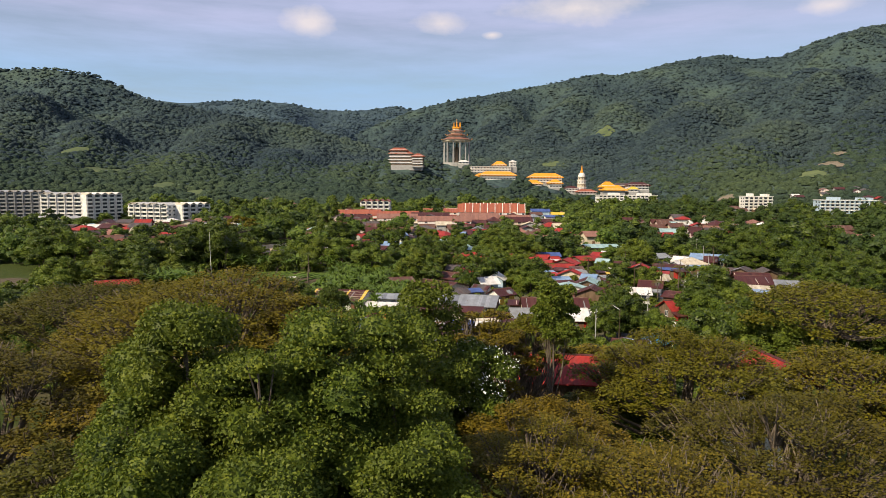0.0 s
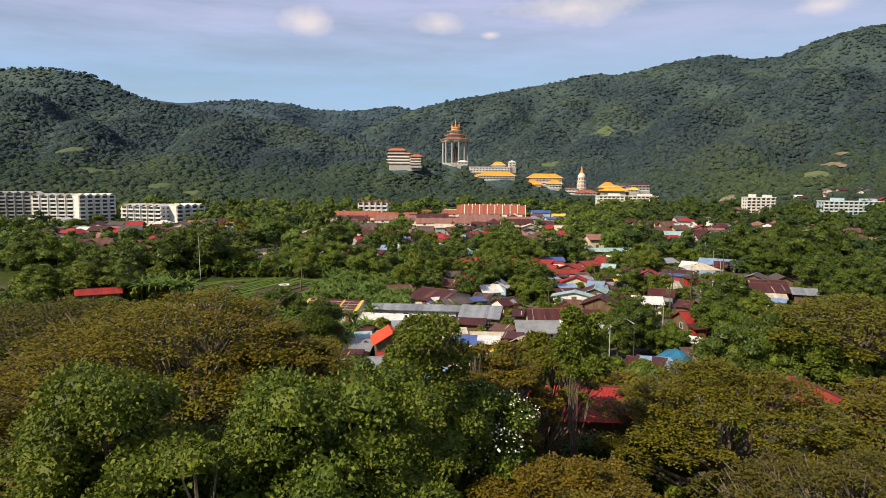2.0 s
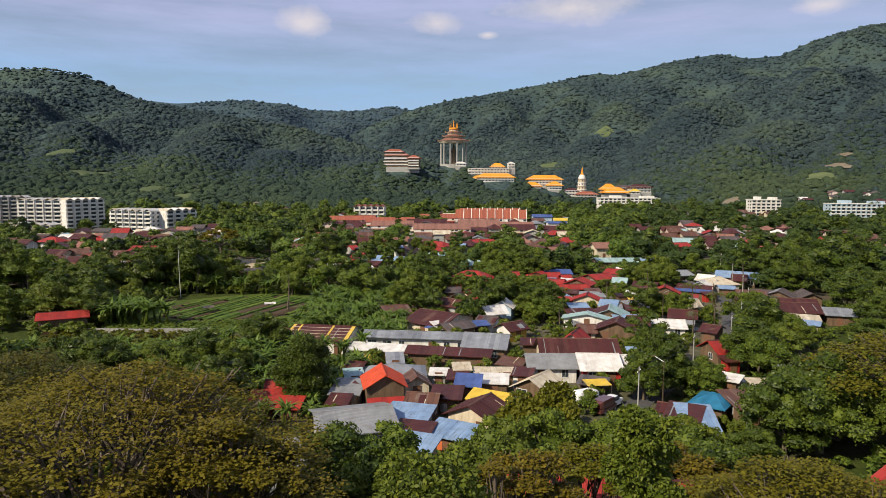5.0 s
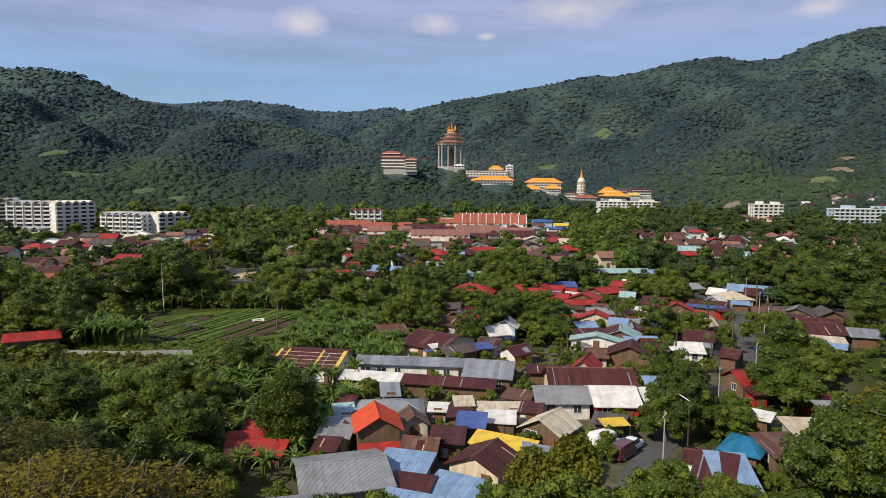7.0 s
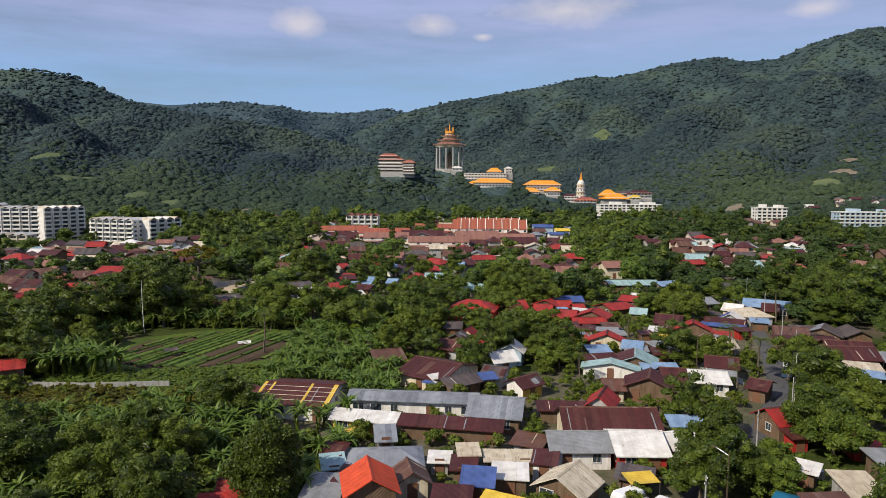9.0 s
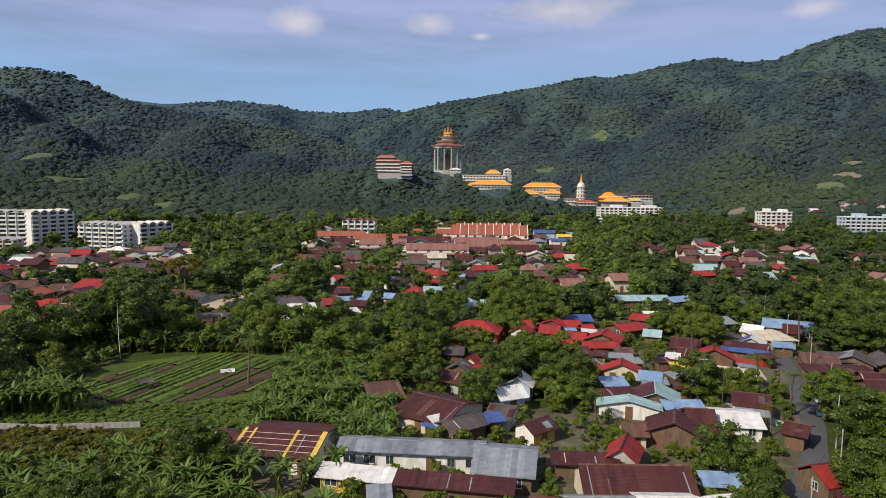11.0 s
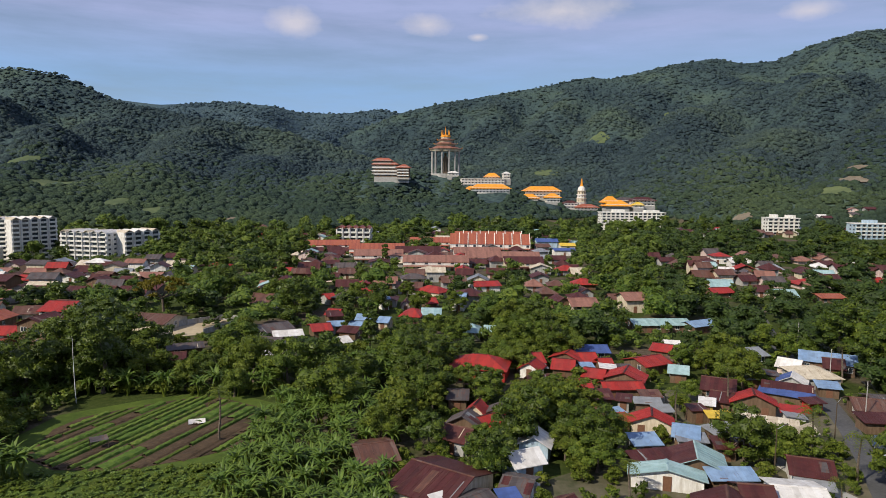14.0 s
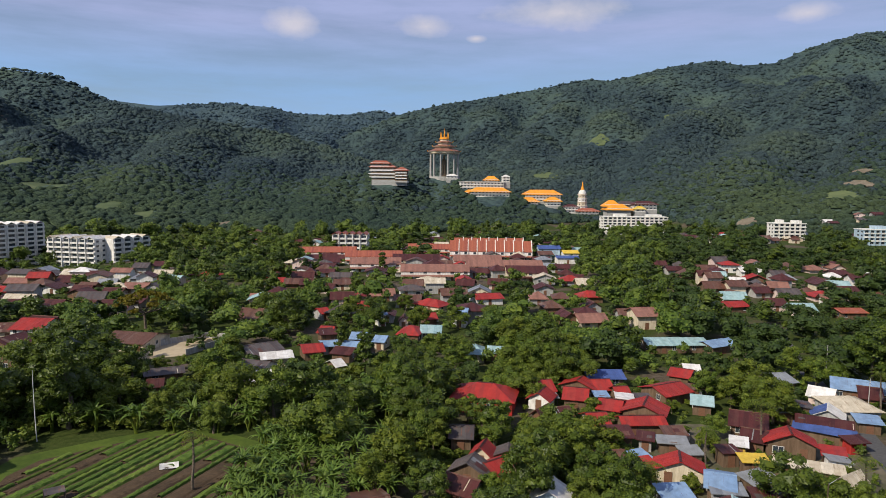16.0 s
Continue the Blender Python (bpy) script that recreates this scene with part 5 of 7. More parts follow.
house(26.3, 212.5, 8, 3.2, 5.8, 2.2, 1.2, "gable_x", "red", "w_pink", over=0.45)
house(34.5, 211.9, 3, 7.6, 3.8, 2.2, 0.9, "gable_x", "red", "w_wood", over=0.45)
house(28.4, 205.3, 1, 4.5, 3.5, 2.2, 0.7, "shed", "maroon", "w_wood", over=0.45)
house(32.8, 203.7, -19, 2.2, 2.2, 2.2, 0.5, "shed", "maroon", "w_grey", over=0.45)
house(23.9, 203.7, 10, 2.2, 2.2, 2.2, 0.4, "shed", "white", "w_cream", over=0.45)
house(38.5, 206.2, 1, 3.4, 2.4, 2.2, 0.5, "shed", "rust", "w_wood", over=0.45)
house(36.9, 202.6, -8, 4.4, 2.2, 2.1, 0.3, "shed", "grey", "w_wood", over=0.45)
house(47.2, 200.5, -23, 2.2, 2.9, 2.7, 0.4, "shed", "white", "w_yellow", over=0.45)
house(46.9, 194.6, -4, 3.6, 2.2, 2.4, 0.3, "shed", "yellow", "w_wood", over=0.45)
house(54.3, 192.4, -24, 9.1, 2.2, 2.2, 0.4, "shed", "cream", "w_wood", over=0.45)
house(45.0, 186.8, 24, 4.8, 5.1, 1.9, 0.9, "shed", "grey", "w_wood", over=0.45)
house(51.6, 185.9, -25, 3.5, 3.3, 2.1, 0.8, "shed", "maroon", "w_wood", over=0.45)
house(56.0, 201.3, -19, 7.5, 3.6, 2.9, 1.7, "gable_y", "red", "w_wood", over=0.45)
house(61.3, 197.8, -23, 3.0, 2.7, 2.2, 0.5, "shed", "red", "w_wood", over=0.45)
house(54.3, 212.4, -25, 5.8, 8.4, 2.4, 1.4, "gable_x", "maroon", "w_wood", over=0.45)
house(51.8, 204.7, -30, 3.5, 6.2, 2.4, 1.0, "gable_x", "maroon", "w_wood", over=0.45)
house(65.4, 207.6, -33, 9.1, 2.2, 2.2, 0.3, "shed", "blue", "w_wood", over=0.45)
house(66.7, 209.8, -28, 8.5, 2.2, 2.5, 0.8, "shed", "maroon", "w_wood", over=0.45)
house(70.7, 215.6, -32, 5.2, 4.3, 2.4, 1.4, "gable_y", "white", "w_grey", over=0.45, half="blue")
house(76.7, 228.0, -38, 4.3, 5.3, 2.4, 1.3, "gable_x", "white", "w_pink", over=0.45)
house(77.6, 220.9, -1, 8.1, 8.7, 2.7, 1.5, "hip", "cream", "w_grey", over=0.45)
house(76.7, 213.2, -18, 3.7, 3.8, 2.2, 0.3, "shed", "skyblue", "w_wood", over=0.45)
house(68.1, 203.2, 8, 3.0, 2.2, 2.2, 0.3, "shed", "maroon", "w_red", over=0.45)
house(55.9, 186.6, 31, 9.0, 2.2, 2.1, 1.1, "gable_x", "cream", "w_grey", over=0.45)
house(56.3, 245.9, -10, 3.1, 5.7, 2.4, 1.0, "gable_x", "white", "w_wood", over=0.45)
house(53.0, 242.3, -32, 4.2, 7.0, 2.4, 1.0, "gable_x", "red", "w_wood", over=0.45)
house(85.0, 200.4, -35, 7.5, 5.8, 2.4, 1.5, "gable_y", "darkgrey", "w_wood", over=0.45, half="greyblue")
house(77.5, 193.5, -4, 12.3, 3.6, 2.2, 0.5, "shed", "maroon", "w_wood", over=0.45)
house(78.1, 179.3, -6, 7.8, 8.3, 2.9, 1.5, "gable_x", "maroon", "w_wood", over=0.45)
house(75.5, 172.0, -20, 6.9, 3.6, 2.4, 0.4, "shed", "cream", "w_wood", over=0.45)
house(74.7, 168.2, -31, 4.8, 3.0, 2.1, 0.3, "shed", "skyblue", "w_cream", over=0.45)
house(46.6, 144.1, 15, 2.6, 5.1, 2.6, 1.5, "gable_x", "red", "w_wood", over=0.45)
house(47.1, 139.0, 8, 2.3, 2.2, 2.1, 0.3, "shed", "maroon", "w_red", over=0.45)
house(54.4, 137.1, -9, 3.0, 4.5, 2.2, 1.4, "shed", "red", "w_red", over=0.45)
house(-33.7, 282.0, -15, 3.6, 6.3, 2.4, 1.3, "gable_x", "red", "w_wood", over=0.45)
house(-34.0, 280.4, 19, 4.1, 6.9, 2.4, 1.0, "gable_x", "maroon", "w_wood", over=0.45)
house(-23.9, 275.4, -5, 3.9, 6.7, 2.4, 1.0, "gable_x", "skyblue", "w_grey", over=0.45)
house(-17.6, 271.8, -14, 2.9, 5.5, 2.4, 1.0, "gable_x", "skyblue", "w_cream", over=0.45)
house(-31.0, 266.8, 17, 4.1, 6.4, 2.4, 0.7, "gable_x", "skyblue", "w_grey", over=0.45)
house(-24.5, 265.0, -9, 4.2, 7.0, 2.4, 1.0, "gable_x", "skyblue", "w_wood", over=0.45)
house(-34.6, 261.3, 21, 4.9, 7.9, 2.4, 1.2, "gable_x", "red", "w_wood", over=0.45)
house(-25.5, 259.3, -17, 4.9, 6.8, 2.4, 0.9, "gable_x", "maroon", "w_wood", over=0.45)
house(-26.3, 247.1, 38, 2.2, 4.6, 2.4, 1.0, "gable_x", "white", "w_wood", over=0.45)
house(-47.4, 259.8, 38, 8.6, 11.8, 2.4, 1.4, "gable_x", "darkgrey", "w_grey", over=0.45)
house(-42.2, 255.5, 19, 7.1, 7.3, 2.2, 0.7, "gable_x", "white", "w_cream", over=0.45)
house(-39.8, 236.2, 25, 6.5, 5.4, 2.4, 1.4, "gable_x", "white", "w_wood", over=0.45)
house(-10.1, 282.2, -11, 6.0, 9.2, 2.4, 1.7, "hip", "red", "w_wood", over=0.45)
house(-4.4, 284.7, -2, 5.5, 8.6, 2.4, 1.2, "gable_x", "teal", "w_grey", over=0.45)
house(-4.5, 326.2, -37, 11.2, 7.4, 2.4, 1.7, "hip", "red", "w_cream", over=0.45)
house(-5.4, 302.6, 18, 3.5, 6.2, 2.4, 1.4, "gable_x", "red", "w_wood", over=0.45)
house(4.7, 301.5, -10, 4.1, 6.9, 4.1, 1.5, "gable_x", "skyblue", "w_white", over=0.45, storeys=2)
house(-28.8, 322.5, 3, 5.1, 2.9, 2.4, 1.4, "hip", "red", "w_wood", over=0.45)
house(-40.3, 309.1, 38, 3.1, 5.7, 2.4, 1.4, "gable_x", "red", "w_grey", over=0.45)
house(-20.6, 300.5, 30, 2.2, 4.6, 4.0, 1.4, "gable_x", "skyblue", "w_white", over=0.45, storeys=2)
house(-13.0, 298.3, 0, 2.8, 5.3, 2.4, 1.4, "gable_y", "maroon", "w_pink", over=0.45)
house(6.8, 261.2, -2, 4.7, 7.6, 2.4, 1.5, "hip", "teal", "w_cream", over=0.45)
house(12.3, 261.2, -10, 3.5, 4.4, 2.4, 1.0, "gable_x", "teal", "w_wood", over=0.45)
house(-112.3, 276.2, -2, 8.3, 12.0, 4.5, 1.9, "gable_x", "red", "w_white", over=0.45, storeys=2)
house(-83.1, 270.8, -11, 12.2, 12.0, 2.4, 1.5, "gable_x", "rust", "w_cream", over=0.45)
house(-63.2, 239.6, 26, 7.6, 5.3, 2.4, 0.7, "gable_x", "darkgrey", "w_wood", over=0.45)
house(-61.5, 231.3, 18, 2.7, 5.2, 2.2, 0.9, "gable_x", "maroon", "w_wood", over=0.45)
house(10.2, 174.6, 24, 4.6, 4.2, 2.8, 1.3, "gable_x", "white", "w_blue", over=0.45)
_long = house(-22.7, 154.4, -8, 11.2, 12.0, 2.6, 1.3, "gable_x", "stripe", "w_white", over=0.45)
for _x, _w in ((-5.75, 0.5), (-4.35, 0.35), (1.81, 0.4), (5.65, 0.7)):
    bm = bmesh.new()
    slab(bm, [(_x - _w / 2, -6.45, 2.55), (_x + _w / 2, -6.45, 2.55), (_x + _w / 2, 0, 3.95), (_x - _w / 2, 0, 3.95)], 0.03)
    part("roof_sheet", bm, "yellow", _long, "weathered yellow strip")
for _s in (0.2, 0.4, 0.6, 0.8):
    _y, _z = -6.45 * _s, 3.97 + -1.40 * _s
    bm = bmesh.new()
    slab(bm, [(-6.05, _y - 0.05, _z), (6.05, _y - 0.05, _z), (6.05, _y + 0.05, _z + 0.02), (-6.05, _y + 0.05, _z + 0.02)], 0.03)
    part("lap_strip", bm, "cream", _long, "pale lap line")
# rusty red roofs beyond the trees behind the field
house(-140.6, 264.2, -15, 8, 6, 2.8, 1.6, "gable_x", "rust", "w_white")
house(-129.9, 258.1, -8, 8, 7, 2.8, 1.6, "gable_x", "maroon", "w_cream")
house(-128.5, 269.0, -1, 8, 8, 2.8, 1.6, "gable_y", "tile", "w_wood")
house(-114.1, 251.3, 6, 8, 6, 2.8, 1.6, "gable_x", "red", "w_white")
house(-123.3, 278.2, 13, 8, 7, 2.8, 1.6, "gable_x", "rust", "w_cream")
house(-102.9, 249.2, -10, 8, 8, 6.2, 1.6, "gable_y", "maroon", "w_wood", storeys=2)
house(-116.8, 239.8, -3, 8, 6, 2.8, 1.6, "gable_x", "tile", "w_white")
house(-108.5, 237.0, 4, 8, 7, 2.8, 1.6, "gable_x", "red", "w_cream")
house(-125.0, 243.8, 11, 8, 8, 2.8, 1.6, "gable_y", "rust", "w_wood")
house(-117.6, 288.3, -12, 8, 6, 2.8, 1.6, "gable_x", "maroon", "w_white")
house(-117.0, 228.7, 2, 8, 8, 2.8, 1.6, "gable_y", "red", "w_wood")
house(-140.3, 283.7, 9, 8, 6, 2.8, 1.6, "gable_x", "rust", "w_white")
house(-146.7, 280.1, -14, 8, 7, 2.8, 1.6, "gable_x", "maroon", "w_cream")
VILLAGE_COUNT = len(HOUSE_SPOTS)

# ---- the temple on the foothill ----
def ngon_ring(bm, n, r, z, turn=0.0):
    return [bm.verts.new((r * math.cos(turn + i * math.tau / n), r * math.sin(turn + i * math.tau / n), z)) for i in range(n)]


def tiers(profile, n=8, turn=math.pi / 8):
    """A many-sided solid of revolution from (radius, height) pairs."""
    bm = bmesh.new()
    prev = None
    for r, z in profile:
        ring = ngon_ring(bm, n, max(r, 0.01), z, turn)
        if prev:
            for i in range(n):
                bm.faces.new((prev[i], prev[(i + 1) % n], ring[(i + 1) % n], ring[i]))
        else:
            bm.faces.new(ring[::-1])
        prev = ring
    bm.faces.new(prev)
    return bm


def pavilion(x, y, z):
    t = empty("pavilion", pose(x, y, z), "tall octagonal stone pavilion with golden three-tiered roof", "pavilion")
    part("base", tiers(((21, -9), (21, 0), (20.5, 0), (20.5, 1.2)), 16), "concrete", t)
    bm = bmesh.new()
    tube(bm, (0, 0, 1.2), (0, 0, 33), 1.05, 0.9, 12)
    box(bm, -1.3, 1.3, -1.3, 1.3, 1.2, 2.4)
    col = bpy.data.meshes.new("column")
    bm.to_mesh(col)
    bm.free()
    col.materials.append(M["w_grey"])
    for i in range(12):
        a = (i + 0.5) * math.tau / 12
        r = 18.6 if i % 2 else 17.8
        part("column", col, None, t, at=pose(r * math.cos(a), r * math.sin(a), 0))
    part("beam_ring", tiers(((18.6, 31.0), (20.0, 31.0), (20.0, 33.4), (18.6, 33.4)), 16), "w_cream", t)
    z0 = 33.4
    for k, (r, h, up) in enumerate(((22.8, 4.0, 2.4), (16.0, 2.6, 2.8), (11.4, 2.0, 2.2))):
        part("roof", tiers(((r, z0), (r + 0.3, z0 + 0.5), (r * 0.84, z0 + h * 0.35), (r * 0.60, z0 + h)), 8), "brick", t, "brown red tiled roof tier")
        part("eave", tiers(((r * 0.75, z0 - 1.1), (r - 0.2, z0 - 0.3), (r - 0.2, z0 - 0.01), (r * 0.3, z0 - 0.01)), 8), "w_cream", t)
        part("drum", tiers(((r * 0.56, z0 + h - 0.6), (r * 0.56, z0 + h + up)), 8), "w_cream", t, "cream painted drum with red panels")
        bm = bmesh.new()
        tube(bm, (r, 0, z0 + 0.2), (r + 1.4, 0, z0 + 1.9), 0.35, 0.08, 5)
        fin = bpy.data.meshes.new("eave_finial")
        bm.to_mesh(fin)
        bm.free()
        fin.materials.append(M["gold"])
        for i in range(8):
            part("eave_finial", fin, None, t, at=pose(0, 0, 0, 0, 0, 22.5 + 45 * i))
        z0 += h + up
    part("crown_roof", tiers(((7.2, z0), (7.3, z0 + 0.5), (6.4, z0 + 1.0), (6.2, z0 + 2.2), (1.6, z0 + 3.0)), 8), "gold", t)
    bm = bmesh.new()
    tube(bm, (0, 0, z0 + 2.6), (0, 0, z0 + 14), 1.1, 0.10, 8)
    part("spire", bm, "gold", t)
    bm = bmesh.new()
    tube(bm, (0, 0, 0), (0, 0, 7.6), 0.75, 0.06, 6)
    sp = bpy.data.meshes.new("small_spire")
    bm.to_mesh(sp)
    bm.free()
    sp.materials.append(M["gold"])
    for i in range(8):
        a = i * math.tau / 8
        part("small_spire", sp, None, t, at=pose(5.2 * math.cos(a), 5.2 * math.sin(a), z0 + 1.4))
    return t


pavilion(4.0, 977, 51)

# the bronze statue under the pavilion, as one plain shape
_me = bpy.data.meshes.new("statue")
_bm = tiers(((5.5, 0), (5.5, 2.2), (3.4, 2.6), (2.9, 8), (3.2, 15), (3.5, 20), (2.6, 22.5), (1.2, 23.2), (1.6, 25.5), (1.2, 27.2), (0.3, 28)), 12)
_bm.to_mesh(_me)
_bm.free()
_me.materials.append(M["bronze"])
_s = tagged(new("statue", _me), "tall dark bronze statue standing under the pavilion roof", "statue")
_s.matrix_basis = pose(4, 977, 52.2)


def hall(x, y, turn, w, d, z, floors, roof, name="temple_hall", wall="w_white", rise=3.2, kind="hip", over=2.0, label="", bays=None, deep=8.0, group="", foot="concrete"):
    """A hall or block of several floors with rows of windows, a plinth let into the slope, and its roof."""
    t = empty(name, pose(x, y, z, 0, 0, turn), label, name.replace("_", " "), group)
    h = floors * 3.3
    part("plinth", _boxed(-w / 2 - 0.6, w / 2 + 0.6, -d / 2 - 0.6, d / 2 + 0.6, -deep, 0), foot, t)
    part("wall", _boxed(-w / 2, w / 2, -d / 2, d / 2, 0, h), wall, t)
    part("roof", roof_mesh(w, d, rise, kind, over, 0.5), roof, t, at=pose(0, 0, h + 0.3))
    n = bays or max(2, int(w / 4))
    step = w / n
    for f in range(floors):
        part("balcony", _boxed(-w / 2 - 0.05, w / 2 + 0.05, -d / 2 - 1.3, -d / 2 - 0.02, f * 3.3 + (2.2 if name == "guest_house" else 2.7), f * 3.3 + 3.3), "w_white", t)
        for i in range(n):
            add_window(t, -w / 2 + step * (i + 0.5), -d / 2 - 0.01, f * 3.3 + 1.0, 0, step * 0.36, 1.1)
        for side in (1 if x < 0 else -1,):
            for i in range(max(1, int(d / 5))):
                add_window(t, side * (w / 2 + 0.01), -d / 2 + 2.5 + i * 5, f * 3.3 + 0.9, 90 * side, 1.7, 1.3)
    return t


def _boxed(x0, x1, y0, y1, z0, z1):
    b = bmesh.new()
    box(b, x0, x1, y0, y1, z0, z1)
    return b


# long white halls with golden roofs below the pavilion
hall(50, 925, 3, 54, 14, 36, 3, "white", label="long white terrace hall with a flat white roof", kind="flat", rise=0.5, over=0.8)
hall(62, 927, 3, 16, 9, 46.2, 1, "gold", label="small hall with golden tiled roof on the terrace", rise=3.5)
hall(80, 926, 3, 9, 8, 46.2, 2, "white", label="white stair tower with pale roof at the terrace end", kind="hip", rise=2.0, over=0.6)
hall(58, 898, 5, 46, 14, 22, 4, "gold", label="white temple hall with a long golden tiled roof", rise=4.0)
hall(40, 906, 5, 24, 10, 30, 1, "gold", label="low temple hall with an orange gold tiled roof", rise=3.0)
hall(120, 893, 4, 42, 14, 23, 3, "gold", label="white temple hall with golden roofs in two wings", rise=4.2)
hall(103, 880, 4, 20, 11, 18, 2, "gold", label="lower temple wing with golden tiled roof", rise=3.6)
hall(131, 880, 4, 16, 11, 19, 2, "gold", label="lower temple wing with golden hipped roof", rise=3.6)
hall(198, 846, 2, 26, 14, 15, 1, "gold", label="temple hall with broad golden tiled roof", rise=4.5, over=3)
hall(192, 850, 2, 16, 10, 19, 1, "gold", label="upper tier of temple hall with golden roof", rise=4.5, over=2.5, deep=4)
hall(229, 850, 2, 26, 11, 17, 2, "maroon", label="temple hall with dark red roof and white walls", rise=2.6)
hall(222, 842, 2, 11, 8, 15, 1, "yellow", label="small temple hall with yellow roof", rise=2.6, over=1.2)
hall(14, 955, 2, 14, 8, 50, 1, "white", label="low white porch hall at the foot of the pavilion", rise=2.0, over=0.8, deep=6)
hall(150, 868, 4, 16, 9, 12, 2, "maroon", label="small white hall with dark red roof by the stupa", rise=2.4, over=1.0)
hall(214, 868, 2, 22, 10, 19, 1, "darkgrey", label="temple hall with dark roof and white walls", rise=3.0)
hall(168, 862, 2, 24, 12, 8, 2, "tile", label="white gate hall with red tiled roof below the stupa", rise=2.5)
# stacked white pagoda-roofed guest house on the spur
# dark wall colour stands in for the shaded recesses between the white tiers
for k, (hw, hz, hx) in enumerate(((40, 47, -62), (40, 51, -65), (34, 55, -67), (30, 59.5, -70), (22, 64, -73))):
    hall(hx, 905 + k, -6, hw, 12 - k, hz, 1, "tile" if k > 2 else "white", label="white terraced guest house tier with curved tiled eaves", rise=1.2 if k < 3 else 2.4, over=1.6, deep=7 if k == 0 else 1.0, foot="w_grey", wall="w_wood", name="guest_house")
hall(-47, 899, -6, 14, 10, 46, 4, "tile", label="white guest house wing with red tiled roof", rise=2.6, name="guest_house", wall="w_wood", deep=2)


def stupa(x, y, z):
    t = empty("stupa", pose(x, y, z), "white tiered pagoda with a golden crown and spire", "pagoda")
    part("base", tiers(((12, -8), (12, 1.5), (10.5, 1.5), (10.5, 5)), 8), "w_white", t)
    zz = 5.0
    for k in range(5):
        r = 6.2 - k * 0.35
        part("storey", tiers(((r, zz), (r, zz + 3.6), (r + 0.9, zz + 3.8), (r + 0.9, zz + 4.2), (r - 0.2, zz + 4.4)), 8), "w_white" if k % 2 else "w_cream", t)
        # flat dark arches imitate the shade inside openings; no holes are cut
        bm = bmesh.new()
        for i in range(8):
            a = i * math.tau / 8
            m = Matrix.Rotation(a, 3, "Z")
            v = [bm.verts.new(m @ Vector((r * 0.925, q, zz + p))) for q, p in ((-0.55, 0.9), (0.55, 0.9), (0.55, 2.3), (0, 2.8), (-0.55, 2.3))]
            bm.faces.new(v)
        part("dark_arch_face", bm, "dark", t)
        zz += 4.4
    part("dome", tiers(((4.4, zz), (4.4, zz + 1.5), (3.6, zz + 3.5), (2.2, zz + 5)), 12), "w_white", t)
    part("spire", tiers(((2.3, zz + 5), (1.8, zz + 6), (1.1, zz + 9), (0.7, zz + 12), (0.1, zz + 15)), 10), "gold", t)


stupa(164, 872, 6)


# ---- blocks of flats and the hotel at the foot of the hills ----
def flats(x, y, turn, w, d, z, floors, wall="w_white", label="", roof="white", bays=None, fh=2.9, flat=False):
    t = empty("apartment_building", pose(x, y, z, 0, 0, turn), label, "apartment building", "apartment blocks")
    h = floors * fh
    part("wall", _boxed(-w / 2, w / 2, -d / 2, d / 2, -3, h), wall, t)
    n = bays or max(3, int(w / 5.5))
    step = w / n
    if flat:
        part("roof", _boxed(-w / 2 - 0.5, w / 2 + 0.5, -d / 2 - 1.2, d / 2 + 0.5, h, h + 0.5), "w_white", t)
        part("roof_hut", _boxed(-w * 0.3, -w * 0.12, -d * 0.2, d * 0.3, h + 0.5, h + 3.0), wall, t)
        part("roof_hut", _boxed(w * 0.2, w * 0.42, -d * 0.3, d * 0.3, h + 0.5, h + 2.6), wall, t)
        for f in range(1, floors):
            part("balcony", _boxed(-w / 2, w / 2, -d / 2 - 1.3, -d / 2, f * fh - 0.15, f * fh + 0.75), "w_white", t)
    if not flat:
        for f in range(1, floors):
            part("balcony", _boxed(-w / 2 + 0.2, w / 2 - 0.2, -d / 2 - 1.0, -d / 2 - 0.02, f * fh - 0.1, f * fh + 0.85), wall, t)
    for i in range(n):
        px = -w / 2 + step * (i + 0.5)
        # each bay ends in its own small gable
        if not flat:
            part("roof", roof_mesh(d + 1.0, step * 0.92, 1.4, "gable", 0.2, 0.3), roof if i % 3 else "tile" if roof != "white" else "cream", t, at=pose(px, 0, h + 0.05, 0, 0, 90))
        if i:
            part("fin", _boxed(px - step / 2 - 0.2, px - step / 2 + 0.2, -d / 2 - 1.5, -d / 2 - 0.03, -2, h + 0.4), wall, t)
    for f in range(floors):
        for i in range(n):
            add_window(t, -w / 2 + step * (i + 0.5), -d / 2 - 0.01, f * fh + 0.9, 0, step * 0.52, 1.45)
        for j in range(max(2, int(d / 5))):
            for side in (1 if x < 0 else -1,):
                add_window(t, side * (w / 2 + 0.01), -d / 2 + 2.4 + j * 5, f * fh + 0.8, 90 * side, 1.7, 1.1)
    return t


flats(-297, 519, 4, 31, 16, -14, 10, label="white ten-storey block of flats with small gabled roofs")
flats(-274.9, 525.2, 62, 30, 14, -14, 10, label="tall white block of flats with its shaded balcony side")
flats(-352, 545, 20, 46, 16, -16, 11, "w_grey", label="grey high block of flats with white fins")
flats(-292, 492, 4, 34, 12, -16, 5, "w_cream", label="low cream block in front of the tall flats", roof="white")
flats(-222, 504, -14, 34, 15, -9, 6, label="white six-storey block of flats with gables")
flats(-198.1, 512, 62, 26, 13, -9, 6, label="white six-storey block of flats with its balcony side in shade")
flats(201, 792, 3, 68, 15, -9, 7, label="long white hotel block with rows of balconies", roof="white", bays=14, flat=True)
flats(190, 775, 3, 60, 10, -9, 3, label="low white hotel wing with open ground floor", roof="white", bays=9, flat=True)
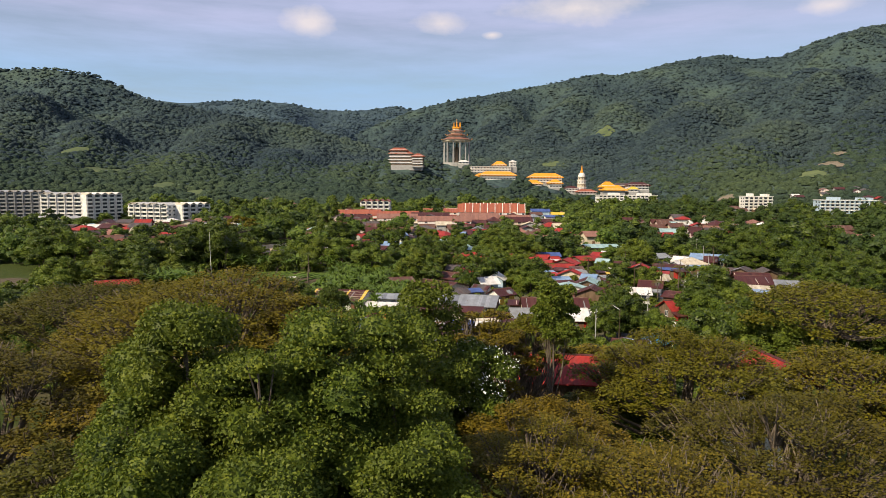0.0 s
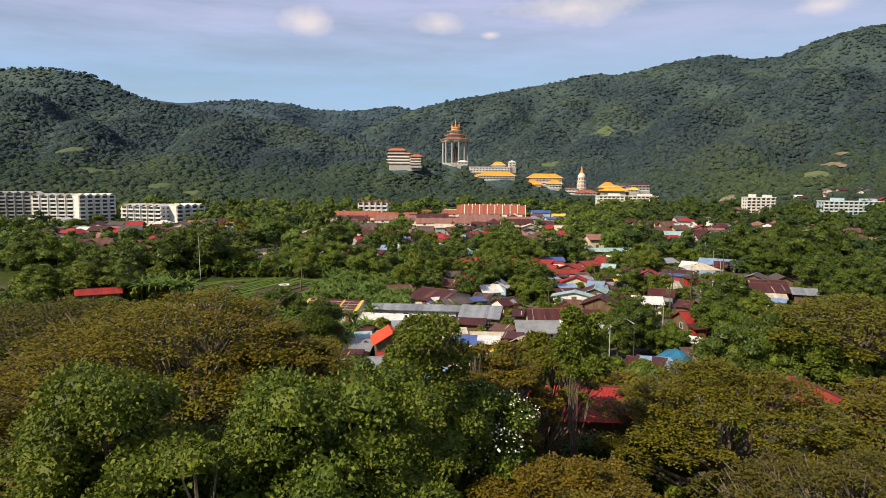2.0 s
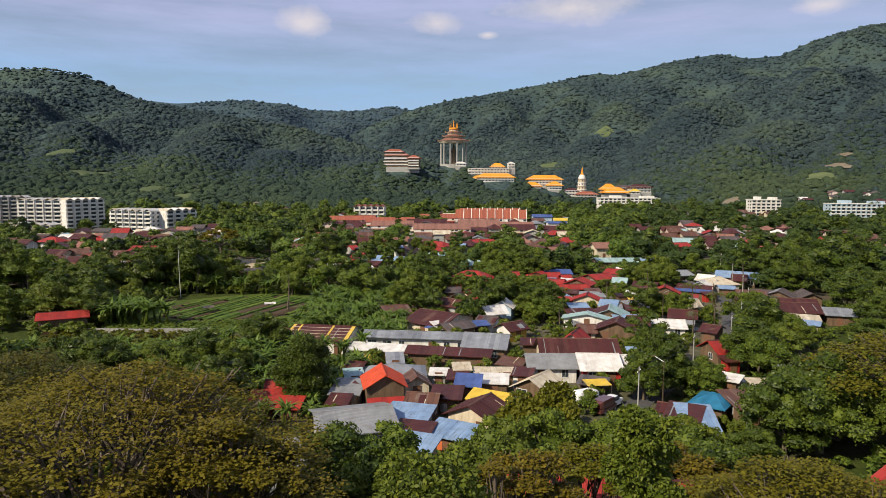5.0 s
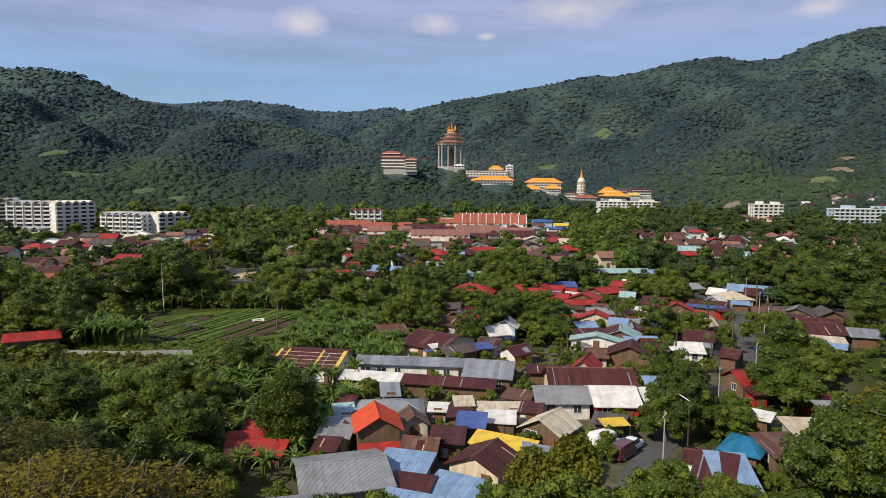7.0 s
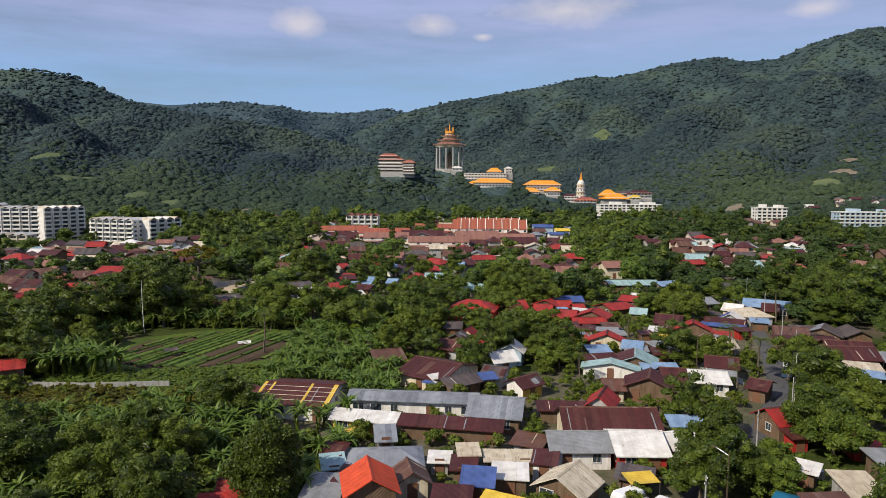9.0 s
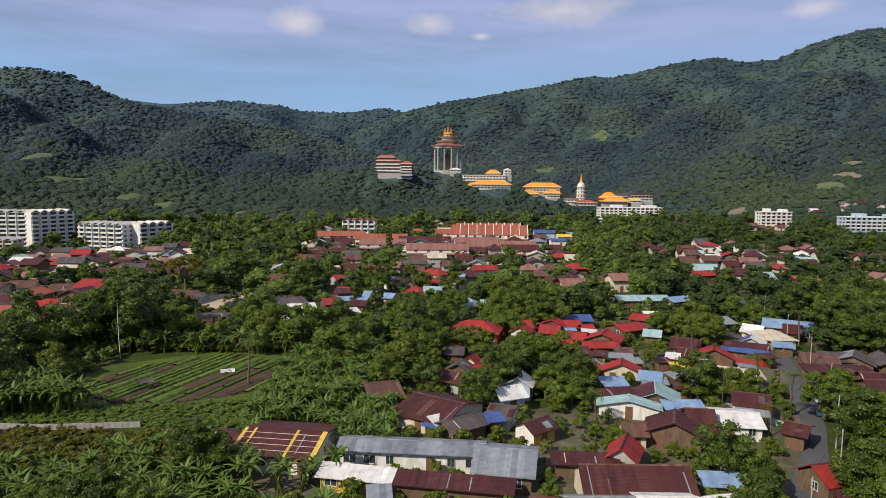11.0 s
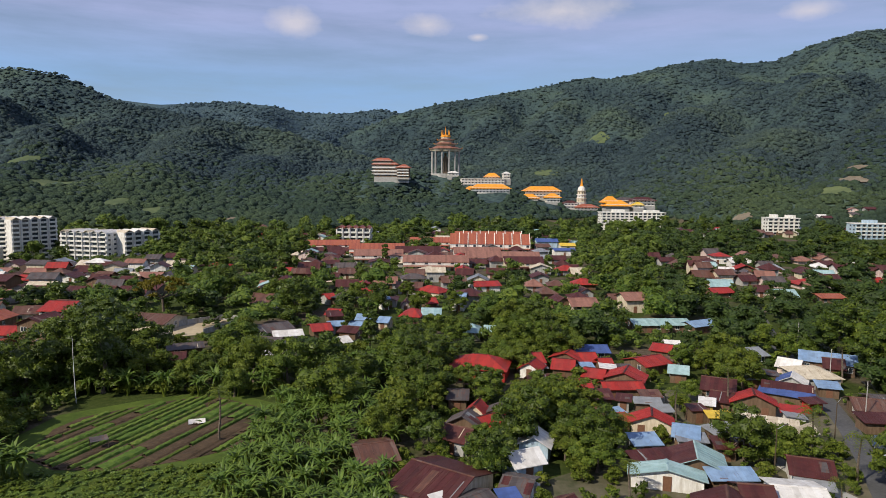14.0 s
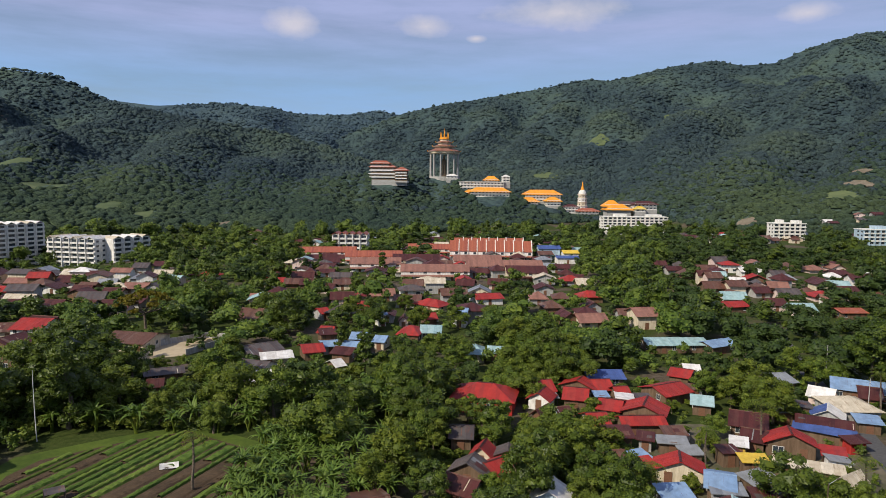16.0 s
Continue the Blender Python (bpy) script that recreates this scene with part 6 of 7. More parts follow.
flats(289, 653, -2, 26, 13, -0.5, 5, "w_white", label="white five-storey institutional block with flat top", roof="white", bays=6, flat=True)
flats(351, 613, -2, 50, 13, 0.5, 4, "w_blue", label="pale blue and white long school block", roof="white", bays=12, flat=True)
flats(-58, 518, 0, 22, 14, 0, 4, "w_white", label="white four-storey shophouse block with roof tower", roof="tile", bays=5)

# ---- the town behind the village: rows of terraced houses ----
def terrace_unit(w, d, eave, rise, roof, wall, label, wallup=0.0):
    """One two-storey terraced house; returns a maker that copies it."""
    state = {}

    def make(x, y, turn):
        m = pose(x, y, ground_at(x, y), 0, 0, turn)
        HOUSE_SPOTS.append((x, y, math.hypot(w, d) / 2, turn, w, d))
        if "t" in state:
            return copy_thing(state["t"], m)
        t = state["t"] = empty("terraced_house", m, label, "house", "terraced houses")
        part("wall", wall_mesh(w, d, eave, rise, "gable"), wall, t)
        part("roof", roof_mesh(w, d, rise, "gable", 0.3, 0.2), roof, t, at=pose(0, 0, eave))
        if wallup:
            bm = bmesh.new()
            rim = [(-d / 2 - 0.35, 0), (d / 2 + 0.35, 0), (d / 2 + 0.35, eave + 0.3), (0, eave + rise + wallup), (-d / 2 - 0.35, eave + 0.3)]
            sides = [[bm.verts.new((px, q, h)) for q, h in rim] for px in (w / 2 - 0.2, w / 2 + 0.2)]
            bm.faces.new(sides[0][::-1]), bm.faces.new(sides[1])
            for i in range(5):
                bm.faces.new((sides[0][i], sides[0][(i + 1) % 5], sides[1][(i + 1) % 5], sides[1][i]))
            part("firewall", bm, "w_white", t)
        add_window(t, -w / 4, -d / 2 - 0.02, 1.0, 0, 1.3, 1.1)
        add_window(t, w / 4, -d / 2 - 0.02, eave * 0.5 + 1.0, 0, 1.3, 1.1)
        part("door", DOOR, None, t, at=pose(w / 4, -d / 2 - 0.02, 0.02))
        part("porch_roof", roof_mesh(w - 0.4, 2.4, 0.4, "shed", 0.1), roof, t, at=pose(0, -d / 2 - 1.3, eave * 0.5))
        return t

    return make


UNITS = [terrace_unit(6.0, 12, 4.4, 2.6, "tile", "w_white", "white terraced house with terracotta roof"),
         terrace_unit(6.0, 12, 4.2, 2.6, "maroon", "w_cream", "cream terraced house with maroon roof"),
         terrace_unit(6.5, 12, 4.2, 2.6, "brick", "w_white", "white terraced house with brown tiled roof")]


def terrace_row(x, y, turn, count, kind, step=6.2):
    a = radians(turn)
    for i in range(count):
        o = (i - (count - 1) / 2) * step
        UNITS[kind](x + o * math.cos(a), y + o * math.sin(a), turn)


# the tall red-roofed row with white firewalls, in two stacked lines
BIG = terrace_unit(5.2, 13, 6.0, 5.4, "tile", "w_white", "white three-storey terraced house with red tiled roof", 0.6)
for i in range(9):
    BIG(7 + i * 5.2, 482 - i * 0.3, -3)
for i in range(8):
    BIG(10 + i * 5.2, 500, -3)
for i in range(6):
    UNITS[0](-18 + i * 6.2, 506, 2)
terrace_row(-14, 448, 2, 4, 1)
terrace_row(18, 446, 2, 4, 2)
terrace_row(-34, 430, 3, 4, 2)
terrace_row(30, 424, 1, 6, 2)
terrace_row(-4, 404, 1, 5, 2)
terrace_row(38, 402, 1, 3, 1)
terrace_row(-38, 462, 4, 5, 0)
terrace_row(-66, 484, 3, 5, 0)

# scattered small houses of the old town, thinner to the sides
_rng = random.Random(11)
_roofs = ("maroon", "maroon", "rust", "maroon", "brick", "darkgrey", "red", "greyblue", "cream", "teal", "rust", "white", "maroon", "darkgrey", "maroon", "rust", "brick", "maroon", "maroon")
_walls = ("w_white", "w_cream", "w_grey", "w_grey", "w_wood", "w_pink")


def free_spot(x, y, r):
    tight = 0.8 if y < 290 else 0.64
    return all((x - a) ** 2 + (y - b) ** 2 > (tight * (r + c)) ** 2 for a, b, c, *_ in HOUSE_SPOTS)


def scatter_houses(x0, x1, y0, y1, count, w0=5.5, w1=9.5, roofs=_roofs):
    made = 0
    for _ in range(count * 6):
        x, y = _rng.uniform(x0, x1), _rng.uniform(y0, y1)
        w, d = _rng.uniform(w0, w1), _rng.uniform(5.5, 8.5)
        if made >= count or not free_spot(x, y, math.hypot(w, d) / 2):
            continue
        house(x, y, _rng.choice((-12, -4, 0, 3, 8)), w, d, _rng.choice((2.3, 2.5, 2.6, 2.8, 3.0, 4.6)), _rng.uniform(1.3, 2.0), _rng.choice(("gable_x", "gable_x", "gable_y", "hip")),
              _rng.choice(roofs), _rng.choice(_walls), over=_rng.choice((0.6, 0.8, 1.0)), group="town houses")
        made += 1


house(64, 497, 4, 13, 8, 6.0, 1.6, "gable_x", "blue", "w_blue", group="town houses", storeys=2)
house(76, 492, 4, 9, 8, 4.0, 1.4, "gable_x", "yellow", "w_white", group="town houses")
house(70, 470, 4, 12, 7, 3.4, 1.0, "gable_x", "blue", "w_white", group="town houses")
scatter_houses(-75, 62, 300, 400, 46)
scatter_houses(-80, 62, 400, 480, 46)
scatter_houses(-205, -105, 300, 420, 66)
scatter_houses(110, 215, 320, 460, 66)
scatter_houses(-150, 90, 520, 640, 46)
scatter_houses(180, 400, 600, 690, 44)


def sheds(x0, x1, y0, y1, count):
    """Small lean-tos and sheds in the gaps between the village houses."""
    made = 0
    for _ in range(count * 12):
        x, y = _rng.uniform(x0, x1), _rng.uniform(y0, y1)
        w, d = _rng.uniform(2.4, 4.5), _rng.uniform(2.2, 3.6)
        if made >= count or not free_spot(x, y, 1.7) or near_road(x, y):
            continue
        house(x, y, _rng.choice((-14, -6, 0, 5, 80, 95)), w, d, _rng.uniform(2.1, 2.6), _rng.uniform(0.25, 0.5), "shed",
              _rng.choice(("rust", "rust", "maroon", "grey", "white", "darkgrey", "greyblue", "cream")), _rng.choice(("w_wood", "w_wood", "w_cream", "w_grey", "w_white")), over=0.25)
        made += 1


def near_road(x, y):
    return any(math.hypot(x - a, y - b) < 7 for a, b in ROAD)


ROAD = [(19, 104), (22, 114), (27, 122), (34, 132), (44, 143), (52, 155), (59, 168), (65, 182), (70, 195), (76, 214), (82, 236), (90, 262), (100, 290)]
sheds(-14, 14, 106, 132, 8)
sheds(24, 70, 186, 235, 8)

# ---- lanes, vegetable plots, yards ----
def strip(name, points, width, mat, label, category, thick=0.05, z=0.02):
    """A flat band along a line of points."""
    bm = bmesh.new()
    rows = []
    for i, (x, y) in enumerate(points):
        a, b = points[max(0, i - 1)], points[min(len(points) - 1, i + 1)]
        n = Vector((-(b[1] - a[1]), b[0] - a[0])).normalized() * width / 2
        h = z + thick
        rows.append([bm.verts.new((x + n.x, y + n.y, h)), bm.verts.new((x - n.x, y - n.y, h)), bm.verts.new((x - n.x * 1.05, y - n.y * 1.05, -0.05)), bm.verts.new((x + n.x * 1.05, y + n.y * 1.05, -0.05))])
    for p, q in zip(rows, rows[1:]):
        for i in range(4):
            j = (i + 1) % 4
            bm.faces.new((p[i], q[i], q[j], p[j]))
    bmesh.ops.recalc_face_normals(bm, faces=bm.faces)
    me = bpy.data.meshes.new(name)
    bm.to_mesh(me)
    bm.free()
    me.materials.append(M[mat])
    return tagged(new(name, me), label, category, kind="structure")


LANE = [(46, 206), (49, 190), (51, 176), (55, 166)]
strip("road", ROAD, 3.5, "asphalt", "narrow grey asphalt lane through the village", "road")
strip("lane", LANE, 2.6, "concrete", "narrow concrete lane between the houses", "lane")


PLOT = [(-64.7, 179.3), (-67, 190.9), (-65.4, 196.8), (-55.8, 204.7), (-46.7, 209.8), (-33.5, 201.9), (-30.9, 186.4), (-39, 179.9), (-47.9, 175.1), (-58, 175.2)]


def beds():
    """Vegetable plots: long beds of crops and bare soil side by side, cut off at the field's edge."""
    rng = random.Random(77)
    u, v = Vector((0.34, 0.94)), Vector((0.94, -0.34))
    origin = Vector((-70, 180))
    field = empty("vegetable_field", pose(0, 0, 0), "vegetable field with long green and brown beds", "field", kind="structure")
    bm = bmesh.new()
    slab(bm, [(x, y, 0.07) for x, y in PLOT[::-1]], 0.1)
    part("soil", bm, "soil", field)

    def stretch(k):
        """Where the line k metres across the beds enters and leaves the field."""
        hits = []
        for a, b in zip(PLOT, PLOT[1:] + PLOT[:1]):
            ka, kb = (Vector(a) - origin).dot(v) - k, (Vector(b) - origin).dot(v) - k
            if ka * kb < 0:
                f = ka / (ka - kb)
                hits.append((Vector(a).lerp(Vector(b), f) - origin).dot(u))
        return (min(hits), max(hits)) if len(hits) > 1 else None

    k, last = 0.6, ""
    while k < 42:
        w = rng.choice((0.8, 1.0, 1.2, 1.5, 1.8, 2.4))
        span = stretch(k + w / 2)
        if span is None or span[1] - span[0] < 3:
            k += w
            continue
        cuts = [span[0] + 0.4] + sorted(rng.uniform(span[0] + 3, span[1] - 2) for _ in range(rng.choice((1, 1, 2)))) + [span[1] - 0.4]
        for pos, stop in zip(cuts, cuts[1:]):
            kind = rng.choice([q for q in ("crop", "soil", "lettuce", "crop", "soil", "grass") if q != last])
            last = kind
            stop -= 0.5
            if stop - pos < 1:
                continue
            high = 0.34 if kind in ("crop", "lettuce") else 0.22 if kind == "grass" else 0.16
            bm = bmesh.new()
            n = max(2, int((stop - pos) / 0.5))
            prev = None
            for i in range(n + 1):
                at = pos + (stop - pos) * i / n
                row = []
                for q, h in ((0.0, 0.0), (0.14, 0.8), (0.35, 1.0), (0.65, 1.0), (0.86, 0.8), (1.0, 0.0)):
                    p = origin + u * at + v * (k + q * w)
                    row.append(bm.verts.new((p.x, p.y, 0.08 + h * high + rng.uniform(-0.3, 0.35) * high * (h > 0))))
                if prev:
                    for a in range(5):
                        bm.faces.new((prev[a], prev[a + 1], row[a + 1], row[a]))
                prev = row
            part("bed", bm, kind, field)
        k += w + rng.choice((0.35, 0.45, 0.6))


beds()


def patch(name, pts, mat, label, category, z=0.05):
    bm = bmesh.new()
    slab(bm, [(x, y, z) for x, y in pts], 0.1)
    me = bpy.data.meshes.new(name)
    bm.to_mesh(me)
    bm.free()
    me.materials.append(M[mat])
    return tagged(new(name, me), label, category, kind="structure")


patch("meadow", [(-74, 164), (-50, 164), (-33, 166), (-30, 180), (-29, 203), (-46, 213), (-58, 207), (-70, 198), (-72, 180)], "grass", "bright green grass round the vegetable plots", "meadow", 0.04)
patch("waste_ground", [(-78, 149), (-62, 147), (-45, 149), (-38, 153), (-50, 162.5), (-76, 162.5)], "rough_grass", "rough olive and brown grass before the low wall", "meadow", 0.045)
patch("sports_ground", [(-84, 256.5), (-75.4, 257.5), (-66.5, 261.5), (-59, 279), (-67.5, 281), (-75, 274), (-80.5, 265)], "court", "fenced bare sandy ground", "yard")
patch("village_yard", [(-14, 106), (18, 104), (34, 128), (52, 152), (68, 184), (74, 215), (40, 216), (24, 180), (8, 170), (-6, 165), (-30, 158), (-30, 148), (-16, 140)], "yard", "trodden ground and weeds between the houses", "yard", 0.03)

# ---- the large trees near the camera's start ----
def big_tree(name, x, y, radius, top, base, blobs, leaves, size, mat, label, seed, trunk_r=0.5, umbrella=False, core=0.72, z=0.0, lump=(0.26, 0.42), sag=0.30):
    b = umbrella_blobs(seed, radius, top, blobs, sag) if umbrella else round_blobs(seed, radius, top, base, blobs, 1.0, lump)
    t = empty(name, pose(x, y, z), label, "tree")
    part("trunk", trunk_mesh("trunk", seed, top, trunk_r, b, 44 if umbrella else 14, 0.42, 7 if umbrella else 2), None, t)
    part("crown", crown_mesh("crown", seed, b, leaves, size, mat, 0.22 if umbrella else 0.55, 0.1 if umbrella else 0.35, core, 0.8 if umbrella else 0.0, 0.3 if umbrella else 0.75), None, t)
    return t


D = "huge dark green broad-leaved tree with dense glossy crown"
L = (0.2, 0.34)
big_tree("tree", -10.2, 39.2, 4.0, 22.3, 0.5, 100, 62000, 0.15, "leaf_grand", D, 51, lump=L)
big_tree("tree", -3.4, 40, 4.6, 21.9, 0.5, 110, 66000, 0.15, "leaf_grand", D, 52, lump=L)
big_tree("tree", -6.8, 38, 4.0, 21.6, 0.5, 90, 56000, 0.15, "leaf_grand", D, 77, lump=L)
big_tree("tree", -13.6, 39, 3.7, 19.4, 0.5, 76, 46000, 0.15, "leaf_grand", D, 78, lump=L)
big_tree("tree", -0.4, 40.5, 3.2, 21.7, 0.5, 60, 42000, 0.15, "leaf_grand", D, 79, lump=L)
big_tree("tree", -10.6, 33.5, 3.4, 18.2, 0.5, 70, 46000, 0.14, "leaf_grand", D, 82, lump=L)
big_tree("tree", -6.4, 46, 3.5, 19.6, 0.5, 60, 34000, 0.17, "leaf_grand", D, 83, lump=L)
big_tree("tree", -15.4, 45.5, 3.5, 19.2, 0.5, 60, 36000, 0.16, "leaf_grand", D, 84, lump=L)
big_tree("tree", -5.4, 32, 3.4, 17.6, 0.5, 70, 46000, 0.14, "leaf_grand", D, 88, lump=L)
big_tree("rain_tree", -17.5, 42, 5.5, 15.5, 7, 50, 22000, 0.20, "leaf_olive", "spreading dark olive tree with flat crown", 53, 0.4, True, 0)
big_tree("tree", -6, 26.5, 3.2, 14, 3, 60, 42000, 0.12, "leaf_grand", D, 71, lump=L)
big_tree("tree", 0.6, 35, 3.2, 17.8, 3, 70, 42000, 0.14, "leaf_grand", "bright green broad-leaved tree with loose crown", 54, lump=L)
big_tree("tree", -0.3, 54, 3.1, 21.2, 6, 56, 26000, 0.2, "leaf_grand", "tall pointed green tree with open branches", 55, core=0.5)
R = "wide rain tree with flat olive and brown feathery crown"
B = "rain tree with thin brown leaves and bare twigs"
big_tree("rain_tree", -20, 68, 13, 20.2, 8, 110, 48000, 0.25, "leaf_rain", R, 61, 0.7, True, 0)
big_tree("rain_tree", -40, 84, 14, 16.0, 8, 120, 52000, 0.27, "leaf_olive", "wide rain tree with flat dark olive crown", 62, 0.7, True, 0)
big_tree("rain_tree", -31, 54, 9, 16.5, 8, 70, 26000, 0.23, "leaf_olive", "wide rain tree with flat dark olive crown", 63, 0.6, True, 0)
big_tree("rain_tree", -22, 52, 7, 14.0, 8, 50, 15000, 0.21, "leaf_autumn", B, 72, 0.5, True, 0)
big_tree("rain_tree", 23, 67, 9.5, 15.2, 8, 90, 42000, 0.23, "leaf_rain", R, 64, 0.6, True, 0)
big_tree("rain_tree", 8.8, 68, 4.2, 17.0, 8, 40, 13000, 0.22, "leaf_rain", R, 65, 0.3, True, 0, sag=0.14)
big_tree("rain_tree", 8.2, 51.5, 5.6, 14.6, 7, 60, 28000, 0.18, "leaf_autumn", B, 91, 0.4, True, 0, sag=0.2)
big_tree("rain_tree", 4.5, 62.5, 4.6, 18.2, 8, 46, 17000, 0.21, "leaf_autumn", B, 89, 0.4, True, 0, sag=0.2)
big_tree("rain_tree", -11.5, 66, 4.8, 18.6, 8, 46, 17000, 0.22, "leaf_rain", R, 90, 0.4, True, 0, sag=0.2)
big_tree("tree", 10.4, 62.6, 1.9, 20.2, 14.6, 26, 10000, 0.2, "leaf_bush", "tall pointed bright green tree among rain trees", 85, 0.12)
big_tree("rain_tree", 13, 41, 9, 14.5, 7, 80, 40000, 0.17, "leaf_autumn", B, 66, 0.5, True, 0)
big_tree("rain_tree", 6.8, 43.5, 6.5, 15.6, 7, 60, 30000, 0.15, "leaf_autumn", B, 86, 0.4, True, 0)
big_tree("tree", -0.6, 27, 3.6, 15.6, 3, 60, 36000, 0.13, "leaf_bush", "bright green broad-leaved tree with loose crown", 87, lump=L)
big_tree("rain_tree", 24, 50, 9, 15, 7, 80, 42000, 0.18, "leaf_olive", "wide rain tree with flat dark olive crown", 67, 0.6, True, 0)
big_tree("rain_tree", 39, 68, 10, 13.4, 7, 70, 20000, 0.30, "leaf_rain", R, 68, 0.6, True, 0)
big_tree("rain_tree", 58, 108, 13, 13.5, 6, 60, 13000, 0.44, "leaf_rain", R, 69, 0.6, True, 0)
big_tree("rain_tree", 44, 60, 9, 12.5, 6, 60, 16000, 0.28, "leaf_olive", "low spreading dark olive rain tree", 73, 0.5, True, 0)
big_tree("tree", 8, 30, 4.5, 13.5, 3, 28, 26000, 0.17, "leaf_broad", "green broad-leaved tree with loose crown", 56)
big_tree("tree", 14, 27, 4, 12, 3, 26, 22000, 0.17, "leaf_dark", "dark green leafy tree with a round crown", 57)
big_tree("tree", 11, 101, 4.2, 9.0, 0.8, 30, 7000, 0.38, "leaf_rain", "round olive green tree beside the lane", 58, 0.3)
big_tree("tree", -19.6, 121.5, 3.8, 9.6, 0.5, 40, 16000, 0.25, "leaf_dark", "dense round dark green tree beside red sheds", 59, 0.3)
big_tree("rain_tree", 19, 84, 6.5, 10.0, 5, 50, 12000, 0.34, "leaf_autumn", B, 76, 0.5, True, 0)
_t = big_tree("flowering_tree", 3.7, 56.5, 3.0, 16.2, 5, 24, 14000, 0.22, "leaf_broad", "green tree covered with clusters of white blossom", 74, 0.3)
part("blossom", crown_mesh("blossom", 75, [(x, y, z, r * 1.06) for x, y, z, r in round_blobs(74, 3.0, 16.2, 9, 20)], 900, 0.13, "flower", core=0), None, _t, "white blossom")
house(-14.5, 98, 15, 7.5, 7, 3.2, 1.2, "gable_x", "grey", "w_grey")
house(-3.5, 99.5, -20, 5, 4.5, 2.8, 0.8, "shed", "skyblue", "w_cream")
house(11.5, 76.5, -6, 12, 7, 8.6, 1.8, "gable_x", "red", "w_wood", storeys=2)
house(34, 75, 8, 6, 6, 8.8, 2.2, "gable_y", "red", "w_white", storeys=2)

# ---- trees, banana plants and palms over the valley ----
_rng = random.Random(23)
TREE_SPOTS = []


def near_line(x, y, line, r):
    for (ax, ay), (bx, by) in zip(line, line[1:]):
        t = max(0, min(1, ((x - ax) * (bx - ax) + (y - ay) * (by - ay)) / ((bx - ax) ** 2 + (by - ay) ** 2)))
        if math.hypot(x - ax - t * (bx - ax), y - ay - t * (by - ay)) < r:
            return True
    return False


def clear_of(x, y, r):
    for a, b, c, turn, w, d in HOUSE_SPOTS:
        if (x - a) ** 2 + (y - b) ** 2 < (r + c) ** 2:
            t = radians(turn)
            u, v = abs((x - a) * math.cos(t) + (y - b) * math.sin(t)), abs(-(x - a) * math.sin(t) + (y - b) * math.cos(t))
            # keep the front free so that the house is seen
            if u < w / 2 + r * 0.55 and v < d / 2 + r * 0.7:
                return False
    return not near_line(x, y, ROAD, 2.6 + r * 0.5)


# open views that trees leave free: x, y and width of what shows behind them
VIEWS = [(h[0], h[1], h[4]) for h in HOUSE_SPOTS[:VILLAGE_COUNT] if h[1] > 118] + [(h[0], h[1], h[4]) for h in HOUSE_SPOTS[VILLAGE_COUNT::5] if h[1] < 520] + [(-72, 268, 18), (289, 653, 24), (351, 613, 40), (201, 792, 50), (-297, 519, 26), (-215, 505, 40), (25, 482, 44)]


def blocks_view(x, y, r, h):
    """Whether a tree would stand in front of one of the views, seen from over the village."""
    for X, Y, w in VIEWS:
        if Y > y + 3:
            f = (y - 62) / (Y - 62)
            if f > 0.15 and abs(x - X * f) < r * 0.75 + w * 0.45 * f and h > 41 - 38.5 * f:
                return True
    return False


FIELD = (-68, -35, 163, 207)  # the vegetable plots


def in_field(x, y, m=0.0):
    return FIELD[0] - m < x < FIELD[1] + m and FIELD[2] - m < y < FIELD[3] + m


def scatter(kinds, x0, x1, y0, y1, count, s0, s1, gap, r=3.5):
    made = 0
    for _ in range(count * 14):
        if made >= count:
            break
        x, y, s = _rng.uniform(x0, x1), _rng.uniform(y0, y1), _rng.uniform(s0, s1)
        if abs(x) > 0.72 * (y + 20) + 12 or in_field(x, y, 3) or not clear_of(x, y, r * s):
            continue
        if kinds is not BANANA and kinds is not SHRUBS and y > 96 and blocks_view(x, y, 4 * s, 9.5 * s):
            continue
        if any((x - a) ** 2 + (y - b) ** 2 < (gap * (s + c)) ** 2 for a, b, c in TREE_SPOTS):
            continue
        TREE_SPOTS.append((x, y, s))
        k = _rng.choice(kinds)
        if k in VALLEY and y < 135:
            k = NEAR[VALLEY.index(k)]
        k(x, y, s, _rng.uniform(0, 360), _rng.uniform(0.85, 1.1))
        made += 1


V = VALLEY


def plant(k, x, y, scale, tall=1.0):
    """A valley tree at a chosen spot; k: the habit, 6 for a rain tree, 7 for a slender one."""
    def inside(px, py):
        for a, b, c, turn, w, d in HOUSE_SPOTS:
            t = radians(turn)
            if abs((px - a) * math.cos(t) + (py - b) * math.sin(t)) < w / 2 + 0.5 and abs(-(px - a) * math.sin(t) + (py - b) * math.cos(t)) < d / 2 + 0.5:
                return True
        return False

    free = [(x + q, y + p) for p in (0, 1.5, -1.5, 3, -3) for q in (0, 1.2, -1.2) if not inside(x + q, y + p)]
    if not free:
        return
    x, y = free[0]
    TREE_SPOTS.append((x, y, scale))
    ((NEAR if y < 160 else VALLEY) + [VALLEY_RAIN, CYPRESS])[k](x, y, scale, (x * 37 + y * 11) % 360, tall)


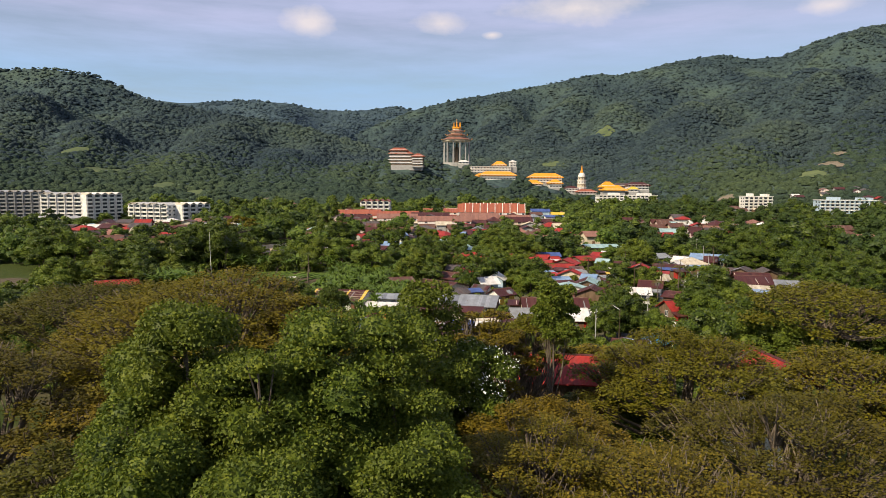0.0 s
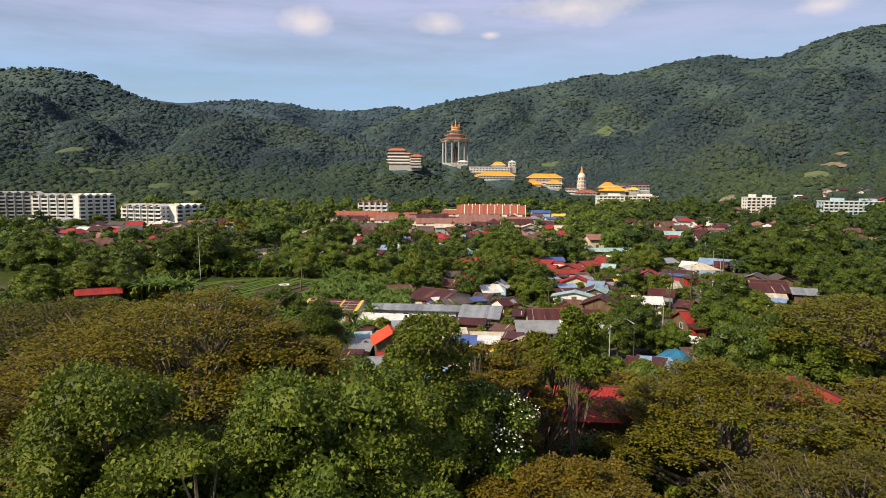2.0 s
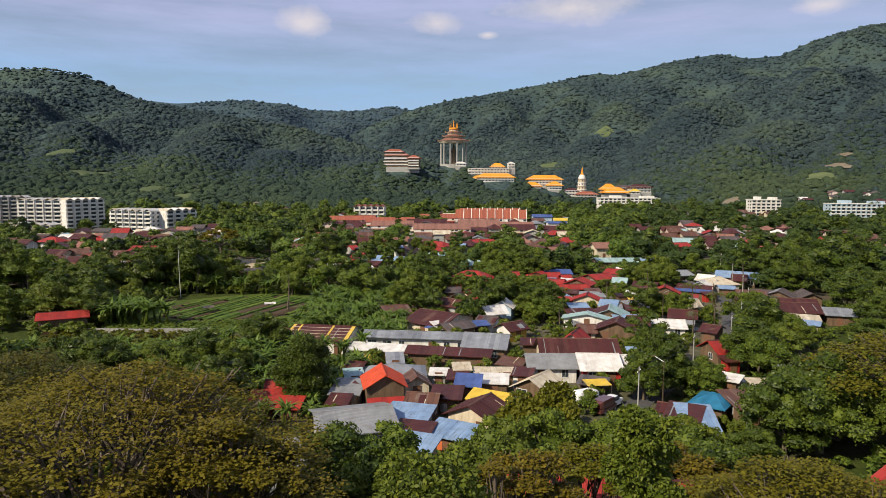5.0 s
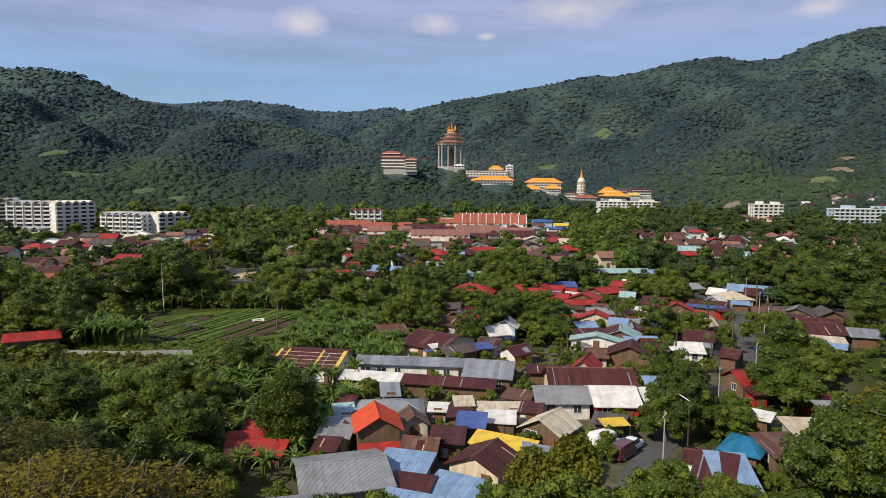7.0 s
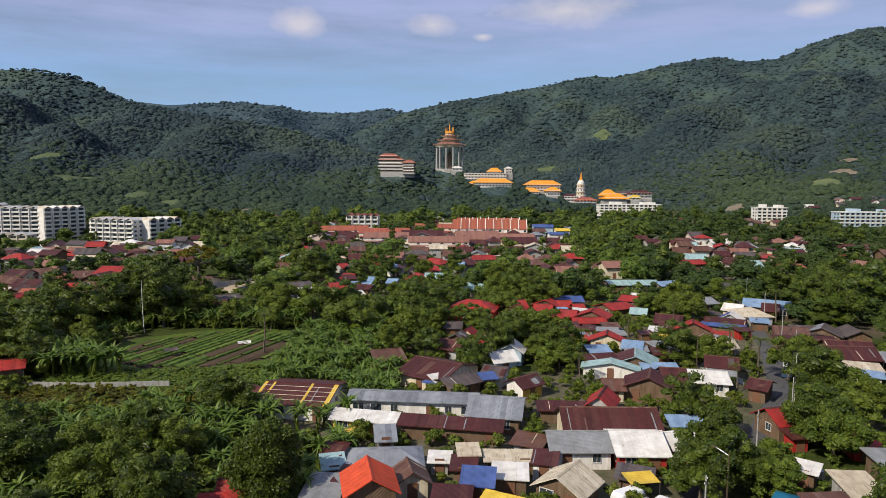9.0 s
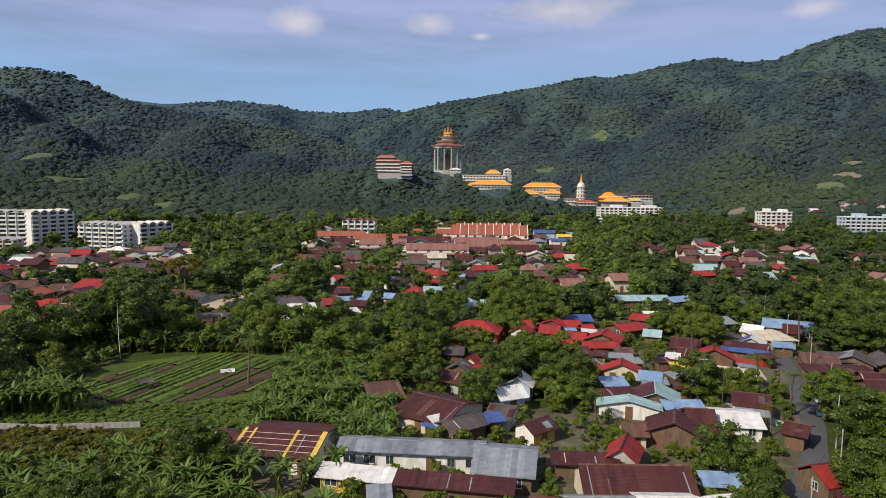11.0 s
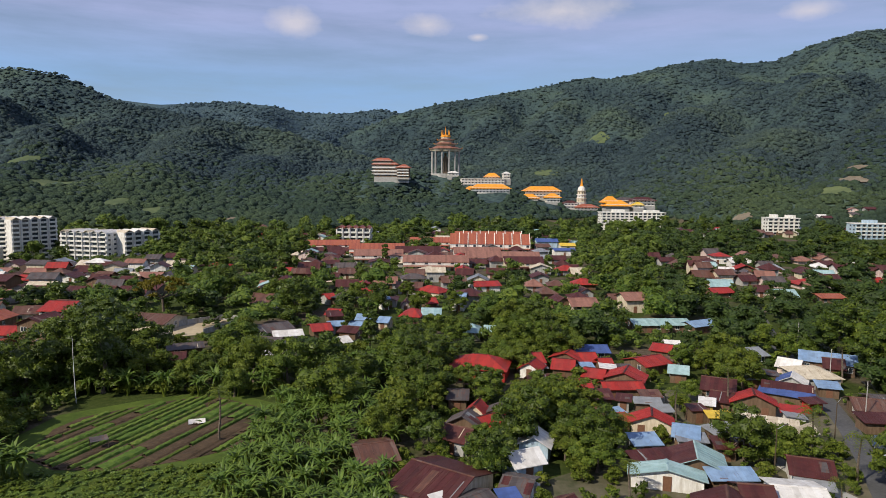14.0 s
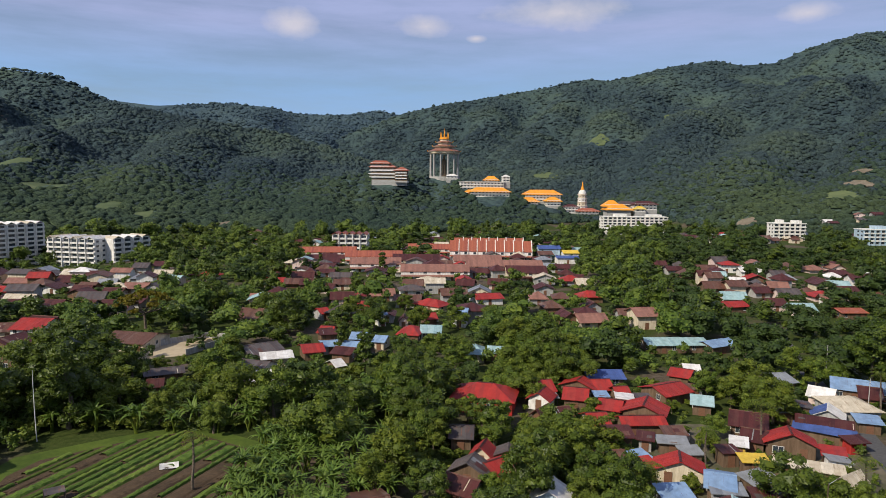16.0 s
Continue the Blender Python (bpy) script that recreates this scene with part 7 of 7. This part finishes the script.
# among the houses and along the lane
plant(3, -8.9, 190.2, 1.18), plant(0, -11.5, 185.7, 0.72), plant(4, -3.4, 182.7, 0.66), plant(5, 3.7, 184.0, 0.61), plant(4, 5.2, 173.2, 0.76)
plant(1, 9.3, 180.9, 0.92), plant(2, 15.7, 195.7, 0.94), plant(0, 19.1, 194.8, 0.85), plant(3, 23.5, 199.2, 0.92), plant(4, 21.3, 187.9, 0.68)
plant(0, 17.5, 180.4, 0.59), plant(4, 23.2, 181.5, 0.82), plant(2, 21.4, 176.1, 0.65), plant(3, 57.2, 225.7, 0.96), plant(0, 61.1, 226.0, 1.06)
plant(2, 62.1, 221.9, 0.82), plant(5, 52.8, 231.0, 0.89), plant(6, 47.9, 183.0, 0.40), plant(2, 49.8, 180.3, 0.73), plant(0, 50.6, 175.9, 0.76)
plant(0, 58.8, 219.0, 0.83), plant(0, 62.6, 171.4, 0.89), plant(3, 67.3, 174.8, 0.93), plant(4, 60.2, 156.9, 0.94), plant(2, 63.3, 157.1, 0.81)
plant(4, 50.6, 140.1, 0.88), plant(2, 50.1, 135.5, 0.78), plant(0, 63.4, 150.4, 0.65), plant(1, 31.7, 125.7, 0.79), plant(4, 35.0, 126.2, 0.56)
plant(6, 37.6, 137.6, 0.37), plant(1, 31.2, 129.5, 0.89), plant(4, 28.6, 124.1, 0.70), plant(2, 38.4, 129.0, 0.59), plant(0, 37.5, 123.8, 0.57)
plant(2, 17.6, 205.3, 0.79), plant(1, 38.3, 141.6, 0.57), plant(5, 11.9, 137.2, 0.51), plant(4, 13.6, 189.7, 0.85), plant(5, 13.5, 205.4, 0.67)
plant(3, 11.1, 184.5, 0.93), plant(4, 19.1, 185.3, 0.71), plant(2, 22.3, 185.3, 0.73), plant(3, 13.8, 235.1, 0.67), plant(0, 3.2, 215.8, 0.59)
plant(5, 9.1, 213.5, 0.71), plant(4, 63.6, 234.5, 0.73), plant(3, 62.2, 216.4, 1.07), plant(5, 46.4, 208.1, 0.63), plant(4, 43.9, 180.6, 0.88)
plant(0, 78.4, 242.1, 0.94), plant(2, 82.4, 239.9, 0.79), plant(4, -76.2, 219.9, 1.36), plant(1, -79.6, 217.6, 1.27), plant(6, -88.4, 288.4, 1.39)
plant(0, -72.3, 241.2, 0.61), plant(3, -66.6, 246.2, 0.49), plant(5, -62.8, 249.5, 0.48), plant(3, -52.6, 253.9, 0.83), plant(2, -85.5, 321.8, 1.24)
plant(4, -75.0, 308.6, 1.23), plant(2, -74.5, 227.0, 0.78), plant(4, -46.6, 288.2, 1.22), plant(2, -57.3, 305.3, 1.09), plant(0, -30.1, 303.0, 0.93)
plant(4, -21.8, 293.6, 1.00), plant(3, -8.2, 294.9, 0.88), plant(5, -13.7, 323.3, 0.87), plant(0, 3.8, 295.2, 0.79), plant(2, 14.7, 304.5, 0.70)
plant(7, -19.3, 244.8, 1.18)
# round the plots, the grove and the far side of the village
plant(5, 22.5, 104, 0.85), plant(3, 26, 100.5, 0.75), plant(0, 19.5, 101, 0.7), plant(4, 39, 104.5, 0.95), plant(2, 44, 106, 1.0)
plant(4, 48, 110, 1.05), plant(1, 42, 111.5, 0.8), plant(2, 51, 105, 1.0), PALM(57.5, 172.5, 0.9, 200), PALM(49.5, 163, 0.6, 20)
plant(2, 7.5, 70.8, 0.8), plant(4, 13.2, 70.5, 0.78), plant(0, 17.5, 72, 0.8), plant(3, 10, 69.5, 0.75), plant(4, -32.8, 147, 0.75)
plant(1, -29.5, 146, 0.65), plant(4, -49.4, 124, 0.85), plant(4, -53, 126, 0.8), plant(2, -44, 130, 0.75), plant(0, -33, 131, 0.75)
plant(1, -58, 129, 0.75), plant(2, -38, 121, 0.85), plant(4, -30, 117, 0.8), plant(2, -86.0, 218.0, 1.01), plant(4, -68.0, 225.0, 0.62)
plant(1, -60.0, 222.0, 0.55), plant(4, -50.0, 220.0, 0.58), plant(2, -41, 219, 1.15), plant(0, -33, 216, 1.1), plant(4, -26, 219, 1.05)
plant(5, -42, 209, 0.8), plant(5, -53, 213, 0.9), plant(3, -64, 214, 0.9), plant(4, -80, 178, 1.1), plant(2, -84, 170, 1.1)
plant(1, -88, 178, 1.2), plant(4, -76, 168, 0.8), plant(5, -74, 174, 0.8), plant(2, -92, 166, 1.1), plant(4, -82, 208, 1.3)
plant(2, -88, 200, 1.3), plant(4, -86, 190, 1.25), plant(1, -92, 208, 1.4), plant(2, -94, 195, 1.3), plant(2, -22, 203, 1.1)
plant(5, -72, 183, 0.8), plant(3, -76, 189, 0.9), plant(4, -80, 232, 1.7, 0.9), plant(2, -92.0, 240.0, 1.17), plant(6, -80, 270, 1.45, 0.8)
plant(1, -66.0, 222.0, 0.55), plant(2, -56.0, 228.0, 0.51), plant(4, 112, 226, 1.5), plant(1, 122, 232, 1.6), plant(4, 130, 244, 1.6)
plant(1, 116, 248, 1.5), plant(4, 98, 226, 1.3), plant(4, 86, 232, 1.5), plant(1, 95, 240, 1.5), plant(2, 104, 236, 1.5)
plant(0, 17, 267, 1.1), plant(2, 25, 272, 1.2), plant(7, -75, 436, 1.6, 1.0), plant(7, -26, 262, 1.0), plant(7, 3, 300, 1.0)
plant(7, -30, 420, 1.2)
scatter(BANANA, -36, -8, 156, 206, 150, 0.85, 1.25, 0.8, 1.1)
scatter(BANANA, -48, -12, 110, 152, 100, 0.9, 1.35, 0.9, 1.2)
scatter(BANANA, -50, -10, 206, 232, 26, 0.9, 1.35, 0.9, 1.2)
for _x, _y in ((-72.9, 172.6), (-70, 171), (-67.5, 172.5), (-65, 170.6), (-62.5, 172), (-60, 171), (-73, 175.5), (-69, 175), (-66, 174.5), (-75, 170), (-77, 174), (-76, 178), (-72, 178.5), (-79, 171), (-63, 169), (-68, 169), (-71, 168)):
    BANANA[round(_x) % 3](_x, _y, 1.55, _x * 40)
for _k in range(17):
    BANANA[_k % 3](-75 + 2.4 * _k, 211 + 2.2 * math.sin(_k * 2.1), 1.25 + 0.3 * math.sin(_k * 1.7), _k * 77)
scatter(BANANA, -74, -46, 122, 146, 40, 0.9, 1.3, 0.9, 1.2)
scatter(BANANA, -86, -76, 170, 215, 14, 0.9, 1.3, 0.9, 1.2)
scatter([V[1], V[4], V[4], V[0]], -80, -24, 98, 138, 46, 0.55, 0.95, 1.6)
scatter([V[0], V[2], V[4]], -14, 40, 72, 94, 16, 0.75, 1.05, 1.5)
scatter([V[0], V[2], V[4]], -12, 32, 195, 214, 10, 0.6, 0.9, 1.8)
scatter([V[1], V[4], V[4], V[5]], 30, 90, 96, 150, 18, 0.55, 1.0, 1.8)
scatter([V[1], V[4]], 70, 120, 150, 230, 26, 0.7, 1.2, 1.8)
scatter([V[0], V[1], V[2], V[4]], -130, -30, 207, 250, 34, 0.9, 1.45, 1.75)
scatter([V[0], V[2], V[4]], -32, 34, 212, 262, 34, 0.75, 1.1, 1.75)
scatter(SHRUBS, -22, 40, 100, 200, 90, 0.5, 1.1, 0.8, 1.6)
scatter(SHRUBS, 20, 90, 130, 235, 70, 0.5, 1.1, 0.8, 1.6)
PALM(52, 203, 1.0, 20)
PALM(27, 182, 0.8, 80)
PALM(-37.7, 187, 1.0, 10)
PALM(40, 196, 0.8, 160)
PALM(55.9, 181, 0.95, 50)
PALM(23.5, 166.5, 0.7, 110)
PALM(85, 222, 1.0, 60)


def wood_spots(x0, x1, y0, y1, count, r0, r1, gap, thin=()):
    made, out = 0, []
    for _ in range(count * 14):
        if made >= count:
            break
        x, y, r = _rng.uniform(x0, x1), _rng.uniform(y0, y1), _rng.uniform(r0, r1)
        if abs(x) > 0.72 * (y + 20) + 12 or in_field(x, y, 3) or not clear_of(x, y, r * 0.8) or ground_at(x, y) > 2.5:
            continue
        tall = _rng.uniform(1.5, 2.3)
        if y < 640 and r > 2.2 and blocks_view(x, y, r, r * tall * 1.05):
            continue
        if any(a < x < b and c < y < d and _rng.random() < e for a, b, c, d, e in thin):
            continue
        if any((x - a) ** 2 + (y - b) ** 2 < (gap * (r + c)) ** 2 for a, b, c in WOOD):
            continue
        WOOD.append((x, y, r))
        out.append((x, y, r, r * tall, _rng.choice((1, 1, 1, 2) if x > 0.3 * y - 15 else (0, 0, 0, 1, 2))))
        made += 1
    return out


WOODS_LEAVES = ("leaf_wood", "leaf_shade", "leaf_dark")
WOOD = [(x, y, s * 3.6) for x, y, s in TREE_SPOTS]
TOWN = ((-340, -150, 395, 500, 0.75), (-85, 66, 295, 480, 0.3), (-205, -100, 280, 425, 0.3), (105, 220, 295, 465, 0.3), (-90, -55, 250, 285, 1.0))
woods("valley_woods", "dense green trees filling the valley between the roofs",
      wood_spots(-190, 220, 215, 345, 380, 2.6, 6.0, 0.50, TOWN), 3, WOODS_LEAVES, 430)
woods("valley_woods", "green trees filling the valley towards the hills",
      wood_spots(-330, 380, 340, 500, 400, 2.8, 6.0, 0.52, TOWN) + wood_spots(-460, 560, 490, 720, 420, 4.0, 7.5, 0.6), 5, WOODS_LEAVES, 230)
woods("shrubs", "low green shrubs and undergrowth covering the waste ground",
      wood_spots(-95, -40, 136, 149, 150, 0.7, 1.7, 0.5) + wood_spots(-78, -30, 207, 214, 60, 0.8, 1.8, 0.5) + wood_spots(-82, -70, 158, 206, 60, 0.8, 1.9, 0.5) + wood_spots(-75, -22, 92, 142, 330, 0.8, 2.0, 0.5) + wood_spots(-30, 90, 95, 240, 420, 0.6, 1.5, 0.6) + wood_spots(-110, -20, 160, 250, 330, 0.8, 2.1, 0.42), 4, ("leaf_bush", "leaf_broad", "leaf_dark"), 70, 4)
GRASS = [(x, y, r, r * 1.1, k) for x, y, r, k in ((_rng.uniform(-72, -30), _rng.uniform(164.5, 181), _rng.uniform(0.35, 0.8), _rng.choice((0, 1))) for _ in range(900))
         if y < 166 + 0.06 * (x + 60) ** 2 * 0.1 + 8 and -72 < x < -32]
woods("tall_grass", "lush tall green grass round the vegetable plots", GRASS, 8, ("leaf_grass", "leaf_banana"), 34, 3)
WEEDS = [(x, y, _rng.uniform(0.4, 1.1), _rng.uniform(0.5, 1.3), _rng.choice((0, 0, 1, 2))) for x, y in ((_rng.uniform(-77, -40), _rng.uniform(147.5, 162.3)) for _ in range(620)) if y < 163 and x + y < 118]
woods("weeds", "rough olive and brown weeds on the waste ground", WEEDS, 9, ("leaf_olive", "leaf_bush", "leaf_rain"), 60, 4)
woods("town_trees", "small green garden trees between the town roofs",
      wood_spots(-210, 220, 225, 345, 420, 1.3, 2.2, 0.5) + wood_spots(-230, 260, 340, 520, 620, 1.4, 2.2, 0.55), 6, WOODS_LEAVES, 60, 4)

# ---- vehicles, poles, walls and clutter ----
def paint(name, colour, rough=0.3):
    m, n, l, b = material(name, rough, 0.0, 0.5)
    b.inputs["Base Color"].default_value = (*colour, 1)
    b.inputs["Coat Weight"].default_value = 0.5
    M[name] = m


paint("car paint blue", (0.03, 0.06, 0.12))
paint("car paint silver", (0.5, 0.51, 0.52))
paint("car paint white", (0.75, 0.75, 0.73))
paint("car paint brown", (0.09, 0.03, 0.025))
paint("car paint black", (0.02, 0.02, 0.022))
paint("rubber", (0.015, 0.015, 0.015), 0.8)
paint("lamp glass", (0.7, 0.7, 0.68), 0.15)


def lofted(sections):
    """A closed body through rings of points, one ring for each section."""
    bm = bmesh.new()
    rings = [[bm.verts.new(c) for c in ring] for ring in sections]
    for a, b in zip(rings, rings[1:]):
        for i in range(len(a)):
            j = (i + 1) % len(a)
            bm.faces.new((a[i], a[j], b[j], b[i]))
    bm.faces.new(rings[0][::-1])
    bm.faces.new(rings[-1])
    bmesh.ops.recalc_face_normals(bm, faces=bm.faces)
    return bm


def hull(x0, x1, half, z0, z1, round_x=0.25, lean=0.1):
    """A rounded car-like box along x."""
    rings = []
    n = 9
    for i in range(n):
        s = i / (n - 1)
        x = x0 + (x1 - x0) * s
        e = min(1.0, min(s, 1 - s) * 2 / round_x) ** 0.4
        w, t = half * (0.80 + 0.20 * e), z0 + (z1 - z0) * (0.72 + 0.28 * e)
        rings.append([(x, -w, z0), (x, w, z0), (x, w, z0 + (t - z0) * 0.6), (x, w * (1 - lean), t), (x, -w * (1 - lean), t), (x, -w, z0 + (t - z0) * 0.6)])
    return lofted(rings)


def vehicle(name, x, y, turn, colour, label, length=4.1, high=1.5, half=0.84, van=False):
    t = empty(name, pose(x, y, 0.07, 0, 0, turn), label, "van" if van else "car")
    L = length / 2
    part("body", hull(-L, L, half, 0.28, 0.92 if not van else 1.0), colour, t)
    if van:
        part("cabin", hull(-L * 0.96, L * 0.72, half * 0.97, 0.95, high, 0.16, 0.12), colour, t)
        part("windscreen", hull(L * 0.60, L * 0.76, half * 0.86, 1.05, high - 0.2, 0.5, 0.14), "glass", t)
    else:
        part("cabin", hull(-L * 0.72, L * 0.42, half * 0.9, 0.88, high - 0.05, 0.55, 0.22), "glass", t, "dark window glass")
        part("roof", hull(-L * 0.52, L * 0.20, half * 0.74, high - 0.12, high, 0.4, 0.1), colour, t)
    bm = bmesh.new()
    tube(bm, (0, -0.11, 0), (0, 0.11, 0), 0.31, 0.31, 14)
    wheel = bpy.data.meshes.new("wheel")
    bm.to_mesh(wheel)
    bm.free()
    wheel.materials.append(M["rubber"])
    bm = bmesh.new()
    tube(bm, (0, -0.125, 0), (0, 0.125, 0), 0.19, 0.19, 10)
    rim = bpy.data.meshes.new("rim")
    bm.to_mesh(rim)
    bm.free()
    rim.materials.append(M["metal"])
    for sx in (-0.62, 0.62):
        for sy in (-1, 1):
            w = part("wheel", wheel, None, t, at=pose(sx * L, sy * (half - 0.1), 0.31))
            part("rim", rim, None, w)
    for sy in (-0.62, 0.62):
        part("headlight", _boxed(L * 0.93, L * 0.985, sy * half - 0.14, sy * half + 0.14, 0.58, 0.72), "lamp glass", t)
    return t


vehicle("car", 70.2, 187.4, 62, "car paint blue", "dark blue hatchback parked on the lane's edge")
vehicle("car", 66.9, 180.2, 62, "car paint silver", "silver hatchback parked on the lane's edge")
vehicle("car", 63.2, 173.2, 60, "car paint blue", "dark blue car parked in tree shade")
vehicle("car", 68.6, 184.0, 62, "car paint black", "dark car parked between two others")
vehicle("car", -9.8, 94, 10, "car paint white", "white car parked in the yard by grey roofs")
vehicle("van", 20.2, 122.4, 30, "car paint white", "white van parked beside the lane", 4.6, 1.95, 0.88, True)
vehicle("van", 21.9, 119.2, 48, "car paint brown", "dark brown van parked beside the lane", 4.4, 1.9, 0.88, True)
vehicle("car", 23.6, 121.6, 48, "car paint white", "white car parked beside brown van", 4.0)


def utility_pole(x, y, high, turn=0.0, lamp=False):
    t = empty("street_lamp" if lamp else "utility_pole", pose(x, y, 0, 0, 0, turn), "slim steel street lamp with short arm" if lamp else "weathered concrete utility pole with crossarm",
              "street lamp" if lamp else "utility pole", "lane poles")
    bm = bmesh.new()
    tube(bm, (0, 0, -0.2), (0, 0, high), 0.11, 0.07, 8)
    part("pole", bm, "concrete" if not lamp else "bronze", t)
    if lamp:
        bm = bmesh.new()
        tube(bm, (0, 0, high - 0.15), (1.5, 0, high + 0.35), 0.05, 0.04, 6)
        part("arm", bm, "metal", t)
        part("lamp_head", hull(1.4, 2.1, 0.13, high + 0.28, high + 0.42, 0.4), "bronze", t)
    else:
        bm = bmesh.new()
        box(bm, -0.8, 0.8, -0.05, 0.05, high - 0.7, high - 0.58)
        part("crossarm", bm, "dark", t)
        bm = bmesh.new()
        tube(bm, (0, 0, 0), (0, 0, 0.16), 0.05, 0.03, 6)
        ins = bpy.data.meshes.new("insulator")
        bm.to_mesh(ins)
        bm.free()
        ins.materials.append(M["lamp glass"])
        for ox in (-0.7, 0.0, 0.7):
            part("insulator", ins, None, t, at=pose(ox, 0, high - 0.58))
    return t


POLES = [(24.5, 112.5), (38.0, 131.0), (49.5, 145.0), (57.0, 158.5), (66.0, 176.0), (73.5, 196.0), (80.5, 219.0), (88, 246)]
for i, (px, py) in enumerate(POLES):
    utility_pole(px, py, 8.2, 60)
utility_pole(30.5, 121.5, 6.5, 130, True)
utility_pole(62.5, 186.5, 7.5, 40, True)
utility_pole(47.5, 176.0, 7.0, 20, True)
for (ax, ay), (bx, by) in zip(POLES, POLES[1:]):
    for off in (-0.6, 0.6):
        bm = bmesh.new()
        pts = [Vector((ax + off * 0.5 + (bx - ax) * s, ay - off * 0.8 + (by - ay) * s, 7.75 - 0.9 * 4 * s * (1 - s) * 0.5)) for s in (0, 0.2, 0.4, 0.6, 0.8, 1)]
        for p0, p1 in zip(pts, pts[1:]):
            tube(bm, p0, p1, 0.02, 0.02, 4)
        me = bpy.data.meshes.new("power_cable")
        bm.to_mesh(me)
        bm.free()
        me.materials.append(M["rubber"])
        tagged(new("power_cable", me), "thin black power cable sagging between poles", "cable", "lane cables")

# the tall bare palm trunk by the plots and a papaya-like stem
bm = bmesh.new()
for k in range(6):
    tube(bm, (0.12 * k - 0.012 * k * k, 0, 2.1 * k - 0.2), (0.12 * (k + 1) - 0.012 * (k + 1) ** 2, 0, 2.1 * (k + 1) - 0.2), 0.10 - 0.01 * k, 0.09 - 0.01 * k, 7)
me = bpy.data.meshes.new("bare_palm_trunk")
bm.to_mesh(me)
bm.free()
me.materials.append(M["frame"])
tagged(new("bare_palm_trunk", me), "tall pale bare palm trunk beside the plots", "tree").matrix_basis = pose(-70.4, 204.5, 0, 0, 0, 160)


def wall_run(name, pts, high, thick, mat, label, panel=2.6):
    """A low wall of panels between posts."""
    t = empty(name, pose(pts[0][0], pts[0][1], 0), label, "wall")
    ox, oy = pts[0]
    for (ax, ay), (bx, by) in zip(pts, pts[1:]):
        L = math.hypot(bx - ax, by - ay)
        n = max(1, round(L / panel))
        turn = math.degrees(math.atan2(by - ay, bx - ax))
        pm, qm = bpy.data.meshes.new("panel"), bpy.data.meshes.new("post")
        bm = bmesh.new()
        box(bm, 0.09, L / n - 0.09, -thick / 2, thick / 2, -0.1, high)
        bm.to_mesh(pm)
        bm.free()
        bm = bmesh.new()
        box(bm, -0.09, 0.09, -thick / 2 - 0.03, thick / 2 + 0.03, -0.1, high + 0.12)
        bm.to_mesh(qm)
        bm.free()
        pm.materials.append(M[mat])
        qm.materials.append(M["concrete"])
        for i in range(n):
            at = pose(ax - ox + (bx - ax) * i / n, ay - oy + (by - ay) * i / n, 0, 0, 0, turn)
            part("panel", pm, None, t, at=at)
            part("post", qm, None, t, at=at)
    return t


wall_run("garden_wall", [(-74, 163.5), (-62, 163), (-48, 164.6)], 0.9, 0.15, "w_grey", "low weathered grey wall along the field")
wall_run("yard_wall", [(-66.5, 261.5), (-59, 279), (-67.5, 281), (-75, 274), (-82, 264)], 1.6, 0.15, "w_grey", "grey panel wall round the bare yard", 3.5)


def tarp(x, y, turn, w, d, z, mat, label):
    """A stretched sheet on four poles, sagging in the middle."""
    t = empty("tarpaulin_shelter", pose(x, y, 0, 0, 0, turn), label, "shelter")
    n = 6
    v = [((i / n - 0.5) * w, (j / n - 0.5) * d, z - 0.3 * math.sin(math.pi * i / n) * math.sin(math.pi * j / n) + 0.25 * (j / n)) for j in range(n + 1) for i in range(n + 1)]
    f = [(j * (n + 1) + i, j * (n + 1) + i + 1, (j + 1) * (n + 1) + i + 1, (j + 1) * (n + 1) + i) for j in range(n) for i in range(n)]
    part("sheet", mesh_from("sheet", v, f, mat), None, t)
    for sx in (-1, 1):
        for sy in (-1, 1):
            part("post", POST, None, t, at=pose(sx * w * 0.48, sy * d * 0.48, 0) @ Matrix.Diagonal((1, 1, z + (0.2 if sy > 0 else 0), 1)))


tarp(22.0, 124.6, 10, 3.6, 2.6, 2.3, "yellow", "bright yellow tarpaulin on poles beside the lane")
tarp(-44, 194.4, 20, 2.8, 1.8, 0.35, "white", "pale sheet stretched low over the beds")
tarp(-55.4, 183.4, 35, 2.6, 1.8, 1.5, "darkgrey", "small dark shelter amid vegetable beds")

# water tanks on stands and roof patches
_rng = random.Random(91)


def water_tank(x, y, z):
    t = empty("water_tank", pose(x, y, z), "round grey water tank on a short stand", "water tank", "water tanks")
    bm = bmesh.new()
    tube(bm, (0, 0, 0.5), (0, 0, 1.5), 0.55, 0.52, 12)
    tube(bm, (0, 0, 1.49), (0, 0, 1.68), 0.52, 0.2, 12)
    part("tank", bm, "metal", t)
    for k in range(4):
        part("leg", POST, None, t, at=pose(0.35 * math.cos(k * math.pi / 2), 0.35 * math.sin(k * math.pi / 2), 0) @ Matrix.Diagonal((0.7, 0.7, 0.55, 1)))


for hx, hy, hr, ht, hw, hd in HOUSE_SPOTS[3:VILLAGE_COUNT:11]:
    water_tank(hx + hw * 0.5 + 0.9, hy + hd * 0.3, 0.0)
